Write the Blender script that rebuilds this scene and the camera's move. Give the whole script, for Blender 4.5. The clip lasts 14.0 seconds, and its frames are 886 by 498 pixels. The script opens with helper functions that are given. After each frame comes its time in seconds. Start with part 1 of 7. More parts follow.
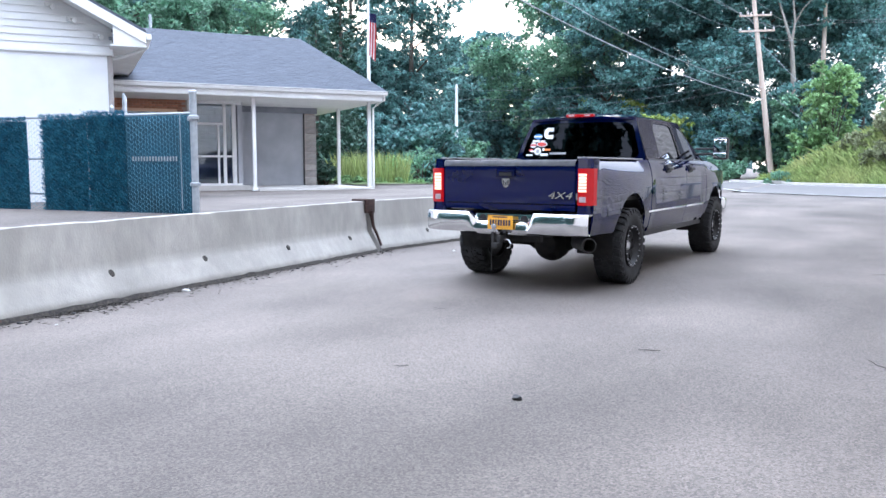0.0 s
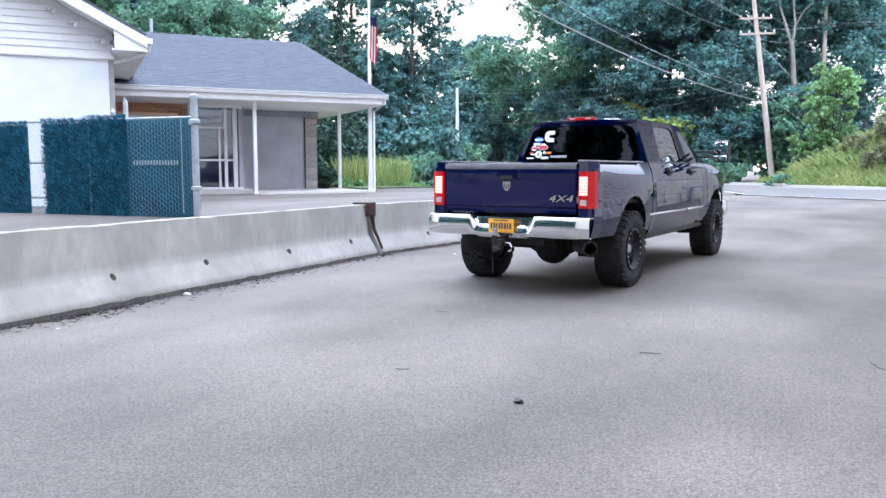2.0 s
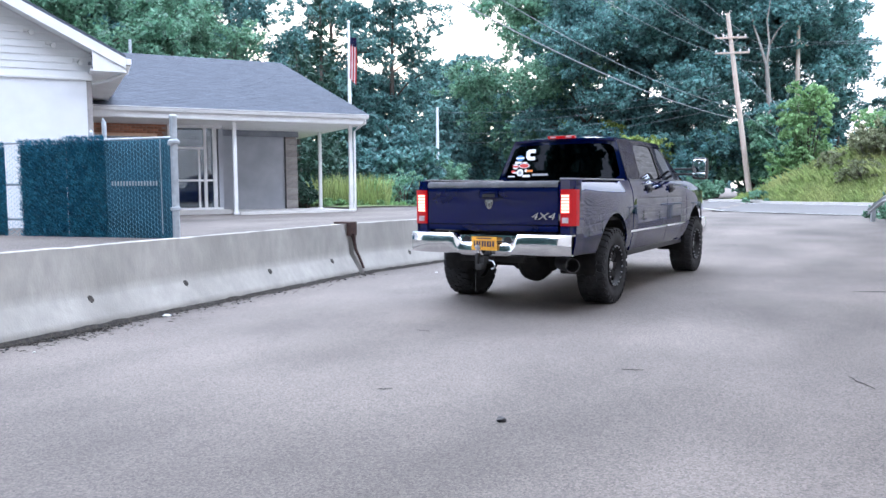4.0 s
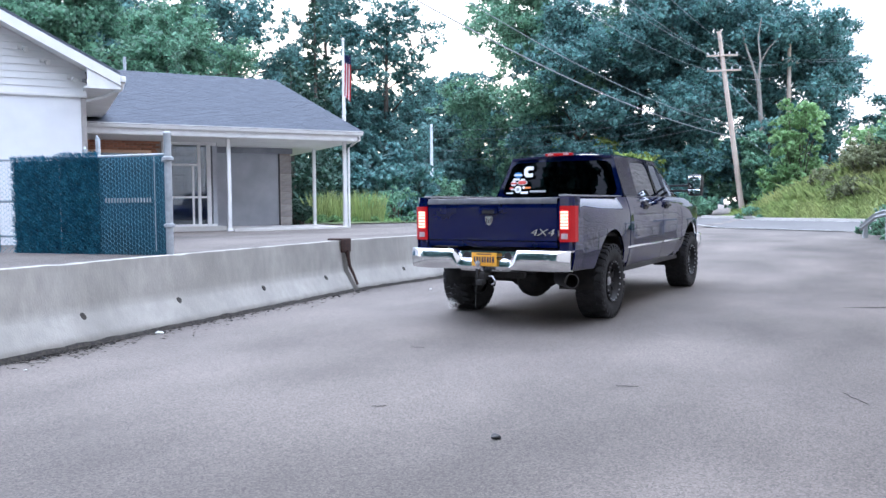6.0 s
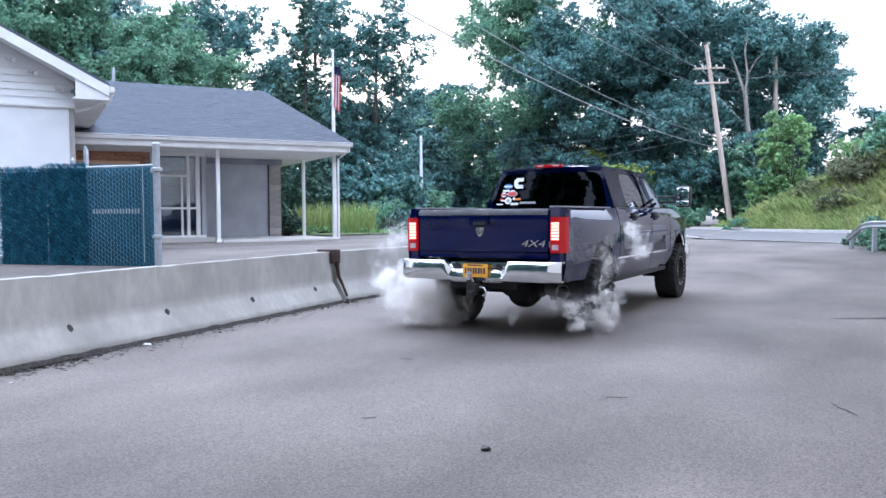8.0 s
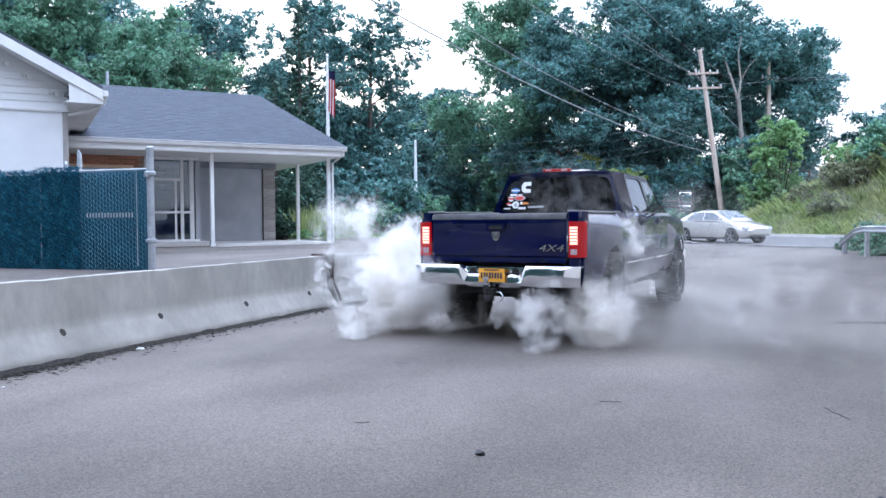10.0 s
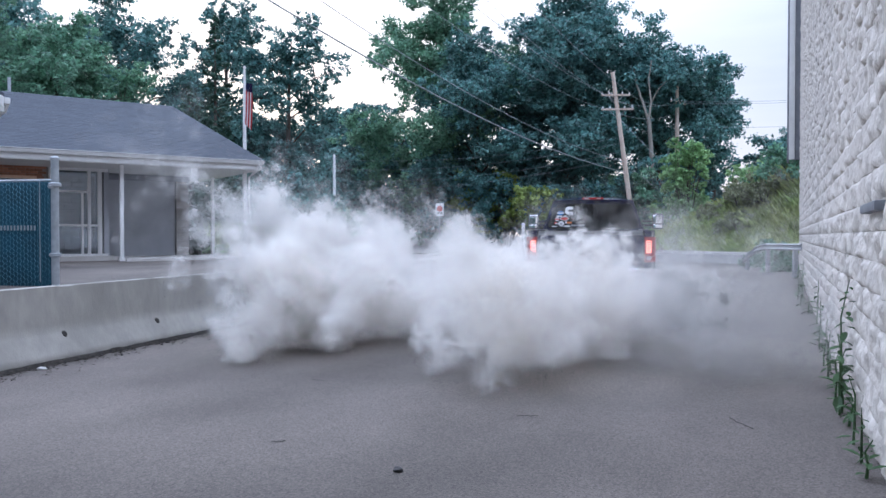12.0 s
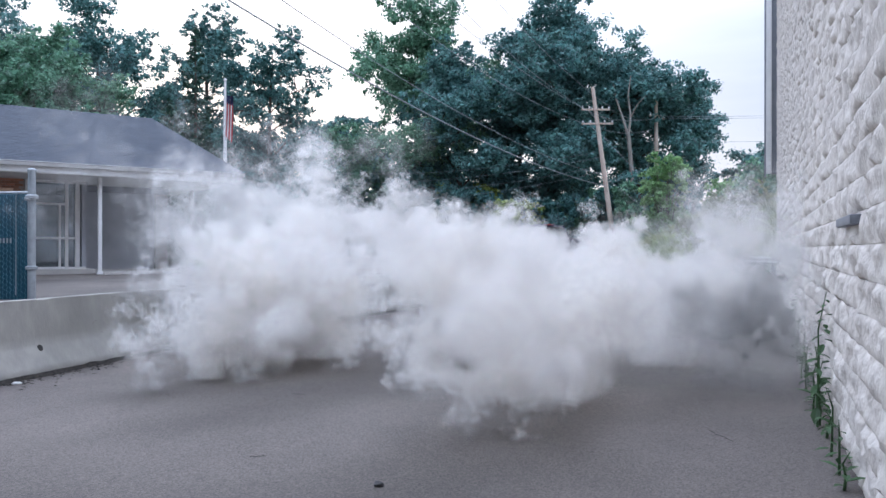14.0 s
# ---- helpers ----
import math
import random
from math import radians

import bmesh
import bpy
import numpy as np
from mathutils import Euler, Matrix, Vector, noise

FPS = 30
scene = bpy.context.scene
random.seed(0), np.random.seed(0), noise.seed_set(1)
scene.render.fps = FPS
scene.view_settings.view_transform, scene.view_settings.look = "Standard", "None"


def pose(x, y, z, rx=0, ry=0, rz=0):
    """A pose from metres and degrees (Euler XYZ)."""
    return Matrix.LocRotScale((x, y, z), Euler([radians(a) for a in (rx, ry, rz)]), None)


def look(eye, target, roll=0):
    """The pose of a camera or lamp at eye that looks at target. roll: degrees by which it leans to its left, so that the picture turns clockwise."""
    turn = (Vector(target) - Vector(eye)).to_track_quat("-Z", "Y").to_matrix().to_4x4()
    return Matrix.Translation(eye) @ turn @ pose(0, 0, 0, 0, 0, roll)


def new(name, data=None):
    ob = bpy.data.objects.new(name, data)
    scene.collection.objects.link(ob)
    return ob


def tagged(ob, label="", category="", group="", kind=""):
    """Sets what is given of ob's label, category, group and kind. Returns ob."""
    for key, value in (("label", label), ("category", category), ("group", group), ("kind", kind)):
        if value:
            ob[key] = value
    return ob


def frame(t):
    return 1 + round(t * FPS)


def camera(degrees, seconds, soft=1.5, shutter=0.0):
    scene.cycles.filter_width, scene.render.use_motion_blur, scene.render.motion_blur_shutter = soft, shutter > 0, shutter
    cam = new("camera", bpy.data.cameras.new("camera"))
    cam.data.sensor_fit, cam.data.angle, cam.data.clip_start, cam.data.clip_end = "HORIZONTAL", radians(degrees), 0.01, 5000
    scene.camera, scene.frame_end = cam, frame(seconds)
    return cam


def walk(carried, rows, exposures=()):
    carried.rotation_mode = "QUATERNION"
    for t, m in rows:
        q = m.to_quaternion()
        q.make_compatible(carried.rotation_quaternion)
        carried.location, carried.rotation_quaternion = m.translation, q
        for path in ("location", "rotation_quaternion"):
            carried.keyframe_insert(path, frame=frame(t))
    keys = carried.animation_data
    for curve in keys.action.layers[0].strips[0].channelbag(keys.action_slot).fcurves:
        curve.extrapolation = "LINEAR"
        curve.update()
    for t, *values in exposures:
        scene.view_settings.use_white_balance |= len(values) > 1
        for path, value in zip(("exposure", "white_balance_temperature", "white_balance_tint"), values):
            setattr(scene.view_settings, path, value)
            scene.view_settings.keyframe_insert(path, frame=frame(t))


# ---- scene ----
scene.cycles.transparent_max_bounces, scene.cycles.max_bounces, scene.cycles.diffuse_bounces = 96, 14, 10
# camera: held at one spot at chest height, panning slowly, then turning right
cam = camera(58.8, 14.0, soft=1.5)
EYE = 1.37
PATH = [
    (0.0, 32.00, -6.00, -0.10), (0.5, 32.27, -5.95, -0.38), (1.0, 32.52, -6.30, -0.35), (1.5, 32.20, -6.31, -0.06),
    (2.0, 32.06, -5.76, 0.01), (2.5, 31.29, -5.14, 0.08), (3.0, 31.06, -4.97, 0.26), (5.5, 30.21, -3.33, 0.42),
    (6.0, 30.24, -3.21, 0.44), (6.5, 30.00, -3.12, 0.54), (7.0, 29.61, -2.94, 0.48), (7.5, 29.52, -2.62, 0.45),
    (8.0, 29.48, -2.40, 0.41), (10.5, 29.03, -2.01, 0.32), (11.0, 28.68, -1.77, 0.26), (11.5, 25.65, -1.18, 0.08),
    (12.0, 23.18, -0.97, -0.03), (12.5, 21.77, -1.05, 0.10), (13.0, 21.50, -0.81, -0.05), (13.5, 21.51, -0.42, -0.03),
    (14.0, 21.81, -0.01, -0.08),
]
walk(cam, [(t, pose(0, 0, EYE, 90 + pitch, roll, yaw)) for t, yaw, pitch, roll in PATH],
     exposures=[(0.0, 1.58, 5780, 12), (3.0, 1.52, 5780, 12.5), (5.5, 1.37, 5680, 13), (8.0, 1.18, 5580, 13.5), (10.5, 0.92, 5450, 12.5),
                (11.2, 0.66, 5480, 13.5), (12.5, 0.26, 5540, 14), (14.0, 0.34, 5640, 13.5)])

# ---- sky: overcast, brightest overhead, towards evening, with the low sun behind the trees ----
world = bpy.data.worlds.new("sky")
scene.world = world
world.use_nodes = True
wn, wl = world.node_tree.nodes, world.node_tree.links
wn.clear()


def wnode(kind, **inputs):
    n = wn.new(kind)
    for k, v in inputs.items():
        n.inputs[k].default_value = v
    return n


SUN_EL, SUN_AZ = radians(9), radians(-38)
sky = wn.new("ShaderNodeTexSky")
sky.sky_type, sky.sun_disc = "NISHITA", False
sky.sun_elevation, sky.sun_rotation = SUN_EL, SUN_AZ
coord = wn.new("ShaderNodeTexCoord")
stretch = wn.new("ShaderNodeMapping")
stretch.inputs["Scale"].default_value = (1.2, 1.2, 6.0)
clouds = wnode("ShaderNodeTexNoise", Scale=1.6, Detail=5.0, Roughness=0.55)
cloud_ramp = wn.new("ShaderNodeValToRGB")
cloud_ramp.color_ramp.elements[0].position, cloud_ramp.color_ramp.elements[0].color = 0.30, (4.7, 5.1, 6.0, 1)
cloud_ramp.color_ramp.elements[1].position, cloud_ramp.color_ramp.elements[1].color = 0.68, (6.4, 6.6, 6.9, 1)
glow_dot = wn.new("ShaderNodeVectorMath")
glow_dot.operation = "DOT_PRODUCT"
glow_dot.inputs[1].default_value = (math.sin(SUN_AZ) * math.cos(SUN_EL), math.cos(SUN_AZ) * math.cos(SUN_EL), math.sin(SUN_EL))
glow_ramp = wn.new("ShaderNodeValToRGB")
glow_ramp.color_ramp.elements[0].position, glow_ramp.color_ramp.elements[0].color = 0.72, (0, 0, 0, 1)
glow_ramp.color_ramp.elements[1].position, glow_ramp.color_ramp.elements[1].color = 1.0, (4.2, 3.3, 2.4, 1)
veil = wn.new("ShaderNodeMix")
veil.data_type = "RGBA"
veil.inputs["Factor"].default_value = 0.82
add = wn.new("ShaderNodeMix")
add.data_type, add.blend_type = "RGBA", "ADD"
add.inputs["Factor"].default_value = 1.0
backg = wnode("ShaderNodeBackground", Strength=0.1)
world_out = wn.new("ShaderNodeOutputWorld")
wl.new(coord.outputs["Generated"], stretch.inputs["Vector"])
wl.new(stretch.outputs["Vector"], clouds.inputs["Vector"])
wl.new(clouds.outputs["Fac"], cloud_ramp.inputs["Fac"])
wl.new(coord.outputs["Generated"], glow_dot.inputs[0])
wl.new(glow_dot.outputs["Value"], glow_ramp.inputs["Fac"])
wl.new(sky.outputs["Color"], veil.inputs["A"])
wl.new(cloud_ramp.outputs["Color"], veil.inputs["B"])
split = wn.new("ShaderNodeSeparateXYZ")
lift = wn.new("ShaderNodeMapRange")
lift.interpolation_type = "SMOOTHSTEP"
for k, v in (("From Min", 0.12), ("From Max", 0.9), ("To Min", 1.0), ("To Max", 3.9)):
    lift.inputs[k].default_value = v
domed = wn.new("ShaderNodeVectorMath")
domed.operation = "SCALE"
wl.new(coord.outputs["Generated"], split.inputs["Vector"])
wl.new(split.outputs["Z"], lift.inputs["Value"])
wl.new(veil.outputs["Result"], domed.inputs[0])
wl.new(lift.outputs["Result"], domed.inputs["Scale"])
low = wn.new("ShaderNodeMapRange")
low.interpolation_type = "SMOOTHSTEP"
for k, v in (("From Min", 0.02), ("From Max", 0.16), ("To Min", 0.45), ("To Max", 0.0)):
    low.inputs[k].default_value = v
warm = wn.new("ShaderNodeMix")
warm.data_type = "RGBA"
warm.inputs["B"].default_value = (8.4, 7.3, 6.3, 1)
wl.new(split.outputs["Z"], low.inputs["Value"])
wl.new(low.outputs["Result"], warm.inputs["Factor"])
wl.new(domed.outputs["Vector"], warm.inputs["A"])
wl.new(warm.outputs["Result"], add.inputs["A"])
wl.new(glow_ramp.outputs["Color"], add.inputs["B"])
wl.new(add.outputs["Result"], backg.inputs["Color"])
wl.new(backg.outputs["Background"], world_out.inputs["Surface"])

sun = new("sun", bpy.data.lights.new("sun", "SUN"))
sun.data.energy, sun.data.angle, sun.data.color = 0.6, radians(25), (1.0, 0.88, 0.74)
sun.matrix_world = look((0, 0, 30), (-30 * math.sin(SUN_AZ) * math.cos(SUN_EL), -30 * math.cos(SUN_AZ) * math.cos(SUN_EL), 30 - 30 * math.sin(SUN_EL)))


# ---- materials ----
def surf(name, c1, c2, scale=4.0, rough=0.8, rough2=None, bump=0.0, bscale=None, metal=0.0, coat=0.0, spec=0.5, stretchv=(1, 1, 1),
         stain=None, stain_scale=0.6, stain_amount=0.5, trans=0.0, emit=None, emit_strength=0.0, random_tint=0.0, island=False):
    """A surface with grain between two colours, larger stains, relief, and its gloss."""
    m = bpy.data.materials.new(name)
    m.use_nodes = True
    n, l = m.node_tree.nodes, m.node_tree.links
    b = n["Principled BSDF"]
    tc = n.new("ShaderNodeTexCoord")
    mp = n.new("ShaderNodeMapping")
    mp.inputs["Scale"].default_value = stretchv
    l.new(tc.outputs["Object"], mp.inputs["Vector"])
    ns = n.new("ShaderNodeTexNoise")
    ns.inputs["Scale"].default_value, ns.inputs["Detail"].default_value = scale, 6
    l.new(mp.outputs["Vector"], ns.inputs["Vector"])
    ramp = n.new("ShaderNodeValToRGB")
    ramp.color_ramp.elements[0].position, ramp.color_ramp.elements[0].color = 0.3, (*c1, 1)
    ramp.color_ramp.elements[1].position, ramp.color_ramp.elements[1].color = 0.7, (*c2, 1)
    l.new(ns.outputs["Fac"], ramp.inputs["Fac"])
    colour = ramp.outputs["Color"]
    if stain:
        big = n.new("ShaderNodeTexNoise")
        big.inputs["Scale"].default_value, big.inputs["Detail"].default_value = stain_scale, 8
        l.new(mp.outputs["Vector"], big.inputs["Vector"])
        sr = n.new("ShaderNodeMapRange")
        sr.inputs["From Min"].default_value, sr.inputs["From Max"].default_value = 0.42, 0.72
        sr.inputs["To Max"].default_value = stain_amount
        l.new(big.outputs["Fac"], sr.inputs["Value"])
        mx = n.new("ShaderNodeMix")
        mx.data_type = "RGBA"
        mx.inputs["B"].default_value = (*stain, 1)
        l.new(sr.outputs["Result"], mx.inputs["Factor"])
        l.new(colour, mx.inputs["A"])
        colour = mx.outputs["Result"]
    if random_tint:
        if island:
            src = n.new("ShaderNodeNewGeometry").outputs["Random Per Island"]
        else:
            src = n.new("ShaderNodeObjectInfo").outputs["Random"]
        rr = n.new("ShaderNodeMapRange")
        rr.inputs["To Min"].default_value, rr.inputs["To Max"].default_value = 1 - random_tint, 1 + random_tint
        l.new(src, rr.inputs["Value"])
        hs = n.new("ShaderNodeHueSaturation")
        l.new(rr.outputs["Result"], hs.inputs["Value"])
        l.new(colour, hs.inputs["Color"])
        colour = hs.outputs["Color"]
    l.new(colour, b.inputs["Base Color"])
    b.inputs["Metallic"].default_value = metal
    b.inputs["Specular IOR Level"].default_value = spec
    b.inputs["Coat Weight"].default_value = coat
    b.inputs["Coat Roughness"].default_value = 0.03
    if rough2 is None:
        b.inputs["Roughness"].default_value = rough
    else:
        rm = n.new("ShaderNodeMapRange")
        rm.inputs["From Min"].default_value, rm.inputs["From Max"].default_value = 0.3, 0.7
        rm.inputs["To Min"].default_value, rm.inputs["To Max"].default_value = rough, rough2
        l.new(ns.outputs["Fac"], rm.inputs["Value"])
        l.new(rm.outputs["Result"], b.inputs["Roughness"])
    if bump:
        bn = n.new("ShaderNodeTexNoise")
        bn.inputs["Scale"].default_value, bn.inputs["Detail"].default_value = bscale or scale * 4, 5
        l.new(mp.outputs["Vector"], bn.inputs["Vector"])
        bp = n.new("ShaderNodeBump")
        bp.inputs["Strength"].default_value, bp.inputs["Distance"].default_value = 1.0, bump
        l.new(bn.outputs["Fac"], bp.inputs["Height"])
        l.new(bp.outputs["Normal"], b.inputs["Normal"])
    if emit:
        b.inputs["Emission Color"].default_value = (*emit, 1)
        b.inputs["Emission Strength"].default_value = emit_strength
    if trans:
        tr = n.new("ShaderNodeBsdfTranslucent")
        ms = n.new("ShaderNodeMixShader")
        ms.inputs["Fac"].default_value = trans
        l.new(colour, tr.inputs["Color"])
        l.new(b.outputs["BSDF"], ms.inputs[1])
        l.new(tr.outputs["BSDF"], ms.inputs[2])
        l.new(ms.outputs["Shader"], n["Material Output"].inputs["Surface"])
    return m


def glass_mat(name, tint, gloss=0.04, rough=0.0):
    """A tinted pane: clear glass laid over by its tint, with real reflections that grow towards grazing."""
    m = bpy.data.materials.new(name)
    m.use_nodes = True
    n, l = m.node_tree.nodes, m.node_tree.links
    n.remove(n["Principled BSDF"])
    t = n.new("ShaderNodeBsdfTransparent")
    t.inputs["Color"].default_value = (*tint, 1)
    g = n.new("ShaderNodeBsdfGlossy")
    g.inputs["Roughness"].default_value = rough
    g.inputs["Color"].default_value = (0.9, 0.93, 1, 1)
    f = n.new("ShaderNodeLayerWeight")
    f.inputs["Blend"].default_value = 0.5
    p = n.new("ShaderNodeMath")
    p.operation = "POWER"
    p.inputs[1].default_value = 4.5
    r = n.new("ShaderNodeMapRange")
    r.inputs["To Min"].default_value, r.inputs["To Max"].default_value = gloss, 1.0
    s = n.new("ShaderNodeMixShader")
    l.new(f.outputs["Facing"], p.inputs[0])
    l.new(p.outputs["Value"], r.inputs["Value"])
    l.new(r.outputs["Result"], s.inputs["Fac"])
    l.new(t.outputs["BSDF"], s.inputs[1])
    l.new(g.outputs["BSDF"], s.inputs[2])
    l.new(s.outputs["Shader"], n["Material Output"].inputs["Surface"])
    return m


def smoke_mat(name, share):
    """Faint white flecks that let most light pass and scatter the rest evenly."""
    m = bpy.data.materials.new(name)
    m.use_nodes = True
    n, l = m.node_tree.nodes, m.node_tree.links
    n.remove(n["Principled BSDF"])
    tc = n.new("ShaderNodeTexCoord")
    ns = n.new("ShaderNodeTexNoise")
    ns.inputs["Scale"].default_value, ns.inputs["Detail"].default_value = 2.0, 4
    l.new(tc.outputs["Object"], ns.inputs["Vector"])
    ramp = n.new("ShaderNodeValToRGB")
    ramp.color_ramp.elements[0].position, ramp.color_ramp.elements[0].color = 0.3, (0.975, 0.957, 0.93, 1)
    ramp.color_ramp.elements[1].position, ramp.color_ramp.elements[1].color = 0.7, (0.995, 0.98, 0.955, 1)
    l.new(ns.outputs["Fac"], ramp.inputs["Fac"])
    front, back, body = n.new("ShaderNodeBsdfDiffuse"), n.new("ShaderNodeBsdfTranslucent"), n.new("ShaderNodeMixShader")
    for k in (front, back):
        l.new(ramp.outputs["Color"], k.inputs["Color"])
    body.inputs["Fac"].default_value = 0.5
    l.new(front.outputs["BSDF"], body.inputs[1])
    l.new(back.outputs["BSDF"], body.inputs[2])
    clear, mix = n.new("ShaderNodeBsdfTransparent"), n.new("ShaderNodeMixShader")
    mix.inputs["Fac"].default_value = share
    l.new(clear.outputs["BSDF"], mix.inputs[1])
    l.new(body.outputs["Shader"], mix.inputs[2])
    l.new(mix.outputs["Shader"], n["Material Output"].inputs["Surface"])
    return m


def asphalt_mat():
    m = surf("asphalt", (0.128, 0.113, 0.100), (0.170, 0.150, 0.133), 70, 0.9, 0.75, 0.004, 140, stain=(0.084, 0.074, 0.068), stain_scale=0.30,
             stain_amount=0.8)
    n, l = m.node_tree.nodes, m.node_tree.links
    b = n["Principled BSDF"]
    tc = [x for x in n if x.type == "TEX_COORD"][0]
    v = n.new("ShaderNodeTexVoronoi")
    v.inputs["Scale"].default_value = 95
    l.new(tc.outputs["Object"], v.inputs["Vector"])
    r = n.new("ShaderNodeValToRGB")
    r.color_ramp.elements[0].color, r.color_ramp.elements[1].color = (0.55, 0.55, 0.56, 1), (1.45, 1.42, 1.4, 1)
    l.new(v.outputs["Color"], r.inputs["Fac"])
    # long smears where vehicles pass
    mp = n.new("ShaderNodeMapping")
    mp.inputs["Scale"].default_value, mp.inputs["Rotation"].default_value = (0.55, 0.30, 1), (0, 0, radians(62))
    l.new(tc.outputs["Object"], mp.inputs["Vector"])
    s = n.new("ShaderNodeTexNoise")
    s.inputs["Scale"].default_value, s.inputs["Detail"].default_value = 1.0, 7
    l.new(mp.outputs["Vector"], s.inputs["Vector"])
    sr = n.new("ShaderNodeMapRange")
    sr.inputs["From Min"].default_value, sr.inputs["From Max"].default_value = 0.35, 0.65
    sr.inputs["To Min"].default_value, sr.inputs["To Max"].default_value = 0.72, 1.26
    l.new(s.outputs["Fac"], sr.inputs["Value"])
    old = b.inputs["Base Color"].links[0].from_socket
    m1, m2 = n.new("ShaderNodeMix"), n.new("ShaderNodeMix")
    for k in (m1, m2):
        k.data_type, k.blend_type = "RGBA", "MULTIPLY"
        k.inputs["Factor"].default_value = 1.0
    l.new(old, m1.inputs["A"])
    l.new(r.outputs["Color"], m1.inputs["B"])
    l.new(m1.outputs["Result"], m2.inputs["A"])
    l.new(sr.outputs["Result"], m2.inputs["B"])
    l.new(m2.outputs["Result"], b.inputs["Base Color"])
    return m


ASPHALT = asphalt_mat()
ROAD = surf("road_asphalt", (0.115, 0.11, 0.108), (0.155, 0.148, 0.145), 30, 0.9, bump=0.003, bscale=90, stain=(0.09, 0.09, 0.09), stain_scale=0.3)
LINE = surf("road_paint", (0.62, 0.62, 0.6), (0.75, 0.75, 0.72), 12, 0.7, stain=(0.35, 0.35, 0.35), stain_scale=3)
CONCRETE = surf("barrier_concrete", (0.33, 0.32, 0.295), (0.42, 0.40, 0.365), 9, 0.9, bump=0.004, bscale=60, stain=(0.21, 0.20, 0.185), stain_scale=1.1,
                stain_amount=0.7, stretchv=(1, 1, 0.45))
SLAB = surf("porch_concrete", (0.46, 0.44, 0.42), (0.55, 0.53, 0.5), 5, 0.9, bump=0.002, bscale=40)
DARK_GAP = surf("dark_rough", (0.02, 0.02, 0.02), (0.07, 0.06, 0.05), 30, 0.95, bump=0.01, bscale=60)
RUST = surf("rusty_iron", (0.035, 0.022, 0.02), (0.075, 0.04, 0.032), 20, 0.85, bump=0.003, bscale=60, metal=0.3)
GALV = surf("galvanised_steel", (0.36, 0.39, 0.42), (0.50, 0.53, 0.56), 14, 0.5, 0.65, metal=0.55, stain=(0.25, 0.26, 0.27), stain_scale=4)
WIRE = surf("plastic_coated_wire", (0.08, 0.22, 0.30), (0.16, 0.34, 0.42), 40, 0.5)
SLAT_GREEN = surf("green_privacy_slat", (0.006, 0.060, 0.100), (0.012, 0.090, 0.140), 10, 0.55, stain=(0.006, 0.03, 0.04), stain_scale=2)
HEDGE = surf("artificial_hedge", (0.012, 0.105, 0.180), (0.050, 0.235, 0.330), 6, 0.75, random_tint=0.55, island=True, trans=0.15)
WHITE = surf("white_paint", (0.72, 0.72, 0.72), (0.82, 0.82, 0.81), 6, 0.55, stain=(0.6, 0.59, 0.57), stain_scale=1.5, stain_amount=0.4)
PEACH = surf("peach_window_paint", (0.74, 0.50, 0.34), (0.80, 0.57, 0.40), 8, 0.5)
STUCCO = surf("white_wall_paint", (0.74, 0.75, 0.77), (0.80, 0.81, 0.82), 3, 0.85, bump=0.003, bscale=50, stain=(0.76, 0.76, 0.78), stain_scale=0.8)
SIDING = surf("vinyl_siding", (0.72, 0.73, 0.74), (0.80, 0.80, 0.80), 2, 0.5, stretchv=(0.3, 1, 6), random_tint=0.03)
SOFFIT = surf("soffit_panel", (0.70, 0.69, 0.68), (0.78, 0.77, 0.75), 3, 0.7)
SHINGLE = surf("asphalt_shingle", (0.050, 0.058, 0.076), (0.080, 0.092, 0.114), 18, 0.95, bump=0.004, bscale=60, random_tint=0.12, island=True)
BRICK = surf("brick", (0.36, 0.16, 0.10), (0.50, 0.25, 0.16), 14, 0.9, bump=0.003, bscale=80, random_tint=0.25)
MORTAR = surf("mortar", (0.36, 0.30, 0.26), (0.45, 0.38, 0.33), 20, 0.95, bump=0.003, bscale=90)
GREYWALL = surf("grey_rendered_wall", (0.38, 0.395, 0.43), (0.47, 0.485, 0.52), 2.2, 0.9, bump=0.002, bscale=40, stain=(0.31, 0.32, 0.355), stain_scale=0.8)
BLOCK_GREY = surf("grey_block", (0.30, 0.28, 0.27), (0.40, 0.37, 0.35), 12, 0.95, bump=0.004, bscale=60, random_tint=0.15)
WINDOW_GLASS = glass_mat("window_glass", (0.62, 0.70, 0.74), 0.13)
INTERIOR = surf("pale_interior", (0.32, 0.34, 0.36), (0.50, 0.51, 0.52), 1.6, 0.9)
ALU = surf("painted_aluminium_frame", (0.62, 0.62, 0.62), (0.72, 0.72, 0.72), 8, 0.4)
POLEWOOD = surf("weathered_pole_wood", (0.46, 0.37, 0.31), (0.62, 0.52, 0.45), 5, 0.9, bump=0.01, bscale=20, stretchv=(4, 4, 0.3), stain=(0.34, 0.22, 0.16), stain_scale=1.2)
CABLE = surf("cable_sheath", (0.02, 0.02, 0.022), (0.04, 0.04, 0.042), 8, 0.6)
CABLE_ALU = surf("bare_line", (0.25, 0.27, 0.30), (0.36, 0.38, 0.40), 8, 0.5, metal=0.4)
CERAMIC = surf("insulator", (0.6, 0.62, 0.65), (0.7, 0.72, 0.74), 5, 0.3)
BARK = surf("bark", (0.055, 0.045, 0.038), (0.12, 0.10, 0.085), 6, 0.95, bump=0.03, bscale=9, stretchv=(3, 3, 0.5))
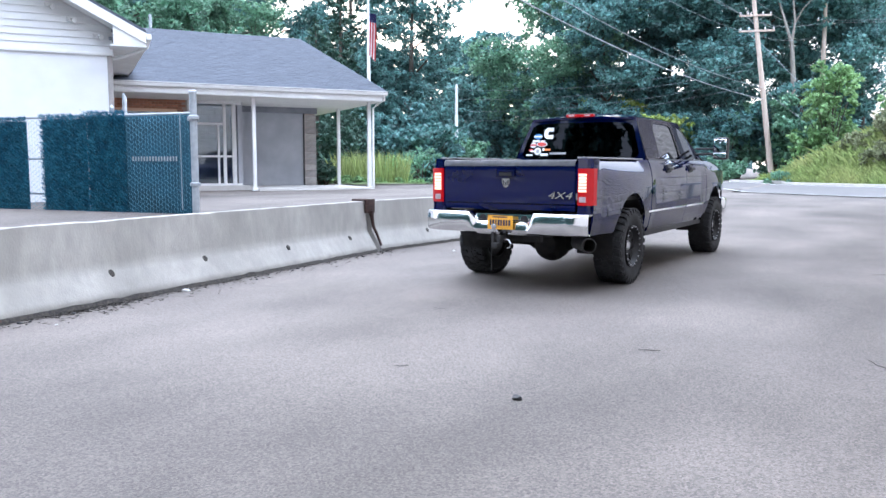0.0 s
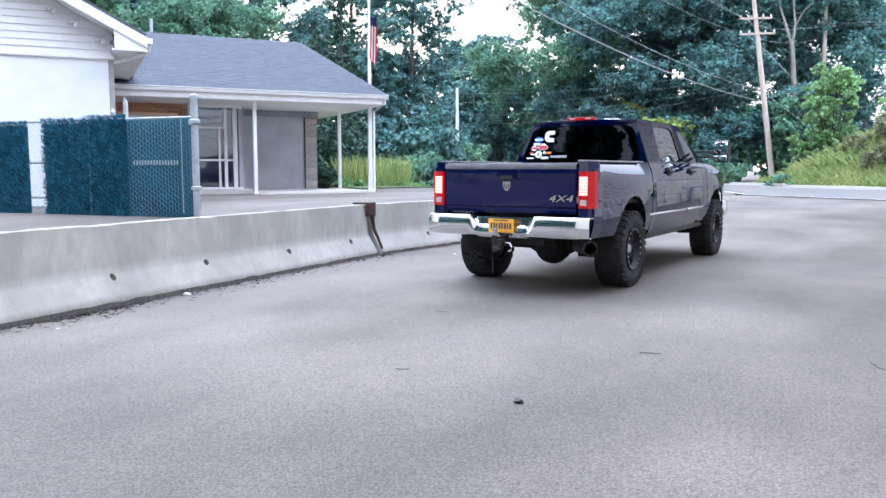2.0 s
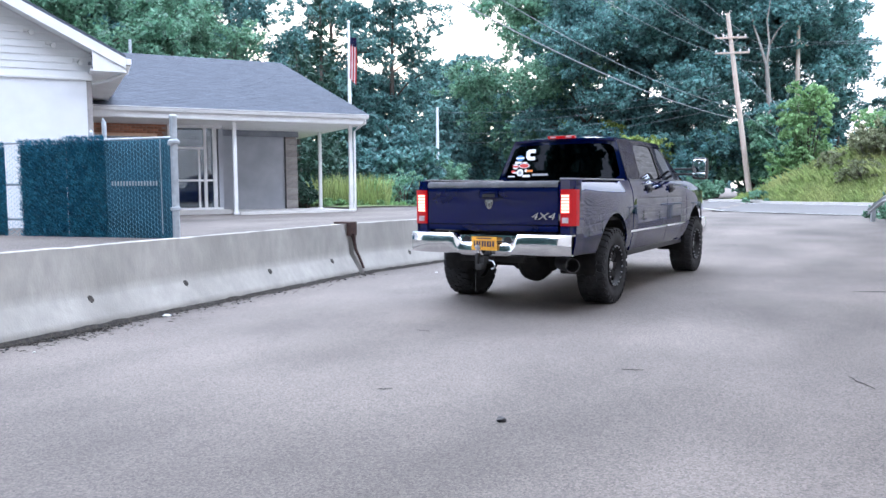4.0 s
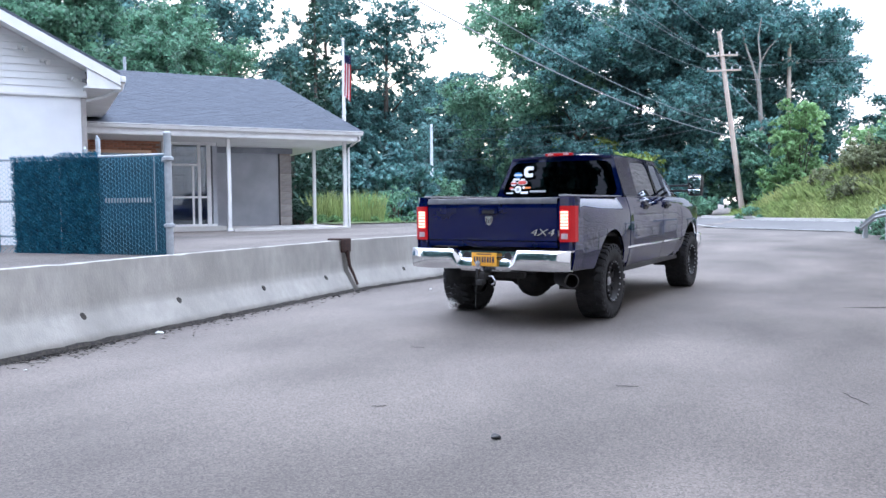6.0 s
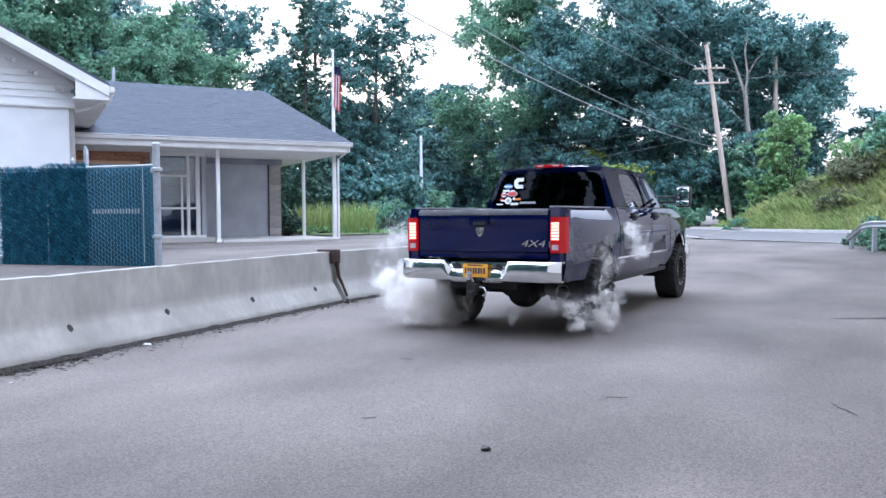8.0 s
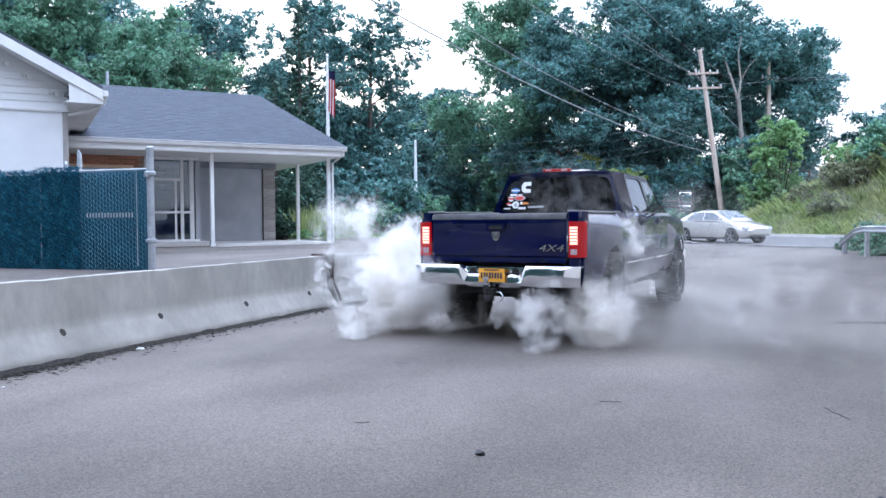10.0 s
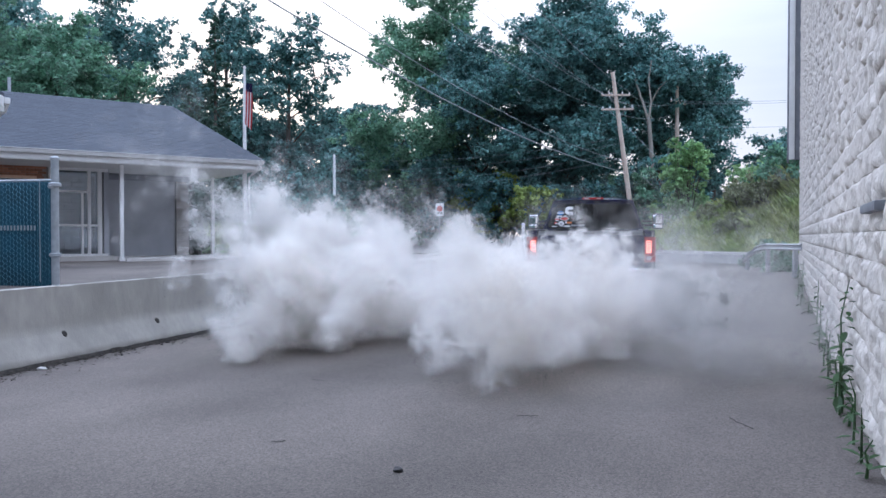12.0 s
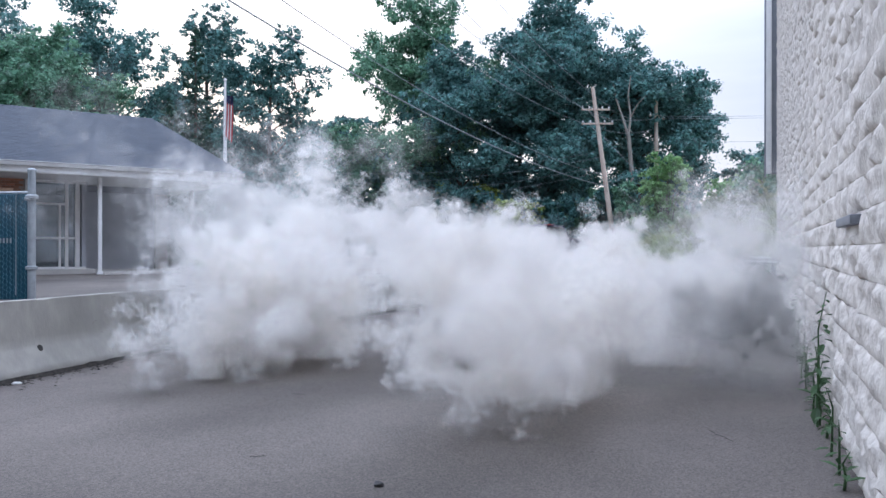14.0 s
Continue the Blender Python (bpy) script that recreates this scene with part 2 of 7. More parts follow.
PALE_BARK = surf("pale_bark", (0.20, 0.18, 0.16), (0.32, 0.29, 0.26), 4, 0.9, bump=0.02, bscale=10, stretchv=(3, 3, 0.4))
LEAF_DARK = surf("oak_leaf", (0.080, 0.190, 0.190), (0.138, 0.275, 0.250), 0.35, 0.45, spec=0.5, random_tint=0.6, island=True, trans=0.45)
LEAF_MID = surf("maple_leaf", (0.112, 0.245, 0.165), (0.185, 0.340, 0.215), 0.4, 0.45, spec=0.5, random_tint=0.5, island=True, trans=0.45)
LEAF_LIGHT = surf("young_leaf", (0.18, 0.33, 0.14), (0.28, 0.44, 0.19), 0.5, 0.45, spec=0.5, random_tint=0.4, island=True, trans=0.4)
LEAF_YELLOW = surf("yellowing_leaf", (0.20, 0.29, 0.07), (0.32, 0.38, 0.10), 0.6, 0.6, random_tint=0.35, island=True, trans=0.4)
CONIFER = surf("conifer_needles", (0.022, 0.062, 0.045), (0.045, 0.105, 0.070), 0.8, 0.7, random_tint=0.45, island=True, trans=0.1)
GRASS = surf("tall_grass", (0.20, 0.29, 0.09), (0.34, 0.41, 0.15), 0.5, 0.7, random_tint=0.4, island=True, trans=0.3, stain=(0.42, 0.40, 0.18), stain_scale=0.25, stain_amount=0.7)
SCRUB = surf("dry_scrub_leaf", (0.17, 0.20, 0.11), (0.27, 0.28, 0.16), 0.8, 0.7, random_tint=0.4, island=True, trans=0.3)
BANK = surf("bank_soil_and_grass", (0.16, 0.21, 0.08), (0.27, 0.30, 0.12), 2.5, 0.95, bump=0.05, bscale=6, stain=(0.22, 0.19, 0.11), stain_scale=0.5)
LAWN = surf("lawn", (0.06, 0.11, 0.035), (0.11, 0.16, 0.05), 3, 0.95, bump=0.02, bscale=12, stain=(0.16, 0.17, 0.07), stain_scale=0.5)
SPLITFACE = surf("painted_split_face_block", (0.62, 0.57, 0.515), (0.74, 0.69, 0.63), 7, 0.92, bump=0.012, bscale=24, stain=(0.46, 0.43, 0.40), stain_scale=1.6, stain_amount=0.55, random_tint=0.02)
SPLITJOINT = surf("painted_joint", (0.60, 0.56, 0.51), (0.70, 0.66, 0.61), 12, 0.95, bump=0.004, bscale=60)
TRIM_GREY = surf("grey_metal_trim", (0.20, 0.21, 0.24), (0.27, 0.28, 0.31), 4, 0.6, metal=0.2)
WEED = surf("weed_leaf", (0.05, 0.11, 0.045), (0.09, 0.17, 0.065), 9, 0.6, random_tint=0.3, trans=0.3)
PEBBLE = surf("dark_stone", (0.012, 0.012, 0.014), (0.04, 0.04, 0.042), 40, 0.6, bump=0.004, bscale=70)
LITTER = surf("litter", (0.5, 0.5, 0.48), (0.7, 0.7, 0.68), 30, 0.7)
PAINT = surf("navy_truck_paint", (0.0009, 0.0034, 0.036), (0.0014, 0.0046, 0.048), 3, 0.4, metal=0.0, coat=1.0, spec=0.0)
CHROME = surf("chrome", (0.75, 0.76, 0.78), (0.82, 0.83, 0.85), 6, 0.07, 0.16, metal=1.0)
PROTECTOR = surf("faded_rail_cap", (0.20, 0.20, 0.22), (0.29, 0.29, 0.31), 12, 0.5, stain=(0.12, 0.12, 0.14), stain_scale=5)
PLASTIC = surf("black_plastic", (0.012, 0.012, 0.014), (0.022, 0.022, 0.025), 12, 0.5)
RUBBER = surf("tyre_rubber", (0.012, 0.012, 0.014), (0.026, 0.026, 0.028), 14, 0.85, bump=0.002, bscale=70)
BLACKRIM = surf("black_alloy", (0.006, 0.006, 0.008), (0.012, 0.012, 0.014), 8, 0.45, coat=0.1, spec=0.3)
STEEL = surf("bolt_steel", (0.45, 0.45, 0.47), (0.6, 0.6, 0.62), 10, 0.3, metal=0.9)
CHASSIS = surf("dirty_chassis", (0.010, 0.010, 0.012), (0.03, 0.028, 0.026), 9, 0.85, bump=0.004, bscale=30)
EXHAUST = surf("sooty_exhaust_steel", (0.05, 0.05, 0.055), (0.11, 0.105, 0.10), 10, 0.4, metal=0.8)
PRIVACY = glass_mat("privacy_glass", (0.010, 0.013, 0.024), 0.015)
SIDE_GLASS = glass_mat("side_glass", (0.06, 0.07, 0.09), 0.035)
SEDAN_GLASS = glass_mat("pale_car_glass", (0.42, 0.45, 0.48), 0.12)
MIRROR = surf("mirror_glass", (0.9, 0.92, 0.95), (0.92, 0.94, 0.96), 1, 0.02, metal=1.0)
SEAT = surf("grey_cloth_seat", (0.05, 0.05, 0.055), (0.09, 0.09, 0.095), 20, 0.9)
RED_LENS = surf("red_lamp_lens", (0.060, 0.002, 0.003), (0.090, 0.003, 0.005), 20, 0.3, coat=0.15, spec=0.3, emit=(1.0, 0.004, 0.010), emit_strength=0.13)
LED = surf("lit_brake_lamp", (0.9, 0.3, 0.2), (0.9, 0.35, 0.25), 10, 0.4, emit=(1.0, 0.24, 0.16), emit_strength=2.0)
LENS_CLEAR = surf("reversing_lens", (0.35, 0.30, 0.32), (0.5, 0.45, 0.46), 25, 0.15)
PLATE = surf("amber_plate", (0.80, 0.38, 0.03), (0.86, 0.44, 0.05), 30, 0.45)
PLATE_INK = surf("plate_ink", (0.02, 0.02, 0.06), (0.03, 0.03, 0.08), 30, 0.5)
ST_WHITE = surf("white_vinyl", (0.75, 0.76, 0.78), (0.8, 0.8, 0.8), 10, 0.5)
ST_RED = surf("red_vinyl", (0.55, 0.05, 0.04), (0.6, 0.07, 0.06), 10, 0.5)
ST_BLUE = surf("blue_vinyl", (0.03, 0.16, 0.45), (0.04, 0.2, 0.5), 10, 0.5)
ST_ORANGE = surf("orange_vinyl", (0.75, 0.2, 0.04), (0.8, 0.25, 0.05), 10, 0.5)
ST_GREY = surf("grey_vinyl", (0.3, 0.3, 0.32), (0.36, 0.36, 0.38), 10, 0.5)
FLAG_RED = surf("red_flag_cloth", (0.55, 0.06, 0.07), (0.62, 0.08, 0.09), 8, 0.85, trans=0.5)
FLAG_WHITE = surf("white_flag_cloth", (0.74, 0.72, 0.72), (0.80, 0.78, 0.78), 8, 0.85, trans=0.5)
FLAG_BLUE = surf("blue_flag_cloth", (0.02, 0.03, 0.10), (0.03, 0.04, 0.13), 8, 0.85, trans=0.2)
SEDAN = surf("silver_beige_paint", (0.56, 0.53, 0.50), (0.60, 0.57, 0.54), 3, 0.3, metal=0.4, coat=0.8)
SIGN_RED = surf("red_sign_sheet", (0.5, 0.06, 0.05), (0.55, 0.08, 0.06), 8, 0.5)
SMOKE = smoke_mat("tyre_smoke", 0.105)
VEIL = smoke_mat("faint_tyre_smoke", 0.010)
HAZE = smoke_mat("thin_tyre_smoke", 0.034)


# ---- mesh helpers ----
def smooth_mesh(me, angle=40):
    for p in me.polygons:
        p.use_smooth = True
    me.set_sharp_from_angle(angle=radians(angle))


def part(name, bm, material, parent=None, label="", smooth=True, m=None):
    """Links a bmesh as one mesh object, under a thing or part where one is given."""
    me = bpy.data.meshes.new(name)
    bmesh.ops.recalc_face_normals(bm, faces=bm.faces)
    bm.to_mesh(me)
    bm.free()
    me.materials.append(material)
    if smooth:
        smooth_mesh(me)
    return place(name, me, parent, label, m)


def place(name, me, parent=None, label="", m=None):
    ob = new(name, me)
    if parent is not None:
        ob.parent = parent
    if m is not None:
        ob.matrix_basis = m
    if label:
        ob["label"] = label
    return ob


def mesh_of(name, verts, faces, material, smooth=False, angle=40):
    me = bpy.data.meshes.new(name)
    me.from_pydata(verts if isinstance(verts, list) else verts.tolist(), [], faces if isinstance(faces, list) else faces.tolist())
    me.materials.append(material)
    if smooth:
        smooth_mesh(me, angle)
    return me


def empty(name, m=None):
    ob = new(name)
    ob.empty_display_size = 0.2
    if m is not None:
        ob.matrix_basis = m
    return ob


def box(bm, x0, x1, y0, y1, z0, z1, bevel=0.0, m=None):
    """Adds a box, with rounded edges, to a bmesh."""
    vs = [bm.verts.new((x, y, z)) for x in (x0, x1) for y in (y0, y1) for z in (z0, z1)]
    idx = [(0, 1, 3, 2), (4, 6, 7, 5), (0, 4, 5, 1), (2, 3, 7, 6), (0, 2, 6, 4), (1, 5, 7, 3)]
    fs = [bm.faces.new([vs[i] for i in f]) for f in idx]
    if bevel:
        es = list({e for f in fs for e in f.edges})
        r = bmesh.ops.bevel(bm, geom=es, offset=bevel, segments=2, profile=0.6, affect="EDGES")
        vs = list({v for f in r["faces"] for v in f.verts} | {v for v in vs if v.is_valid})
    if m is not None:
        bmesh.ops.transform(bm, matrix=m, verts=vs)
    return bm


def nbox(*a, **k):
    return box(bmesh.new(), *a, **k)


def lathe(bm, profile, axis="z", seg=24, m=None, ends=(True, True)):
    """Turns a profile of (radius, height) round an axis."""
    rings = []
    for r, h in profile:
        ring = []
        for i in range(seg):
            a = 2 * math.pi * i / seg
            c, s = r * math.cos(a), r * math.sin(a)
            p = {"z": (c, s, h), "x": (h, c, s), "y": (c, h, s)}[axis]
            ring.append(bm.verts.new(p))
        rings.append(ring)
    for a, b in zip(rings, rings[1:]):
        for i in range(seg):
            bm.faces.new((a[i], a[(i + 1) % seg], b[(i + 1) % seg], b[i]))
    for ring, r, closed in ((rings[0], profile[0][0], ends[0]), (rings[-1], profile[-1][0], ends[1])):
        if r > 1e-4 and closed:
            bm.faces.new(ring)
    if m is not None:
        bmesh.ops.transform(bm, matrix=m, verts=[v for ring in rings for v in ring])
    return bm


def tube(bm, pts, radii, seg=8):
    """A tapering tube along points."""
    pts = [Vector(p) for p in pts]
    rings = []
    for i, p in enumerate(pts):
        d = (pts[min(i + 1, len(pts) - 1)] - pts[max(i - 1, 0)]).normalized()
        side = d.cross(Vector((0, 0, 1)) if abs(d.z) < 0.95 else Vector((1, 0, 0))).normalized()
        up = side.cross(d)
        r = radii[i] if isinstance(radii, (list, tuple)) else radii
        rings.append([bm.verts.new(p + r * (math.cos(2 * math.pi * k / seg) * side + math.sin(2 * math.pi * k / seg) * up)) for k in range(seg)])
    for a, b in zip(rings, rings[1:]):
        for i in range(seg):
            bm.faces.new((a[i], a[(i + 1) % seg], b[(i + 1) % seg], b[i]))
    bm.faces.new(rings[0])
    bm.faces.new(rings[-1])
    return bm


def prism(bm, poly, axis, a0, a1, m=None):
    """Extrudes a polygon given in the two other axes along one axis."""
    def at(p, a):
        return {"x": (a, p[0], p[1]), "y": (p[0], a, p[1]), "z": (p[0], p[1], a)}[axis]
    A = [bm.verts.new(at(p, a0)) for p in poly]
    B = [bm.verts.new(at(p, a1)) for p in poly]
    bm.faces.new(A)
    bm.faces.new(B)
    for i in range(len(poly)):
        j = (i + 1) % len(poly)
        bm.faces.new((A[i], A[j], B[j], B[i]))
    if m is not None:
        bmesh.ops.transform(bm, matrix=m, verts=A + B)
    return bm


def step(a, b, x):
    k = min(1.0, max(0.0, (x - a) / (b - a)))
    return k * k * (3 - 2 * k)


# ---- ground ----
def barrier_x(y):
    """The middle line of the row of barriers."""
    if y < 10.15:
        return -7.85 + (10.15 - y) * 0.117
    return -7.85 + 0.30 * step(10.15, 17.5, y) + 0.15 * step(17.5, 23.5, y)


ROAD_DIR = Vector((-0.839, 0.545, 0))
ROAD_AT = Vector((-3.5, 33.0, 0))


def road_v(x, y):
    """How far a place lies beyond the near edge line of the cross road."""
    n = Vector((0.545, 0.839, 0))
    return (Vector((x, y, 0)) - ROAD_AT).dot(n)


def ground_z(x, y):
    v = road_v(x, y)
    z = 0.27 * step(13, 33, y) * step(-40, -6, v) + 0.22 * step(2, 12, v)
    lot = step(0.02, 0.16, barrier_x(max(-3, min(y, 23.4))) - x) * 0.66 * (1 - 0.6 * step(21, 33, y))
    lot *= 1 - step(-9, -1, v) * 0.6
    return z + lot * (1 - 0.3 * step(0, 8, v))


def build_ground():
    s_near = [-300, -120, -60, -40, -30, -24, -20, -17, -14, -12, -10, -8, -6, -5, -4, -3, -2, -1.2, -0.6, -0.16, -0.12, -0.08, -0.04, 0.0, 0.4, 1, 2, 3, 4,
              5, 6, 7, 8, 9, 10, 12, 15, 20, 26, 34, 50, 80, 140, 310]
    ys = [-300, -120, -60, -30, -15, -8, -4, -2] + [k * 1.0 for k in range(0, 62, 1)] + [66, 72, 80, 95, 120, 180, 300, 600]
    verts, faces = [], []
    for y in ys:
        c = barrier_x(max(-3, min(y, 23.4)))
        for s in s_near:
            x = c + s
            verts.append((x, y, ground_z(x, y)))
    w = len(s_near)
    for j in range(len(ys) - 1):
        for i in range(w - 1):
            faces.append((j * w + i, j * w + i + 1, (j + 1) * w + i + 1, (j + 1) * w + i))
    me = mesh_of("ground", verts, faces, ASPHALT, smooth=True)
    tagged(place("ground", me), "worn grey asphalt yard with fine aggregate, smears and dark stains", "asphalt yard", kind="structure")


build_ground()


def ribbon(name, v0, v1, u0, u1, lift, material, label, category, nu=40):
    """A strip along the cross road between two distances beyond its edge line."""
    n = Vector((0.545, 0.839, 0))
    verts, faces = [], []
    nv = max(2, int(abs(v1 - v0)) + 1)
    for i in range(nu + 1):
        for j in range(nv + 1):
            p = ROAD_AT + ROAD_DIR * (u0 + (u1 - u0) * i / nu) + n * (v0 + (v1 - v0) * j / nv)
            verts.append((p.x, p.y, ground_z(p.x, p.y) + lift))
    for i in range(nu):
        for j in range(nv):
            a = i * (nv + 1) + j
            faces.append((a, a + 1, a + nv + 2, a + nv + 1))
    return tagged(place(name, mesh_of(name, verts, faces, material, smooth=True)), label, category, kind="structure")


ribbon("road", 0.3, 8.2, -60, 140, 0.03, ROAD, "light grey asphalt cross road with white edge lines", "road", 150)
ribbon("road_line", 0.0, 0.13, -60, 140, 0.045, LINE, "worn white painted edge line of the road", "road line", 150)
ribbon("road_line", 7.6, 7.73, -60, 140, 0.045, LINE, "worn white painted edge line on the far side of the road", "road line", 150)


def build_kerb():
    n = Vector((0.545, 0.839, 0))
    bm = bmesh.new()
    for k in range(16):
        p = ROAD_AT + ROAD_DIR * (-16 + k * 1.9) + n * 8.6
        m = Matrix.Translation((p.x, p.y, ground_z(p.x, p.y))) @ pose(0, 0, 0, 0, 0, 147)
        box(bm, -0.94, 0.94, -0.12, 0.12, -0.1, 0.13, 0.02, m)
    tagged(part("kerb", bm, SLAB), "pale concrete kerb along the far edge of the road", "kerb", kind="structure")


build_kerb()


def build_bank():
    """The overgrown slope on the far side of the road."""
    n = Vector((0.545, 0.839, 0))
    verts, faces = [], []
    nu, nv = 60, 24
    for i in range(nu + 1):
        u = 20 - 66 * i / nu
        for j in range(nv + 1):
            v = 9.0 + 26 * j / nv
            p = ROAD_AT + ROAD_DIR * u + n * v
            side = step(14, 9.5, u)
            h = side * (0.8 * step(9, 10.5, v) + (0.7 + 3.6 * step(13, 1, u)) * step(9.5, 15, v))
            h += 0.25 * noise.noise((p.x * 0.5, p.y * 0.5, 3)) * side
            verts.append((p.x, p.y, ground_z(p.x, p.y) + h - 0.02))
    for i in range(nu):
        for j in range(nv):
            a = i * (nv + 1) + j
            faces.append((a, a + nv + 1, a + nv + 2, a + 1))
    me = mesh_of("bank", verts, faces, BANK, smooth=True)
    tagged(place("bank", me), "overgrown grassy bank rising beside the road", "grass bank", kind="structure")
    # tall grass on it
    rng = np.random.RandomState(3)
    cnt = 90000
    uu, vv = rng.uniform(13.5, -18, cnt), 9.0 + 10 * rng.rand(cnt) ** 1.3
    gv, gf = [], []
    V = np.array(verts).reshape(nu + 1, nv + 1, 3)
    for k in range(cnt):
        fi, fj = (20 - uu[k]) / 66 * nu, (vv[k] - 9) / 26 * nv
        i0, j0 = int(min(fi, nu - 1)), int(min(fj, nv - 1))
        p = V[i0, j0] + (fi - i0) * (V[i0 + 1, j0] - V[i0, j0]) + (fj - j0) * (V[i0, j0 + 1] - V[i0, j0])
        tall = (0.16 if vv[k] < 10.6 else 0.34) * rng.uniform(0.5, 1.5) * (1 + 0.5 * noise.noise((p[0] * 0.6, p[1] * 0.6, 1))) * (0.4 + step(14, 10, uu[k]))
        a = rng.uniform(0, 6.28)
        dx, dy = 0.022 * math.cos(a), 0.022 * math.sin(a)
        lean = rng.normal(0, 0.5, 2) * tall
        b = len(gv)
        gv += [(p[0] - dx, p[1] - dy, p[2] - 0.05), (p[0] + dx, p[1] + dy, p[2] - 0.05), (p[0] + lean[0] * 0.4 + dx, p[1] + lean[1] * 0.4 + dy, p[2] + tall * 0.6),
               (p[0] + lean[0], p[1] + lean[1], p[2] + tall)]
        gf.append((b, b + 1, b + 2, b + 3))
    tagged(place("tall_grass", mesh_of("tall_grass", gv, gf, GRASS)), "uncut green and straw-coloured grass on the bank", "grass", kind="stuff")


build_bank()


def build_lawn():
    verts, faces = [], []
    for i in range(21):
        for j in range(17):
            p = pose(-14.37, 18.85, 0, 0, 0, 57) @ Vector((0.5 + i * 0.55, 2.6 + j * 0.9, 0))
            verts.append((p.x, p.y, ground_z(p.x, p.y) + 0.04))
    for i in range(20):
        for j in range(16):
            a = i * 17 + j
            faces.append((a, a + 17, a + 18, a + 1))
    tagged(place("lawn", mesh_of("lawn", verts, faces, LAWN, smooth=True)), "patchy green lawn beside the building", "lawn", kind="structure")


build_lawn()


# ---- concrete barriers ----
BARRIER = [(-0.30, 0.0), (-0.30, 0.075), (-0.135, 0.33), (-0.078, 0.81), (0.078, 0.81), (0.135, 0.33), (0.30, 0.075), (0.30, 0.0)]


def build_barrier(p0, p1, label, holes):
    d = Vector(p1) - Vector(p0)
    L = d.length
    zb = ground_z(p0[0] + 0.4, (p0[1] + p1[1]) / 2)
    root = empty("jersey_barrier", Matrix.Translation((p0[0], p0[1], zb)) @ pose(0, 0, 0, 0, 0, math.degrees(math.atan2(d.y, d.x)) - 90))
    bm = bmesh.new()
    rng = random.Random(int(L * 100))
    prof = []
    for a, b in zip(BARRIER, BARRIER[1:]):
        k = 6 if abs(b[1] - a[1]) > 0.2 else 2
        prof += [(a[0] + (b[0] - a[0]) * i / k, a[1] + (b[1] - a[1]) * i / k) for i in range(k)]
    prof.append(BARRIER[-1])
    ns = int(L / 0.09)
    rings = []
    for i in range(ns + 1):
        y = L * i / ns
        ring = []
        for x, z in prof:
            wob = 0.006 * noise.noise((x * 4, y * 3, z * 4 + L))
            chip = 0.0
            if z > 0.7 or z < 0.1:
                chip = 0.02 * max(0, noise.noise((x * 9, y * 5, z * 3 + 7)) - 0.15)
            end = 0.012 * (i in (0, ns))
            ring.append(bm.verts.new((x * (1 - chip * 2) + wob * (1 if x > 0 else -1) - end * (1 if x > 0 else -1), y, z - (chip if z > 0.7 else -chip if z < 0.01 else 0) - (end if z > 0.7 else 0))))
        rings.append(ring)
    for a, b in zip(rings, rings[1:]):
        for k in range(len(prof) - 1):
            bm.faces.new((a[k], a[k + 1], b[k + 1], b[k]))
        bm.faces.new((a[-1], a[0], b[0], b[-1]))
    bm.faces.new(rings[0])
    bm.faces.new(rings[-1])
    part("concrete_body", bm, CONCRETE, root)
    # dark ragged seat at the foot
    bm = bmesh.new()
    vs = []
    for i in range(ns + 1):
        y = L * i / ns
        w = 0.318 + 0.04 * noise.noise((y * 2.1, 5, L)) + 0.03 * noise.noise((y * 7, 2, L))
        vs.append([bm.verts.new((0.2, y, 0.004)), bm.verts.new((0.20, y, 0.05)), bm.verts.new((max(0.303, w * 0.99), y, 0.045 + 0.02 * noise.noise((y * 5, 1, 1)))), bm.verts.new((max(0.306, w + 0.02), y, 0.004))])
    for a, b in zip(vs, vs[1:]):
        for k in range(3):
            bm.faces.new((a[k], a[k + 1], b[k + 1], b[k]))
    part("dark_seat", bm, DARK_GAP, root, "dark ragged strip along the foot")
    for y, z in holes:
        x = 0.135 + (0.33 - z) / (0.33 - 0.075) * 0.165 if z < 0.33 else 0.135 - (z - 0.33) / 0.48 * 0.057
        bm = bmesh.new()
        tilt = pose(x + 0.003, y, z, 0, 58 if z < 0.33 else 84, 0)
        pts = [(0.034 * (1 + 0.3 * rng.random()) * math.cos(a), 0.028 * (1 + 0.4 * rng.random()) * math.sin(a)) for a in [k * math.pi / 6 for k in range(12)]]
        prism(bm, pts, "z", -0.02, 0.004, tilt)
        part("lifting_hole", bm, DARK_GAP, root, "chipped dark lifting hole")
    return tagged(root, label, "concrete barrier", "row of concrete barriers")


build_barrier((-6.45, -1.9), (-7.845, 10.05), "long weathered grey concrete jersey barrier with chipped lifting holes", [(5.5, 0.29), (6.88, 0.28), (8.25, 0.29), (9.85, 0.27), (11.42, 0.27)])
build_barrier((-7.85, 10.2), (-7.55, 17.4), "weathered grey concrete jersey barrier beside the joint clamp", [(1.45, 0.25), (4.4, 0.27)])
build_barrier((-7.55, 17.5), (-7.38, 23.3), "grey concrete jersey barrier at the far end of the row", [(2.0, 0.27)])


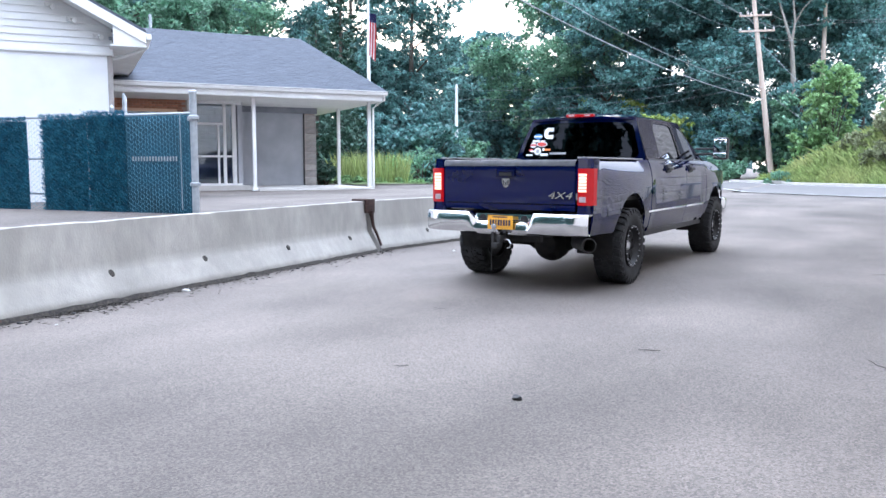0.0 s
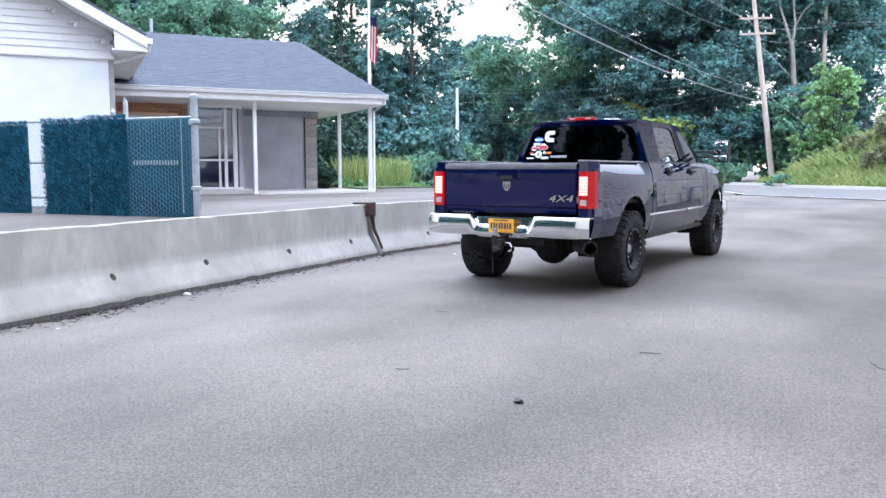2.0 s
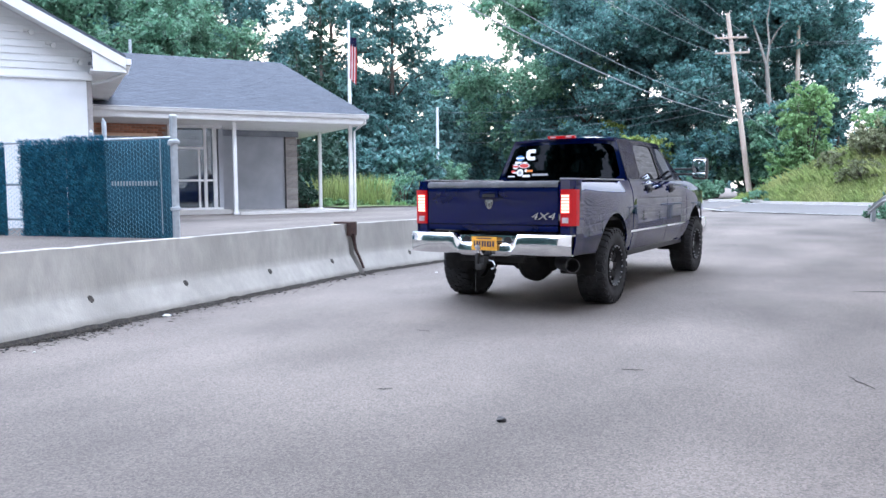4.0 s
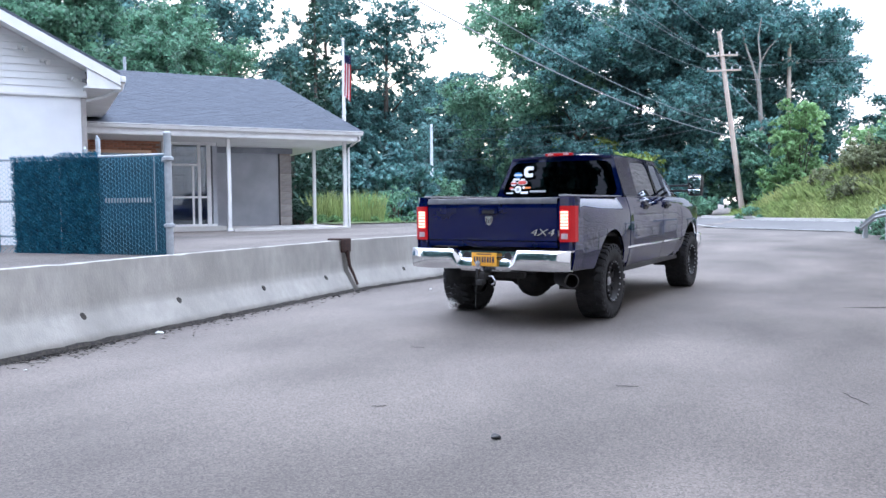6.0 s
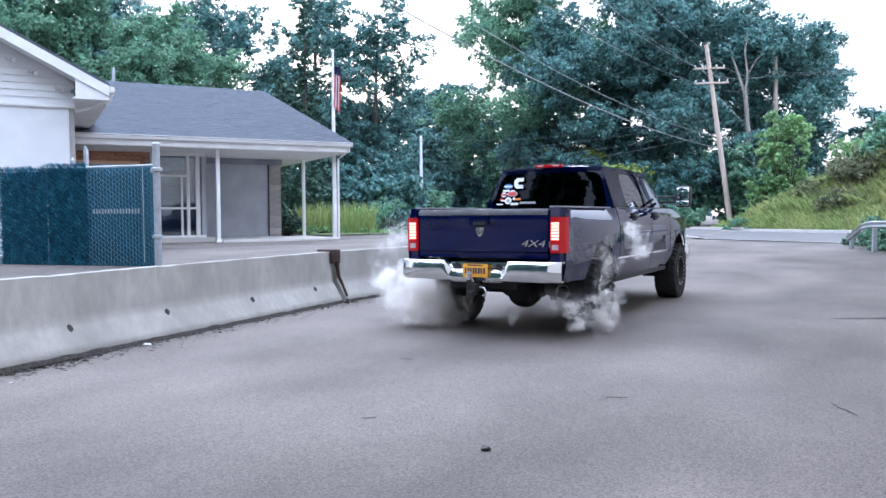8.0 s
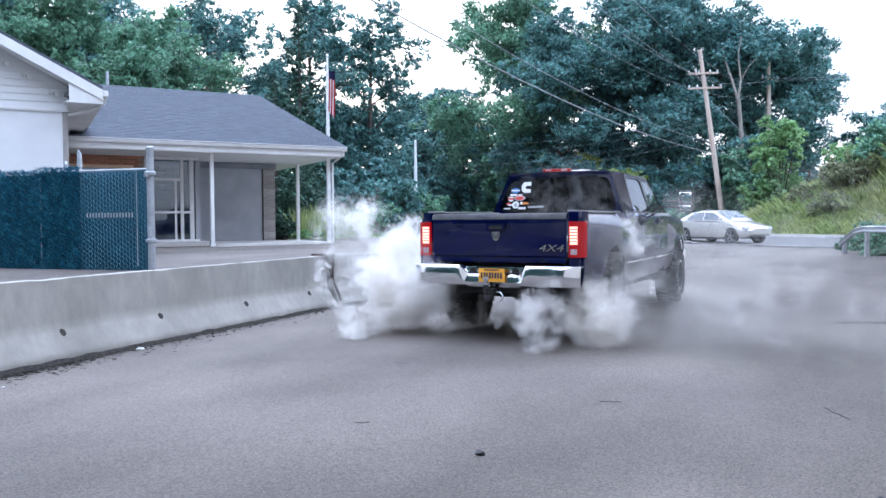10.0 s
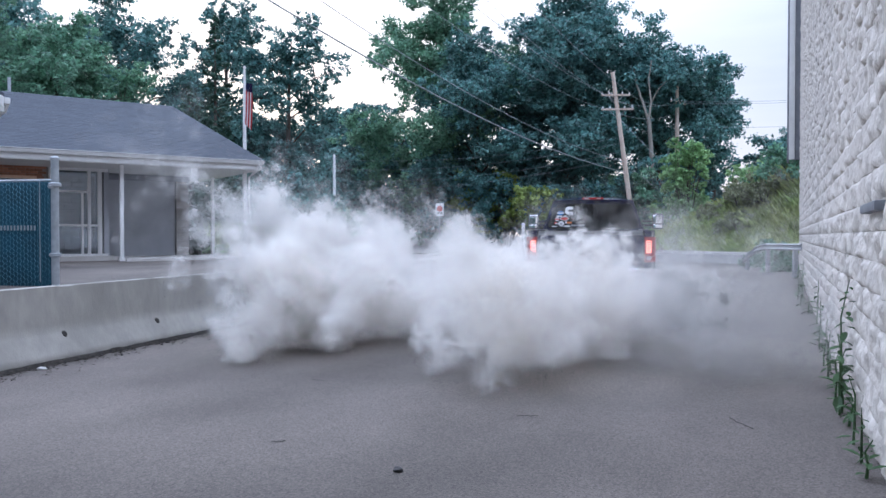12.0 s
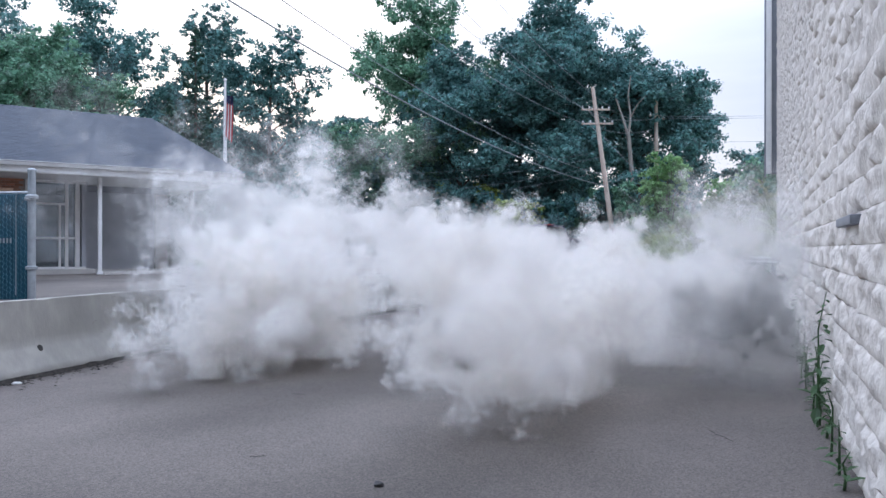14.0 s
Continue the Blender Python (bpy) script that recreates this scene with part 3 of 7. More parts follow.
def build_clamp():
    root = empty("joint_clamp", pose(-7.85, 10.12, 0, 0, 0, 3))
    bm = bmesh.new()
    box(bm, -0.14, 0.15, -0.12, 0.12, 0.814, 0.845, 0.01)
    box(bm, 0.10, 0.16, -0.11, 0.11, 0.62, 0.83, 0.012, pose(0, 0, 0, 0, 0, 0))
    part("saddle", bm, RUST, root)
    bm = bmesh.new()
    tube(bm, [(0.15, 0, 0.66), (0.16, 0.02, 0.55), (0.165, 0.05, 0.40), (0.22, 0.07, 0.28), (0.31, 0.06, 0.1)], [0.05, 0.03, 0.025, 0.022, 0.02], 6)
    part("joint_filler", bm, RUST, root, "dark rusty filler hanging in the joint")
    tagged(root, "brown rusty iron clamp over the barrier joint", "iron clamp")


build_clamp()


# ---- chain-link fence with artificial hedge ----
FENCE = pose(-9.26, 7.93, 0.62, 0, 0, 190)


def build_fence():
    root = empty("chain_link_fence", FENCE)
    top = 1.52
    bm = bmesh.new()
    lathe(bm, [(0.052, 0.0), (0.052, 1.80), (0.06, 1.80), (0.058, 1.83), (0.03, 1.852), (0.001, 1.856)], seg=20)
    lathe(bm, [(0.053, 1.42), (0.085, 1.43), (0.085, 1.47), (0.053, 1.49)], seg=20)
    lathe(bm, [(0.053, 0.45), (0.078, 0.46), (0.078, 0.50), (0.053, 0.51)], seg=20)
    box(bm, -0.02, 0.02, 0.05, 0.12, 1.40, 1.44, 0.005)
    part("gate_post", bm, GALV, root, "thick galvanised gate post with rounded cap")
    for x in (1.60, 4.4):
        part("fence_post", lathe(bmesh.new(), [(0.03, 0), (0.03, top + 0.12), (0.035, top + 0.12), (0.001, top + 0.17)], seg=12, m=Matrix.Translation((x, -0.06, 0))), GALV, root)
    for z in (top, 0.3, 0.86):
        part("rail", tube(bmesh.new(), [(0.05, -0.04, z), (5.2, -0.04, z)], 0.02, 8), GALV, root)
    part("tension_bar", tube(bmesh.new(), [(0.24, 0.012, 0.1), (0.24, 0.012, top)], 0.006, 6), GALV, root)
    part("hook_post", tube(bmesh.new(), [(1.62, -0.35, 0.3), (1.62, -0.35, top + 0.30), (1.62, -0.33, top + 0.36)], [0.035, 0.035, 0.012], 8), GALV, root)
    # woven wire
    bm = bmesh.new()
    pitch = 0.058
    for k in range(int(5.0 / pitch)):
        x = 0.07 + k * pitch
        pts = []
        nz = int((top - 0.03) / (pitch * 0.62))
        for j in range(nz + 1):
            z = 0.03 + j * pitch * 0.62
            pts.append((x + (pitch * 0.52 if (j + k) % 2 else 0.0), 0.020 + (0.006 if (j + k) % 2 else -0.001), z))
        tube(bm, pts, 0.0034, 3)
    tagged(part("woven_wire", bm, WIRE, root, "blue-green coated diamond wire", smooth=False), kind="stuff")
    # flat slats behind the wire of the first bay
    for k in range(22):
        x = 0.07 + k * 0.056
        part("privacy_slat", nbox(x, x + 0.054, -0.012, -0.004, 0.02, top - 0.02, 0.002), SLAT_GREEN, root)
    # clamp row in the middle
    bm = bmesh.new()
    for k in range(16):
        box(bm, 0.30 + k * 0.055, 0.322 + k * 0.055, 0.024, 0.034, 0.82, 0.89)
    tagged(part("slat_clips", bm, GALV, root, "row of small pale clips across the slats", smooth=False), kind="stuff")
    # bristly hedge mats
    rng = np.random.RandomState(5)
    for (x0, x1, tall, dense) in ((1.27, 2.06, top + 0.05, 1.0), (2.04, 3.0, top + 0.02, 0.9), (3.32, 4.2, top + 0.0, 0.9), (4.18, 5.1, top + 0.02, 0.9)):
        part("hedge_backing", nbox(x0 + 0.02, x1 - 0.02, 0.0, 0.012, 0.0, tall - 0.06), SLAT_GREEN, root)
        cnt = int((x1 - x0) * tall * 5200 * dense)
        bx = x0 + (x1 - x0) * (np.floor(rng.rand(cnt) * (x1 - x0) / 0.045) + 0.5 + rng.normal(0, 0.27, cnt)) * 0.045 / (x1 - x0)
        bz = rng.rand(cnt) * tall
        verts = np.zeros((cnt, 3, 3))
        ang = rng.normal(0, 0.7, cnt)
        ln = rng.uniform(0.03, 0.075, cnt)
        dep = rng.uniform(0.03, 0.085, cnt)
        w = 0.0045
        verts[:, 0] = np.stack([bx - w, np.full(cnt, 0.015), bz], 1)
        verts[:, 1] = np.stack([bx + w, np.full(cnt, 0.015) + rng.rand(cnt) * 0.02, bz], 1)
        verts[:, 2] = np.stack([bx + np.sin(ang) * ln, 0.015 + dep, bz + np.cos(ang) * ln * 0.8], 1)
        me = mesh_of("hedge_mat", verts.reshape(-1, 3), np.arange(cnt * 3).reshape(-1, 3), HEDGE)
        tagged(place("hedge_mat", me, root, "dark green bristly artificial hedge mat"), kind="stuff")
    tagged(root, "chain-link fence with green slats and artificial hedge mats behind the barrier", "fence")


build_fence()


# ---- low brick building with a covered porch ----
BLD = Matrix.Translation((-14.37, 18.85, 0.70)) @ pose(0, 0, 0, 0, 0, 57)


def bm_box_list(boxes, bevel=0.0):
    bm = bmesh.new()
    for b in boxes:
        box(bm, *b, bevel)
    return bm


def build_building():
    root = empty("low_brick_building", BLD)
    # walls: the entrance front lies 1.5 back, the end wall of the porch 3.0 back
    part("mortar_wall", nbox(-9.5, -4.95, 1.55, 1.75, -0.3, 2.56), MORTAR, root)
    bw, bh = 0.203, 0.067
    brick_me = mesh_of("brick", *brick_verts(bw - 0.010, 0.05, bh - 0.010), BRICK)
    for r in range(4):
        for c in range(11):
            x = -7.15 + c * bw + (bw / 2 if r % 2 else 0)
            if x > -5.1:
                continue
            place("brick", brick_me, root, m=Matrix.Translation((x, 1.535, 2.545 - (r + 0.5) * bh)))
    for r in range(30):
        x = -5.08 + (0.0 if r % 2 else -0.1)
        place("brick", brick_me, root, m=Matrix.Translation((x, 1.535, 2.545 - 4.5 * bh - r * bh)))
    # shop window in the brick front
    win = part("window_frame", bm_box_list([(-7.3, -5.26, 1.46, 1.56, 2.19, 2.28), (-7.3, -5.26, 1.46, 1.56, 0.86, 0.94), (-5.35, -5.26, 1.461, 1.559, 0.9, 2.24), (-7.3, -7.21, 1.461, 1.559, 0.9, 2.24)], 0.01), PEACH, root, "cream painted window frame")
    part("pane", nbox(-7.22, -5.34, 1.50, 1.508, 0.94, 2.20), WINDOW_GLASS, win)
    part("dark_room", nbox(-7.22, -5.34, 1.535, 1.545, 0.94, 2.20), INTERIOR, win, smooth=False)
    # glazed entrance
    ent = part("entrance_frame", bm_box_list([(-4.98, -3.46, 1.46, 1.56, 0.0, 0.16), (-4.98, -3.46, 1.462, 1.558, 2.46, 2.56), (-4.0, -3.91, 1.455, 1.565, 0.1, 2.5),
                                              (-3.74, -3.62, 1.455, 1.565, 0.1, 2.5), (-4.98, -4.86, 1.455, 1.565, 0.1, 2.5), (-4.9, -3.7, 1.466, 1.554, 0.92, 0.98),
                                              (-4.9, -4.0, 1.466, 1.554, 1.86, 1.92), (-4.16, -4.10, 1.468, 1.552, 0.16, 1.86), (-4.80, -4.74, 1.468, 1.552, 0.16, 1.86)], 0.008), WHITE, root, "white aluminium entrance frame")
    for x0, x1, z0, z1 in ((-4.86, -4.0, 0.16, 0.92), (-4.86, -4.0, 0.98, 1.86), (-4.86, -4.0, 1.92, 2.46), (-3.91, -3.74, 0.16, 0.92), (-3.91, -3.74, 0.98, 2.46)):
        part("pane", nbox(x0, x1, 1.504, 1.512, z0, z1), WINDOW_GLASS, ent)
    part("entrance_step", nbox(-5.0, -3.3, 1.0, 1.6, -0.2, 0.10, 0.01), SLAB, root)
    # room behind the glass; stacked block added in it stands in for the wall's reflection
    part("room_wall", nbox(-4.95, -3.4, 2.9, 3.0, 0.0, 2.56), INTERIOR, root)
    blk = mesh_of("block", *brick_verts(0.39, 0.06, 0.19), BLOCK_GREY)
    for r in range(12):
        for c in range(4):
            place("block", blk, root, m=Matrix.Translation((-4.8 + c * 0.4 + (0.2 if r % 2 else 0), 2.87, 0.12 + r * 0.2)))
    part("side_wall", nbox(-3.55, -3.42, 1.57, 3.0, -0.1, 2.56), GREYWALL, root)
    part("porch_wall", nbox(-3.42, -1.18, 3.0, 3.2, -0.1, 2.54), GREYWALL, root, "smooth grey rendered wall")
    part("door_edge", nbox(-1.20, -1.16, 2.96, 3.0, -0.05, 2.40), PLASTIC, root)
    for r in range(12):
        place("block", blk, root, m=Matrix.Translation((-0.97, 3.0, 0.02 + r * 0.2)))
    part("pier_core", nbox(-1.15, -0.80, 3.02, 3.25, -0.1, 2.54), MORTAR, root)
    part("wall_beam", nbox(-3.42, -0.75, 2.9, 3.0, 2.36, 2.54), TRIM_GREY, root)
    part("back_wall", nbox(-9.5, -0.8, 9.5, 9.7, -0.3, 2.56), MORTAR, root)
    part("end_wall", nbox(-1.0, -0.8, 3.25, 9.5, -0.3, 2.56), MORTAR, root)
    part("porch_floor", nbox(-3.3, 0.12, -0.12, 2.98, -0.25, 0.05, 0.015), SLAB, root, "pale concrete porch slab")
    for x, y in ((0.0, 0.0), (-3.4, 0.0), (0.0, 3.0)):
        post = part("porch_post", bm_box_list([(x - 0.05, x + 0.05, y - 0.05, y + 0.05, -0.02, 2.56)], 0.008), WHITE, root)
        part("foot_plate", nbox(x - 0.075, x + 0.075, y - 0.075, y + 0.075, -0.02, 0.06, 0.006), WHITE, post)
    # eaves
    part("soffit", nbox(-9.6, 0.3, -0.42, 9.9, 2.545, 2.60), SOFFIT, root)
    part("fascia", bm_box_list([(-9.6, 0.34, -0.47, -0.43, 2.56, 2.80), (0.30, 0.34, -0.43, 9.9, 2.56, 2.80)], 0.006), WHITE, root)
    bm = bmesh.new()
    prism(bm, [(-0.475, 2.70), (-0.56, 2.72), (-0.60, 2.80), (-0.60, 2.83), (-0.585, 2.83), (-0.575, 2.80), (-0.55, 2.735), (-0.475, 2.715)], "x", -9.6, 0.38)
    part("gutter", bm, WHITE, root)
    bm = bmesh.new()
    tube(bm, [(0.28, -0.52, 2.72), (0.28, -0.50, 2.62), (0.16, -0.2, 2.45), (0.10, -0.08, 2.38), (0.10, -0.08, 0.05)], 0.035, 8)
    part("downspout", bm, WHITE, root)
    # roof: front and back slopes with courses of shingles, ridge 5 m back
    bm = bmesh.new()
    A, Bp, C, D = Vector((-9.7, -0.6, 2.80)), Vector((0.42, -0.6, 2.80)), Vector((-0.72, 5.0, 5.05)), Vector((-9.7, 5.0, 5.05))
    E2, F2 = Vector((0.42, 10.6, 2.80)), Vector((-9.7, 10.6, 2.80))
    vs = {k: bm.verts.new(p) for k, p in dict(A=A, B=Bp, C=C, D=D, E=E2, F=F2).items()}
    for f in ("ABCD", "DCEF", "BEC", "AFEB", "ADF"):
        bm.faces.new([vs[k] for k in f])
    roof = part("roof", bm, SHINGLE, root, "dark grey shingled roof", smooth=False)
    bm = bmesh.new()
    rng = random.Random(4)
    rows = 42
    up = (D - A).normalized()
    nrm = Vector((0, -up.z, up.y))
    tall = (D - A).length
    for r in range(rows):
        s0 = tall * r / rows
        k = r / rows
        xr = Bp.x + (C.x - Bp.x) * (r + 1) / rows
        x = A.x + (0.15 if r % 2 else 0)
        while x < xr - 0.05:
            w = min(0.30 + rng.uniform(-0.03, 0.03), xr - x)
            lo = A + up * (s0 - 0.004) + Vector((x - A.x, 0, 0))
            z = nrm * (0.006 + rng.uniform(0, 0.003))
            q = [lo + z, lo + Vector((w - 0.006, 0, 0)) + z, lo + Vector((w - 0.006, 0, 0)) + up * (tall / rows) + nrm * 0.003, lo + up * (tall / rows) + nrm * 0.003]
            fv = [bm.verts.new(p) for p in q] + [bm.verts.new(lo), bm.verts.new(lo + Vector((w - 0.006, 0, 0)))]
            bm.faces.new(fv[:4])
            bm.faces.new((fv[4], fv[5], fv[1], fv[0]))
            x += w
    tagged(part("shingles", bm, SHINGLE, roof, smooth=False), kind="stuff")
    part("ridge_vent", tube(bmesh.new(), [(-2.55 - 3.0, 5.4, 4.7), (-5.55, 5.4, 5.55)], 0.05, 10), GALV, root)
    tagged(root, "low brick building with dark shingled roof and white porch posts", "building")


def brick_verts(w, d, h):
    """A small block with worn front edges: verts and faces."""
    b = 0.006
    v = [(-w / 2, d / 2, -h / 2), (w / 2, d / 2, -h / 2), (w / 2, d / 2, h / 2), (-w / 2, d / 2, h / 2),
         (-w / 2, -d / 2 + b, -h / 2), (w / 2, -d / 2 + b, -h / 2), (w / 2, -d / 2 + b, h / 2), (-w / 2, -d / 2 + b, h / 2),
         (-w / 2 + b, -d / 2, -h / 2 + b), (w / 2 - b, -d / 2, -h / 2 + b), (w / 2 - b, -d / 2, h / 2 - b), (-w / 2 + b, -d / 2, h / 2 - b)]
    f = [(0, 3, 2, 1), (0, 1, 5, 4), (1, 2, 6, 5), (2, 3, 7, 6), (3, 0, 4, 7), (4, 5, 9, 8), (5, 6, 10, 9), (6, 7, 11, 10), (7, 4, 8, 11), (8, 9, 10, 11)]
    return v, f


build_building()


def build_wing():
    """The white gabled wing that projects in front of the brick part."""
    root = empty("white_gabled_wing", BLD @ Matrix.Translation((0, -5.0, 0)))
    x1, x0 = -7.2, -14.2
    mid = (x0 + x1) / 2
    slope = 0.53
    eave = 3.22
    part("front_wall", nbox(x0, x1 - 0.10, 0.0, 0.2, -0.5, 2.90), STUCCO, root, "white painted block wall")
    part("corner_pier", nbox(x1 - 0.10, x1, -0.01, 0.3, -0.5, 2.90, 0.006), BLOCK_GREY, root, "grey block corner")
    part("end_wall", nbox(x1 - 0.2, x1, 0.3, 6.4, -0.5, 2.95), BLOCK_GREY, root)
    part("gable_core", prism(bmesh.new(), [(x0, 2.9), (x1, 2.9), (x1, 3.38), (mid, 3.38 + slope * (x1 - mid)), (x0, 3.38)], "y", 0.02, 0.2), STUCCO, root)
    # lapped siding boards over the gable
    h = 0.135
    for r in range(18):
        z = 2.90 + r * h
        cut = max(0.0, (z - 3.37) / slope)
        a, b = x0 + cut, x1 + 0.01 - cut
        if b - a < 0.2:
            break
        bm = bmesh.new()
        c2 = max(0.0, (z + h - 3.37) / slope)
        v = [bm.verts.new(p) for p in ((a, -0.032, z), (b, -0.032, z), (x1 + 0.01 - c2, -0.010, z + h), (x0 + c2, -0.010, z + h), (a, 0.02, z), (b, 0.02, z))]
        bm.faces.new(v[:4])
        bm.faces.new((v[4], v[5], v[1], v[0]))
        part("siding_board", bm, SIDING, root, smooth=False)
    part("siding_foot", nbox(x0, x1 + 0.02, -0.045, 0.0, 2.85, 2.90, 0.006), WHITE, root)
    # roof with overhang, rake boards and boxed soffit
    for sgn in (1, -1):
        bm = bmesh.new()
        ex = mid + sgn * (x1 - mid + 0.60)
        top = eave + slope * (x1 - mid + 0.60)
        prism(bm, [(ex, eave), (mid, top), (mid, top + 0.10), (ex, eave + 0.10)], "y", -0.55, 6.5)
        part("roof_slope", bm, SHINGLE, root, smooth=False)
        bm = bmesh.new()
        prism(bm, [(ex, eave - 0.17), (mid, top - 0.17), (mid, top + 0.03), (ex, eave + 0.03)], "y", -0.60, -0.556)
        part("rake_board", bm, WHITE, root)
        bm = bmesh.new()
        prism(bm, [(ex, eave - 0.16), (mid, top - 0.16), (mid, top - 0.13), (ex, eave - 0.13)], "y", -0.556, 0.0)
        part("rake_soffit", bm, WHITE, root)
    ex = x1 + 0.60
    part("eave_soffit", prism(bmesh.new(), [(x1 - 0.05, 2.98), (ex - 0.02, 2.98), (ex - 0.02, 3.02), (x1 - 0.05, 3.02)], "y", -0.55, 6.4), WHITE, root)
    part("eave_end", prism(bmesh.new(), [(x1, 2.98), (ex, 2.98), (ex, 3.26), (x1, 3.54)], "y", -0.57, -0.555), WHITE, root)
    part("gutter", nbox(ex + 0.0, ex + 0.10, -0.6, 6.4, 3.12, 3.24, 0.02), WHITE, root)
    part("downspout", tube(bmesh.new(), [(ex + 0.05, -0.45, 3.12), (ex + 0.02, -0.40, 3.0), (x1 + 0.3, -0.2, 2.86), (x1 + 0.02, 0.02, 2.80)], 0.038, 8), WHITE, root)
    for x, z in ((x1 - 0.28, 3.22), (x1 - 0.75, 3.52), (x1 - 1.12, 3.74)):
        lamp = part("flood_lamp", nbox(x - 0.05, x + 0.05, -0.10, -0.03, z - 0.03, z + 0.04, 0.012), WHITE, root)
        part("lamp_head", lathe(bmesh.new(), [(0.025, 0.0), (0.045, 0.05), (0.055, 0.10), (0.05, 0.11), (0.001, 0.105)], seg=12, m=pose(x + 0.04, -0.09, z - 0.01, 110, 0, 30)), WHITE, lamp)
    part("camera_body", nbox(x1 - 0.06, x1 + 0.06, -0.13, -0.03, 3.15, 3.21, 0.015), TRIM_GREY, root, "small security camera")
    tagged(root, "white gabled wing with lapped vinyl siding and a white painted wall", "building")


build_wing()


# ---- flagpole ----
def build_flag():
    x, y = -14.9, 19.55
    z0 = ground_z(x, y)
    root = empty("flagpole", pose(x, y, z0))
    part("pole", lathe(bmesh.new(), [(0.075, 0), (0.07, 1.2), (0.055, 3.5), (0.035, 5.67), (0.001, 5.68)], seg=14), WHITE, root)
    part("finial", lathe(bmesh.new(), [(0.001, 5.66), (0.04, 5.70), (0.05, 5.74), (0.03, 5.78), (0.001, 5.80)], seg=12), WHITE, root)
    # hanging flag in folds; thirteen stripes run down the slack cloth
    flag = part("flag_canton", fold(0, 13, 0.0, 0.26), FLAG_BLUE, root, "blue canton of the slack flag")
    for k in range(13):
        part("flag_stripe", fold(k, k + 1, 0.20 if k < 7 else 0.0, 1.30), FLAG_RED if k % 2 == 0 else FLAG_WHITE, flag)
    part("halyard", tube(bmesh.new(), [(0.07, -0.03, 1.0), (0.05, -0.03, 5.62)], 0.006, 4), WHITE, root)
    tagged(root, "white flagpole with a slack red, white and blue striped flag", "flagpole")


def fold(k0, k1, d0, d1):
    """A band of the slack flag: k across the folds, d down the fly."""
    bm = bmesh.new()
    cols = []
    n = (k1 - k0) * 3
    for i in range(n + 1):
        k = k0 + i / 3
        col = []
        for j in range(14):
            d = d0 + (d1 - d0) * j / 13
            a = k * 1.9
            spread = 0.05 + 0.02 * math.sin(3 * d)
            col.append(bm.verts.new((0.05 + 0.019 * k + 0.03 * math.sin(2.2 * d + 1), -0.04 + 0.5 * spread * math.sin(a + d) * (0.4 + 0.05 * k), 5.10 - d + 0.028 * (k - 6) * (1 - d / 1.6) * 0.6 + (0.26 - 0.02 * k))))
        cols.append(col)
    for a, b in zip(cols, cols[1:]):
        for j in range(13):
            bm.faces.new((a[j], a[j + 1], b[j + 1], b[j]))
    bmesh.ops.solidify(bm, geom=bm.faces[:], thickness=0.003)
    return bm


build_flag()


# ---- poles, sign, marker post, guard rail ----
def build_thin_pole():
    x, y = -23.2, 38.55
    root = empty("slim_pole", pose(x, y, ground_z(x, y)))
    part("shaft", lathe(bmesh.new(), [(0.11, 0), (0.09, 3), (0.07, 5.45), (0.001, 5.48)], seg=10), CERAMIC, root)
    part("cap_bracket", nbox(-0.1, 0.1, -0.04, 0.04, 5.2, 5.28, 0.01), GALV, root)
    tagged(root, "slim pale metal pole on the lawn by the road", "pole")


build_thin_pole()


def build_sign():
    x, y = -15.9, 36.7
    root = empty("traffic_sign", pose(x, y, ground_z(x, y), 0, 0, 25))
    part("post", nbox(-0.025, 0.025, -0.02, 0.02, 0, 2.55, 0.004), GALV, root)
    face = part("panel", nbox(-0.21, 0.21, -0.03, -0.022, 1.95, 2.6, 0.003), ST_WHITE, root)
    part("symbol", lathe(bmesh.new(), [(0.15, 0), (0.15, 0.004), (0.11, 0.004), (0.11, 0.0)], seg=20, m=pose(0, -0.034, 2.32, 90)), SIGN_RED, face)
    bm = bmesh.new()
    for z in (2.05, 2.11):
        box(bm, -0.14, 0.14, -0.036, -0.031, z, z + 0.03)
    part("text_bars", bm, PLASTIC, face)
    part("slash", nbox(-0.12, 0.12, -0.038, -0.033, -0.015, 0.015, m=Matrix.Translation((0, 0, 2.32)) @ pose(0, 0, 0, 0, 45, 0)), SIGN_RED, face)
    tagged(root, "small white regulatory sign with a red ring on a post", "road sign")


build_sign()


def build_marker():
    x, y = -7.42, 23.75
    root = empty("marker_post", pose(x, y, ground_z(x, y) - 0.05))
    part("post", lathe(bmesh.new(), [(0.055, 0), (0.055, 1.62), (0.05, 1.66), (0.03, 1.68), (0.001, 1.685)], seg=14), WHITE, root)
    part("reflector", nbox(0.05, 0.13, -0.03, 0.03, 1.22, 1.28, 0.008), ST_WHITE, root)
    tagged(root, "white round marker post at the end of the barriers", "marker post")


build_marker()


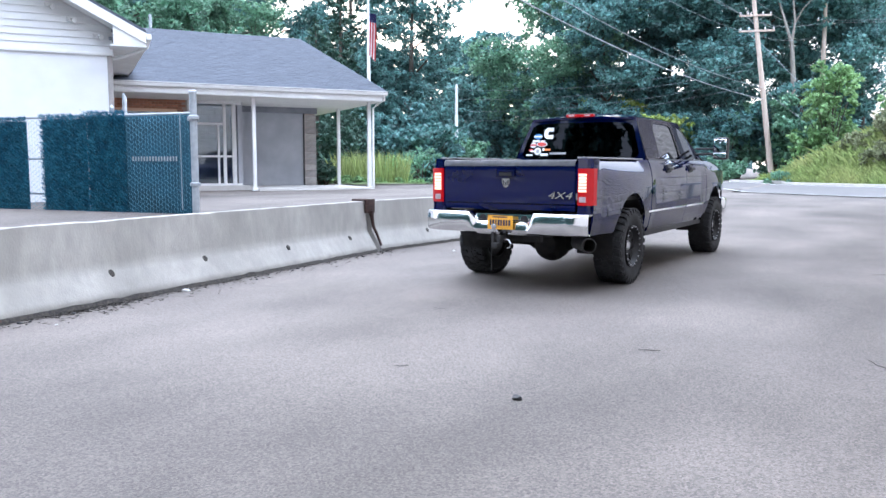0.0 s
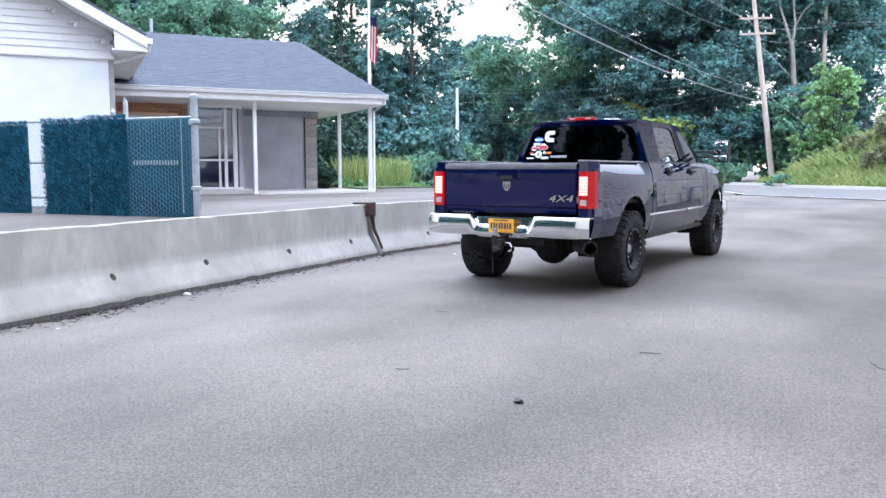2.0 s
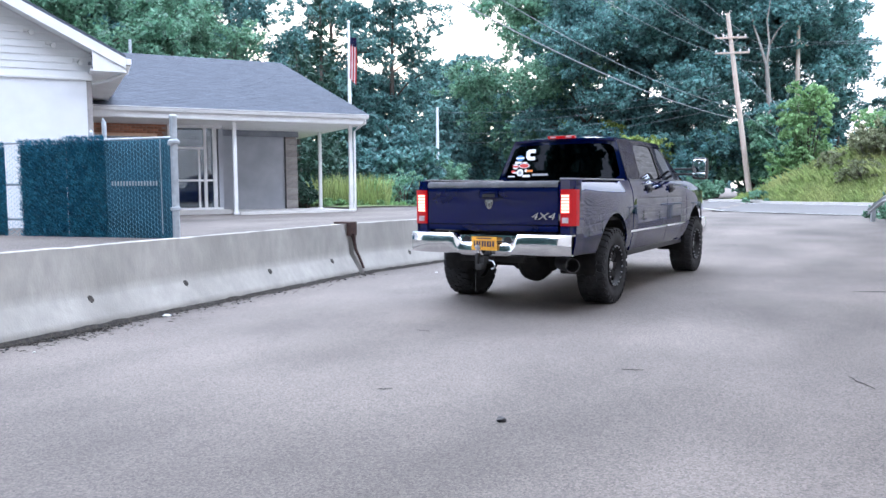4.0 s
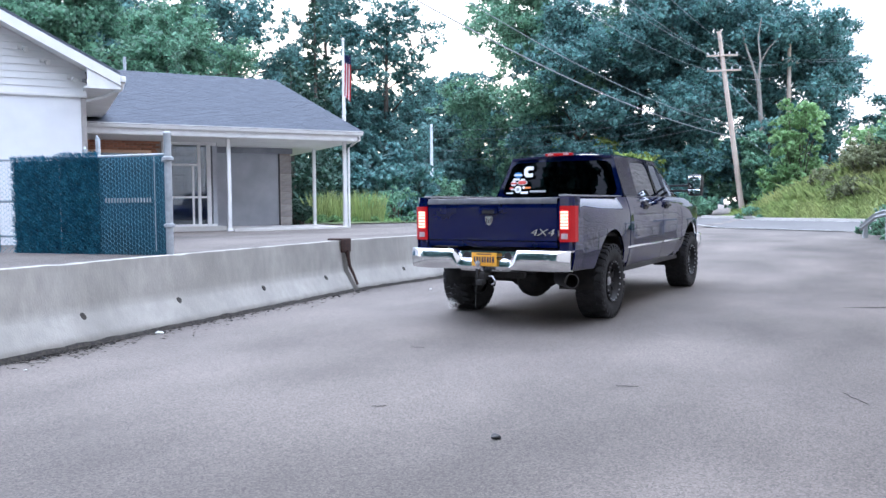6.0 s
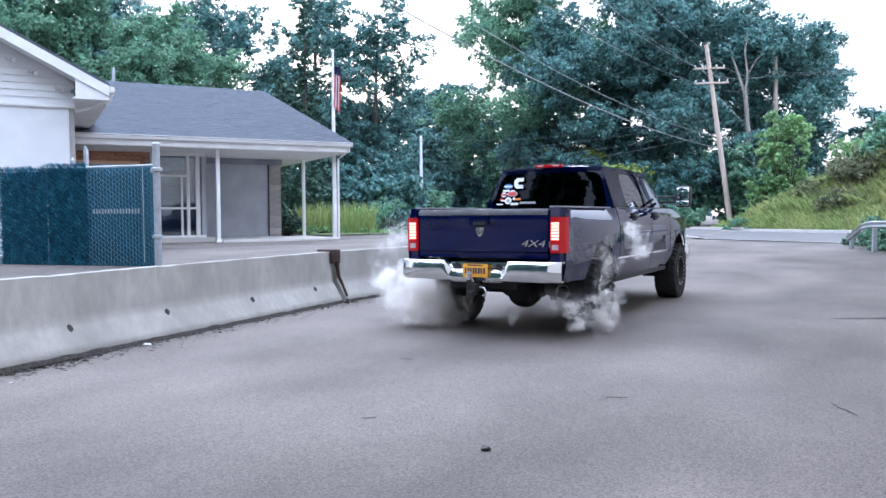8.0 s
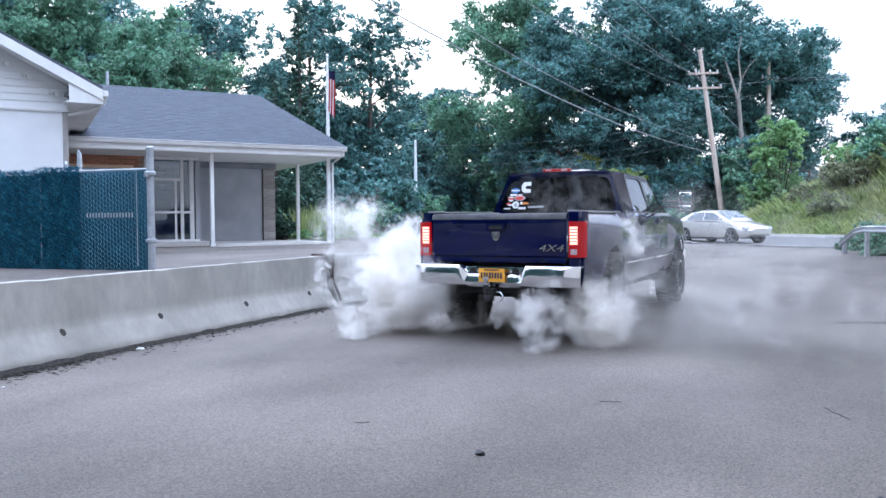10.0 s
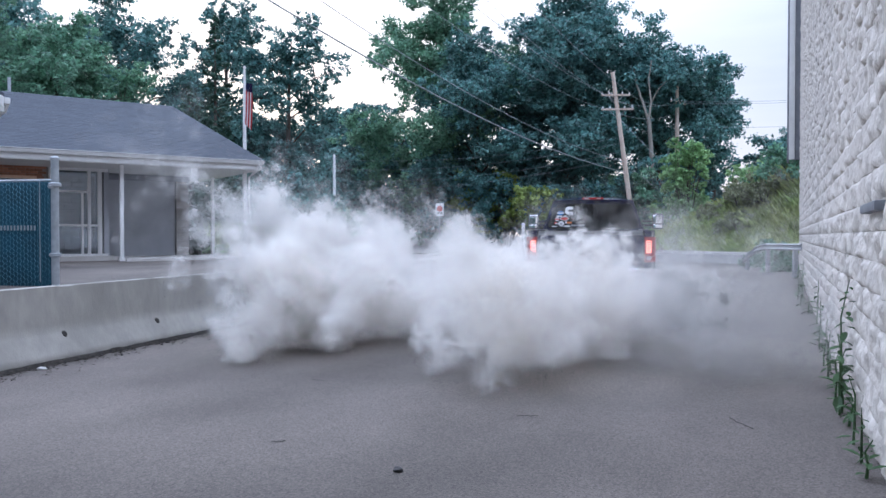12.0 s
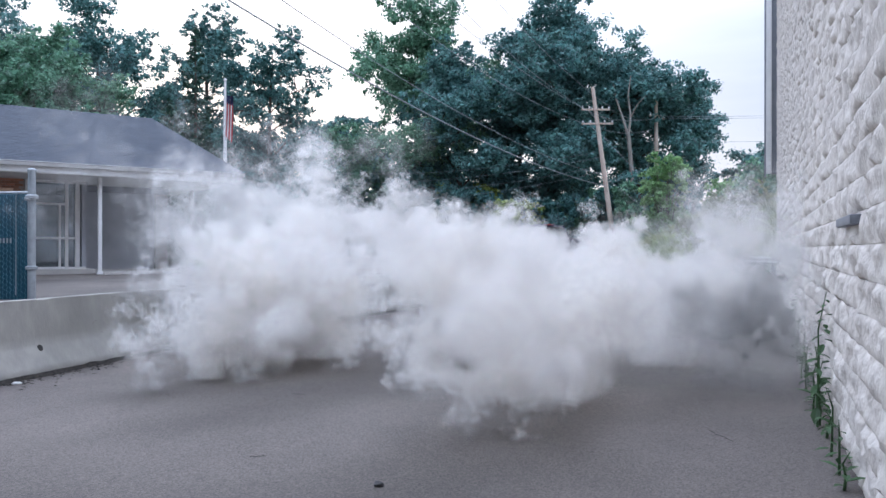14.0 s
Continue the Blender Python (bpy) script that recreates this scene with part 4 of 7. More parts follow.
def build_guardrail():
    root = empty("guard_rail", pose(-1.15, 28.4, ground_z(-1.15, 28.4), 0, 0, -68))
    bm = bmesh.new()
    path = [(-0.15, 0.05, 0.30), (0.45, 0, 0.46), (1.2, 0, 0.72), (1.9, 0, 0.80), (4.5, 0, 0.82)]
    prof = [(-0.02, -0.10), (0.03, -0.065), (-0.02, -0.02), (-0.02, 0.02), (0.03, 0.065), (-0.02, 0.10), (-0.04, 0.10), (-0.04, -0.10)]
    rings = [[bm.verts.new((p[0], p[1] - q[0], p[2] + q[1])) for q in prof] for p in path]
    for a, b in zip(rings, rings[1:]):
        for i in range(len(prof)):
            bm.faces.new((a[i], a[(i + 1) % 8], b[(i + 1) % 8], b[i]))
    bm.faces.new(rings[0])
    bm.faces.new(rings[-1])
    part("rail", bm, GALV, root)
    for x, h in ((0.15, 0.36), (1.9, 0.9), (3.9, 0.9)):
        part("post", nbox(x - 0.06, x + 0.06, 0.05, 0.17, -0.1, h, 0.01), GALV, root)
    tagged(root, "galvanised guard rail with a turned-down end", "guard rail")


build_guardrail()


def utility_pole(x, y, z0, top, lean, arms, label):
    root = empty("utility_pole", pose(x, y, z0 - 0.5))
    h = top - z0 + 0.5
    lx, ly = lean
    part("shaft", tube(bmesh.new(), [(lx * k, ly * k, h * k) for k in (0, 0.25, 0.5, 0.75, 1.0)], [0.19, 0.175, 0.16, 0.145, 0.125], 12), POLEWOOD, root)
    for z, w, rz in arms:
        k = (z - z0 + 0.5) / h
        arm = part("crossarm", nbox(-w, w, -0.16, -0.06, -0.06, 0.06, 0.008, m=Matrix.Translation((lx * k, ly * k, h * k)) @ pose(0, 0, 0, 0, 2, rz)), POLEWOOD, root)
        for s in (-0.92, -0.45, 0.45, 0.92):
            part("insulator", lathe(bmesh.new(), [(0.02, 0.06), (0.06, 0.10), (0.06, 0.15), (0.035, 0.16), (0.05, 0.2), (0.001, 0.24)], seg=8,
                                    m=Matrix.Translation((lx * k, ly * k, h * k)) @ pose(0, 0, 0, 0, 2, rz) @ Matrix.Translation((s * w, -0.1, 0))), CERAMIC, arm)
        for s in (-1, 1):
            part("brace", tube(bmesh.new(), [(0, 0, -0.55), (s * w * 0.55, -0.1, -0.04)], 0.018, 5), GALV, arm, m=Matrix.Translation((lx * k, ly * k, h * k)) @ pose(0, 0, 0, 0, 2, rz))
    return tagged(root, label, "utility pole", "utility poles")


UP = (-9.0, 53.2, 2.6)
utility_pole(UP[0] + 0.265, UP[1], 0.6, 12.3, (-1.615, -0.24), [(10.75, 0.95, 10), (9.8, 1.05, 6)], "leaning weathered wooden utility pole with two crossarms")
utility_pole(-7.1, 61.6, 3.0, 12.7, (-0.1, 0), [(11.4, 0.9, 60)], "upright wooden utility pole beside the wood")


def wire(name, p0, p1, sag, r, material=CABLE, label="thin overhead line between the poles"):
    bm = bmesh.new()
    p0, p1 = Vector(p0), Vector(p1)
    tube(bm, [p0.lerp(p1, k / 24) + Vector((0, 0, -4 * sag * (k / 24) * (1 - k / 24))) for k in range(25)], r, 5)
    return tagged(part(name, bm, material), label, "overhead line", "overhead lines")


# from the leaning pole over the yard to a pole outside the view
for z, dx, tall, sag, r, mtl in ((5.6, -0.45, 12.6, 1.7, 0.027, CABLE_ALU), (6.3, -0.5, 13.7, 1.9, 0.016, CABLE_ALU), (9.9, -1.9, 15.6, 2.0, 0.012, CABLE_ALU), (9.9, 0.0, 16.6, 2.0, 0.012, CABLE_ALU),
                                 (10.9, -1.9, 18.2, 1.9, 0.012, CABLE_ALU), (10.9, -0.2, 19.6, 1.9, 0.012, CABLE_ALU)):
    wire("overhead_cable", (UP[0] + dx, UP[1], z), (-17.5 + 0.5 * (tall - 12), 2.0 + 0.8 * (tall - 12), tall), sag, r, mtl, "overhead cable sagging across the yard")
for z, dx in ((10.85, -1.9), (10.85, -0.3), (9.95, -1.8)):
    wire("overhead_line", (UP[0] + dx, UP[1], z), (-7.2 + (dx + 1) * 0.3, 61.6, z + 0.6), 0.5, 0.011, CABLE_ALU)
for z in (11.5, 11.35, 9.6):
    wire("overhead_line", (-7.2, 61.6, z), (22, 66, z + 1.4), 0.8, 0.012, CABLE_ALU)
for z, e in ((7.0, 6.0), (7.6, 7.0), (6.6, 5.2), (8.0, 7.8)):
    wire("overhead_line", (UP[0] - 0.7, UP[1], z), (-36, 54, e), 0.9, 0.009, CABLE_ALU)
wire("guy_wire", (UP[0] - 1.0, UP[1], 9.3), (-5.0, 53.6, 3.8), 0.0, 0.014, CABLE_ALU, "straight guy wire from the leaning pole")
wire("guy_wire", (UP[0] - 0.5, UP[1], 6.2), (-6.2, 53.4, 3.4), 0.0, 0.012, CABLE_ALU, "straight guy wire from the leaning pole")
wire("guy_wire", (-7.2, 61.6, 10.0), (-8.6, 60.5, 4.0), 0.0, 0.012, CABLE_ALU, "straight guy wire from the upright pole")
wire("service_line", (-13.6, 19.6, 3.3), (-30, 44, 5.6), 0.3, 0.014, CABLE, "service line from the porch eave")


# ---- trees and shrubs ----
def leaf_mesh(name, centres, radii, count, size, material, seed, flat=0.8):
    """Many small folded leaves or leaf sprays scattered through clumps, thicker towards each clump's shell."""
    rng = np.random.RandomState(seed)
    big_c, big_r = np.array(centres, float), np.array(radii, float)
    # each clump breaks up into flat sprays round its shell, with gaps between them
    sprays = 14
    d = rng.normal(size=(len(big_r) * sprays, 3)) + np.array([0, 0, 0.25])
    d /= np.linalg.norm(d, axis=1)[:, None]
    out = np.repeat(big_r, sprays) * rng.uniform(0.45, 1.12, len(d))
    centres = np.repeat(big_c, sprays, 0) + d * out[:, None] * np.array([1, 1, flat])
    radii = np.repeat(big_r, sprays) * rng.uniform(0.16, 0.40, len(d))
    w = radii ** 1.7
    pick = rng.choice(len(radii), count, p=w / w.sum())
    d = rng.normal(size=(count, 3))
    d /= np.linalg.norm(d, axis=1)[:, None]
    r = radii[pick] * rng.uniform(0.1, 1.0, count) ** 0.5 * (1 + 0.25 * rng.normal(size=count))
    p = centres[pick] + d * r[:, None] * np.array([1.1, 1.1, 0.78])
    n = d * 0.6 + rng.normal(size=(count, 3)) * 0.6 + np.array([0, 0, 0.5])
    n /= np.linalg.norm(n, axis=1)[:, None]
    t = np.cross(n, rng.normal(size=(count, 3)))
    t /= np.linalg.norm(t, axis=1)[:, None] + 1e-9
    b = np.cross(n, t)
    s = (size * rng.uniform(0.55, 1.4, count))[:, None]
    v = np.stack([p - t * s * 0.6, p + b * s * 0.42 - n * s * 0.12, p + t * s * 0.75, p - b * s * 0.42 - n * s * 0.12], 1).reshape(-1, 3)
    k = np.arange(count) * 4
    f = np.concatenate([np.stack([k, k + 1, k + 2], 1), np.stack([k, k + 2, k + 3], 1)])
    return mesh_of(name, v, f, material)


def build_tree(x, y, height, spread, base, material, seed, label, leaves=9000, size=0.30, open_crown=0.0, trunk_r=0.28, group="trees across the road"):
    """A broadleaf tree: tapered trunk, forking limbs, and a crown of leaf clumps with gaps."""
    rng = random.Random(seed)
    z0 = ground_z(x, y) - 0.2
    root = empty("tree", pose(x, y, z0, 0, 0, rng.uniform(0, 360)))
    bm = bmesh.new()
    lean = (rng.uniform(-0.6, 0.6), rng.uniform(-0.6, 0.6))
    pts = [(lean[0] * k * k + 0.2 * math.sin(3 * k + seed), lean[1] * k * k + 0.2 * math.cos(2.4 * k + seed), height * 0.86 * k) for k in (0, 0.15, 0.3, 0.45, 0.6, 0.75, 0.9, 1)]
    tube(bm, pts, [trunk_r * (1.25 - 1.15 * k) for k in (0, 0.15, 0.3, 0.45, 0.6, 0.75, 0.9, 1)], 8)
    tips, radii = [], []
    n_limb = 11
    for i in range(n_limb):
        k = base / height + (0.92 - base / height) * (i + 0.5) / n_limb
        a = i * 2.4 + rng.uniform(-0.4, 0.4)
        prof = math.sin(math.pi * min(1, max(0.12, (k - base / height) / (1 - base / height) * 0.85 + 0.22)))
        reach = spread * prof * rng.uniform(0.7, 1.05)
        j = min(6, int(k / 0.15))
        c = Vector(pts[j]).lerp(Vector(pts[min(7, j + 1)]), (k / 0.15) % 1 if j < 6 else 0.5)
        c.z = height * 0.86 * k
        tip = c + Vector((math.cos(a) * reach, math.sin(a) * reach, reach * rng.uniform(0.25, 0.7)))
        mid = c.lerp(tip, 0.5) + Vector((0, 0, reach * 0.12))
        tube(bm, [c, mid, tip], [trunk_r * 0.42 * (1.1 - k), trunk_r * 0.25 * (1.1 - k) + 0.02, 0.02], 5)
        for q, rr in ((1.0, 0.34), (0.72, 0.36), (0.45, 0.30)):
            for _ in range(2):
                o = Vector((rng.uniform(-1, 1), rng.uniform(-1, 1), rng.uniform(-0.6, 0.8))) * spread * 0.24
                p = c.lerp(tip, q) + o
                if rng.random() < open_crown:
                    continue
                tips.append(p)
                radii.append(spread * rr * rng.uniform(0.55, 1.0))
                if rng.random() < 0.5:
                    tube(bm, [c.lerp(tip, q * 0.8), p], [0.035, 0.012], 4)
    for _ in range(4):
        tips.append(Vector((pts[7][0] + rng.uniform(-1, 1) * spread * 0.3, pts[7][1] + rng.uniform(-1, 1) * spread * 0.3, height * rng.uniform(0.84, 0.95))))
        radii.append(spread * rng.uniform(0.2, 0.32))
    part("trunk", bm, BARK, root)
    me = leaf_mesh("crown", tips, radii, leaves, size, material, seed)
    tagged(place("crown", me, root), kind="stuff")
    return tagged(root, label, "tree", group)


def bearing(deg, dist):
    a = radians(deg)
    return dist * math.sin(a), dist * math.cos(a)


def off_road(deg, dist):
    """How much further or nearer a plant must stand, and larger or smaller, to leave the road clear."""
    n = ROAD_AT.dot(Vector((0.545, 0.839, 0)))
    slope = 0.545 * math.sin(radians(deg)) + 0.839 * math.cos(radians(deg))
    v = dist * slope - n
    if -4 < v < 11:
        return (n + 11) / slope / dist if deg > -33.5 else (n - 4) / slope / dist
    return 1.0


DARK = "tall dark green broadleaf tree in full leaf"
OPEN = "tall broadleaf tree with an open crown against the sky"
BRIGHT = "bright green maple tree behind the building roof"
for deg, dist, h, sp, base, mtl, lab, lv, sz, oc in (
        (-12.5, 64, 21.5, 8.0, 3.0, LEAF_DARK, DARK, 22000, 0.36, 0.0),
        (-16.5, 66, 20.0, 6.6, 3.0, LEAF_DARK, DARK, 12000, 0.34, 0.0),
        (-8.0, 66, 18.0, 6.6, 3.0, LEAF_DARK, DARK, 12000, 0.34, 0.0),
        (-4.2, 70, 15.5, 5.0, 2.0, LEAF_DARK, DARK, 10000, 0.34, 0.05),
        (-24.0, 56, 18.6, 7.0, 2.0, LEAF_MID, "tall mid-green maple tree beside the road", 13000, 0.32, 0.08),
        (-20.5, 60, 17.0, 5.6, 2.0, LEAF_DARK, DARK, 9000, 0.32, 0.0),
        (-28.5, 58, 10.4, 4.2, 1.5, LEAF_DARK, DARK, 9000, 0.32, 0.05),
        (-31.5, 60, 10.2, 4.0, 1.5, LEAF_DARK, DARK, 9000, 0.32, 0.1),
        (-34.5, 62, 18.8, 4.2, 8.0, LEAF_DARK, OPEN, 7000, 0.32, 0.30),
        (-38.5, 60, 19.5, 4.6, 7.0, LEAF_DARK, OPEN, 7600, 0.32, 0.35),
        (-37.0, 58, 10.0, 4.4, 1.5, LEAF_DARK, DARK, 8000, 0.30, 0.0),
        (-45.5, 58, 18.6, 5.2, 7.5, LEAF_DARK, OPEN, 7600, 0.32, 0.30),
        (-42.0, 60, 12.0, 4.4, 3.0, LEAF_DARK, OPEN, 6000, 0.30, 0.25),
        (-49.5, 48, 13.8, 5.0, 3.0, LEAF_MID, BRIGHT, 11000, 0.28, 0.0),
        (-55.0, 44, 13.6, 5.2, 3.0, LEAF_MID, BRIGHT, 11000, 0.28, 0.0),
        (-52.0, 62, 20.0, 5.0, 8.0, LEAF_DARK, OPEN, 7000, 0.32, 0.2),
        (-61.0, 44, 14.5, 5.4, 3.0, LEAF_DARK, DARK, 10000, 0.28, 0.0)):
    k = off_road(deg, dist)
    build_tree(*bearing(deg, dist * k), h * k, sp * k, base * k, mtl, int(-deg * 10) + int(dist), lab, int(lv * (2.2 if oc > 0.15 else 3.6)), sz * k * 0.62, oc)


def build_bare_tree(x, y):
    """A pale trunk that forks into bare limbs."""
    root = empty("bare_tree", pose(x, y, ground_z(x, y) - 0.2))
    trunk = tube(bmesh.new(), [(0.5, 0, 0), (0.35, 0.1, 4.0), (0.1, 0, 7.6), (-0.05, 0, 9.4)], [0.24, 0.20, 0.16, 0.14], 10)
    part("trunk", trunk, PALE_BARK, root)
    for pts, r in (([(-0.05, 0, 9.3), (-0.5, 0, 10.8), (-1.0, 0.2, 12.2), (-1.2, 0.2, 13.4)], 0.12), ([(-0.05, 0, 9.3), (0.1, 0, 10.8), (-0.1, 0.1, 12.4), (0.1, 0.1, 13.8)], 0.10),
                   ([(0.05, 0, 10.6), (0.6, -0.1, 11.6), (1.2, -0.1, 12.2)], 0.06)):
        part("limb", tube(bmesh.new(), pts, [r * (1 - 0.7 * k / (len(pts) - 1)) for k in range(len(pts))], 7), PALE_BARK, root)
    tagged(root, "pale forked trunk with bare limbs at the edge of the wood", "tree", "trees across the road")


build_bare_tree(*bearing(-8.5, 59.5))


def build_conifer(x, y, h, w, seed):
    rng = random.Random(seed)
    root = empty("conifer", pose(x, y, ground_z(x, y) - 0.1))
    bm = bmesh.new()
    tube(bm, [(0, 0, 0), (0, 0, h)], [0.16, 0.02], 7)
    part("trunk", bm, BARK, root)
    cs, rs = [], []
    for k in range(90):
        q = (k + 0.5) / 90
        a = k * 2.4
        r = w * (1 - q) ** 0.8 * rng.uniform(0.5, 1.0)
        cs.append((r * math.cos(a), r * math.sin(a), 0.5 + q * (h - 0.5)))
        rs.append(0.30 * w * (1.1 - q) + 0.08)
    tagged(place("crown", leaf_mesh("crown", cs, rs, 6000, 0.17, CONIFER, seed, 0.5), root), kind="stuff")
    tagged(root, "narrow blue-green conifer beside the flagpole", "conifer tree", "conifers by the building")


build_conifer(*bearing(-39.3, 40), 11.6, 1.7, 5)
build_conifer(*bearing(-41.0, 36), 7.2, 2.6, 6)


def build_bush(x, y, h, w, material, seed, label, leaves=2600, size=0.2, group="shrubs"):
    rng = random.Random(seed)
    root = empty("bush", pose(x, y, ground_z(x, y) - 0.15 if group != "shrubs on the bank" else bank_z(x, y) - 0.2))
    bm = bmesh.new()
    cs, rs = [], []
    for k in range(22):
        a, r = rng.uniform(0, 6.28), w * math.sqrt(rng.random()) * 0.75
        z = h * rng.uniform(0.15, 0.88) * (1 - 0.3 * (r / w) ** 2)
        cs.append((r * math.cos(a), r * math.sin(a), z))
        rs.append(rng.uniform(0.18, 0.36) * min(w, h))
        tube(bm, [(0.1 * math.cos(a), 0.1 * math.sin(a), 0), (r * 0.5 * math.cos(a), r * 0.5 * math.sin(a), z * 0.6), cs[-1]], [0.04, 0.025, 0.01], 4)
    part("stem", bm, BARK, root)
    tagged(place("foliage", leaf_mesh("foliage", cs, rs, leaves, size, material, seed), root), kind="stuff")
    return tagged(root, label, "bush", group)


def bank_z(x, y):
    v = road_v(x, y)
    u = (Vector((x, y, 0)) - ROAD_AT).dot(ROAD_DIR)
    side = step(14, 9.5, u)
    return ground_z(x, y) + side * (0.8 * step(9, 10.5, v) + (0.7 + 3.6 * step(13, 1, u)) * step(9.5, 15, v))


UNDER = "dense green undergrowth at the edge of the wood"
for deg, dist, h, w, mtl, lv in (
        (-37.5, 42, 3.6, 2.6, LEAF_DARK, 3600), (-35.2, 42, 4.4, 2.8, LEAF_DARK, 4200), (-33.2, 44, 4.6, 2.6, LEAF_DARK, 4200), (-31.0, 46, 3.0, 2.2, LEAF_MID, 2800),
        (-29.0, 48, 2.6, 2.4, LEAF_MID, 2800), (-26.8, 50, 4.6, 3.0, LEAF_DARK, 3600), (-24.6, 49, 3.4, 3.0, LEAF_MID, 3600), (-23.0, 47, 8.0, 2.6, LEAF_MID, 4200),
        (-21.0, 50, 5.4, 2.8, LEAF_DARK, 3600), (-20.8, 45, 5.6, 2.0, LEAF_YELLOW, 2800), (-18.6, 46, 5.2, 2.2, LEAF_YELLOW, 3000), (-16.5, 48, 4.6, 2.4, LEAF_YELLOW, 3000),
        (-15.0, 58, 5.6, 3.4, LEAF_DARK, 4200), (-18.5, 58, 6.4, 3.6, LEAF_DARK, 4200), (-12.2, 56, 5.6, 3.0, LEAF_DARK, 4200), (-9.5, 57, 7.0, 3.0, LEAF_DARK, 4200), (-40.5, 44, 4.6, 3.0, LEAF_DARK, 3600),
        (-45, 46, 6.0, 3.4, LEAF_DARK, 3600), (-22.5, 62, 8.0, 4.0, LEAF_DARK, 4200), (-26.5, 62, 8.0, 4.0, LEAF_DARK, 4200), (-30, 64, 8.5, 4.2, LEAF_DARK, 4200), (-34, 60, 8.0, 4.0, LEAF_DARK, 4200),
        (-38, 62, 7.5, 4.0, LEAF_DARK, 4200), (-42, 64, 8.0, 4.0, LEAF_DARK, 4200)):
    k = off_road(deg, dist)
    build_bush(*bearing(deg, dist * k), h * k, w * k, mtl, int(-deg * 7 + dist), UNDER, int(lv * 1.5), 0.205 * k, "shrubs at the edge of the wood")

SUMAC = "feathery mid-green shrub growing on the bank"
for deg, dist, h, w, mtl, lv, sz, lab in (
        (-11.6, 57, 6.0, 2.2, LEAF_MID, 4200, 0.26, SUMAC), (-8.4, 55.5, 6.0, 2.2, LEAF_MID, 4200, 0.26, SUMAC), (-7.4, 54, 5.0, 2.2, LEAF_MID, 3800, 0.26, SUMAC), (-4.6, 56, 4.0, 2.6, LEAF_DARK, 3600, 0.24, SUMAC),
        (-6.0, 51.5, 7.4, 2.0, LEAF_LIGHT, 5200, 0.20, "light green young tree standing on the bank"), (-6.6, 52, 3.6, 2.3, LEAF_LIGHT, 3200, 0.22, "light green young tree standing on the bank"),
        (-4.2, 47.5, 1.1, 1.5, SCRUB, 2200, 0.13, "low bushy growth on the grassy bank"), (-2.6, 47, 1.7, 1.9, SCRUB, 3200, 0.13, "low bushy growth on the grassy bank"), (-1.0, 46, 2.0, 2.1, SCRUB, 3400, 0.13, "low bushy growth on the grassy bank"),
        (-2.6, 45, 1.3, 1.6, SCRUB, 2600, 0.12, "low bushy growth on the grassy bank"), (-1.2, 50, 2.4, 2.2, LEAF_LIGHT, 2400, 0.2, "low bushy growth on the grassy bank"), (1.0, 46, 2.6, 2.4, LEAF_MID, 2600, 0.2, "low bushy growth on the grassy bank"),
        (-8.8, 46.5, 0.9, 1.2, LEAF_MID, 1200, 0.14, "low bushy growth on the grassy bank"), (-12.6, 52, 1.6, 1.6, LEAF_MID, 1600, 0.2, "low bushy growth on the grassy bank"), (-13.6, 54, 1.8, 2.0, LEAF_DARK, 1800, 0.2, "low bushy growth on the grassy bank")):
    build_bush(*bearing(deg, dist), h, w, mtl, int(-deg * 9 + dist * 3), lab, int(lv * 1.2), sz * 0.86, "shrubs on the bank")

# planted bed beside the porch
for deg, dist, h, w, mtl, lv in ((-40.6, 27.6, 1.0, 0.8, CONIFER, 1200), (-39.2, 29, 0.45, 0.9, LEAF_LIGHT, 1200), (-37.6, 29.6, 0.40, 0.9, LEAF_LIGHT, 1200), (-36.0, 30, 0.4, 0.9, LEAF_LIGHT, 1200), (-34.4, 31, 0.35, 0.8, LEAF_LIGHT, 1000),
                                 (-35.4, 31, 1.4, 0.7, LEAF_LIGHT, 900), (-33.6, 33, 1.8, 1.1, LEAF_MID, 1500)):
    build_bush(*bearing(deg, dist), h, w, mtl, int(-deg * 5 + dist), "low planted shrub in the bed beside the porch", lv, 0.09, "planted bed")


def build_reeds():
    rng = np.random.RandomState(8)
    cnt = 1500
    v, f = [], []
    for k in range(cnt):
        x, y = bearing(rng.uniform(-39.8, -34.6), rng.uniform(29.5, 32.5))
        z = ground_z(x, y)
        h = rng.uniform(0.5, 1.35)
        a = rng.uniform(0, 6.28)
        dx, dy = 0.014 * math.cos(a), 0.014 * math.sin(a)
        l = rng.normal(0, 0.1, 2)
        b = len(v)
        v += [(x - dx, y - dy, z), (x + dx, y + dy, z), (x + l[0] + dx * 0.4, y + l[1], z + h * 0.7), (x + l[0] * 1.6, y + l[1] * 1.6, z + h)]
        f.append((b, b + 1, b + 2, b + 3))
    tagged(place("ornamental_grass", mesh_of("ornamental_grass", v, f, GRASS)), "upright blades of ornamental grass behind the porch", "grass", kind="stuff")


build_reeds()

def build_far_wood():
    rng = random.Random(77)
    cs, rs = [], []
    for k in range(150):
        deg = -66 + 76 * k / 150
        x, y = bearing(deg + rng.uniform(-0.3, 0.3), 98 + rng.uniform(-6, 6))
        cs.append((x, y, ground_z(x, y) + rng.uniform(1.0, 5.5)))
        rs.append(rng.uniform(1.8, 3.4))
    me = leaf_mesh("far_wood", cs, rs, 16000, 0.75, LEAF_DARK, 77)
    tagged(place("far_wood", me), "distant dark green wood closing the view", "wood", kind="stuff")


build_far_wood()

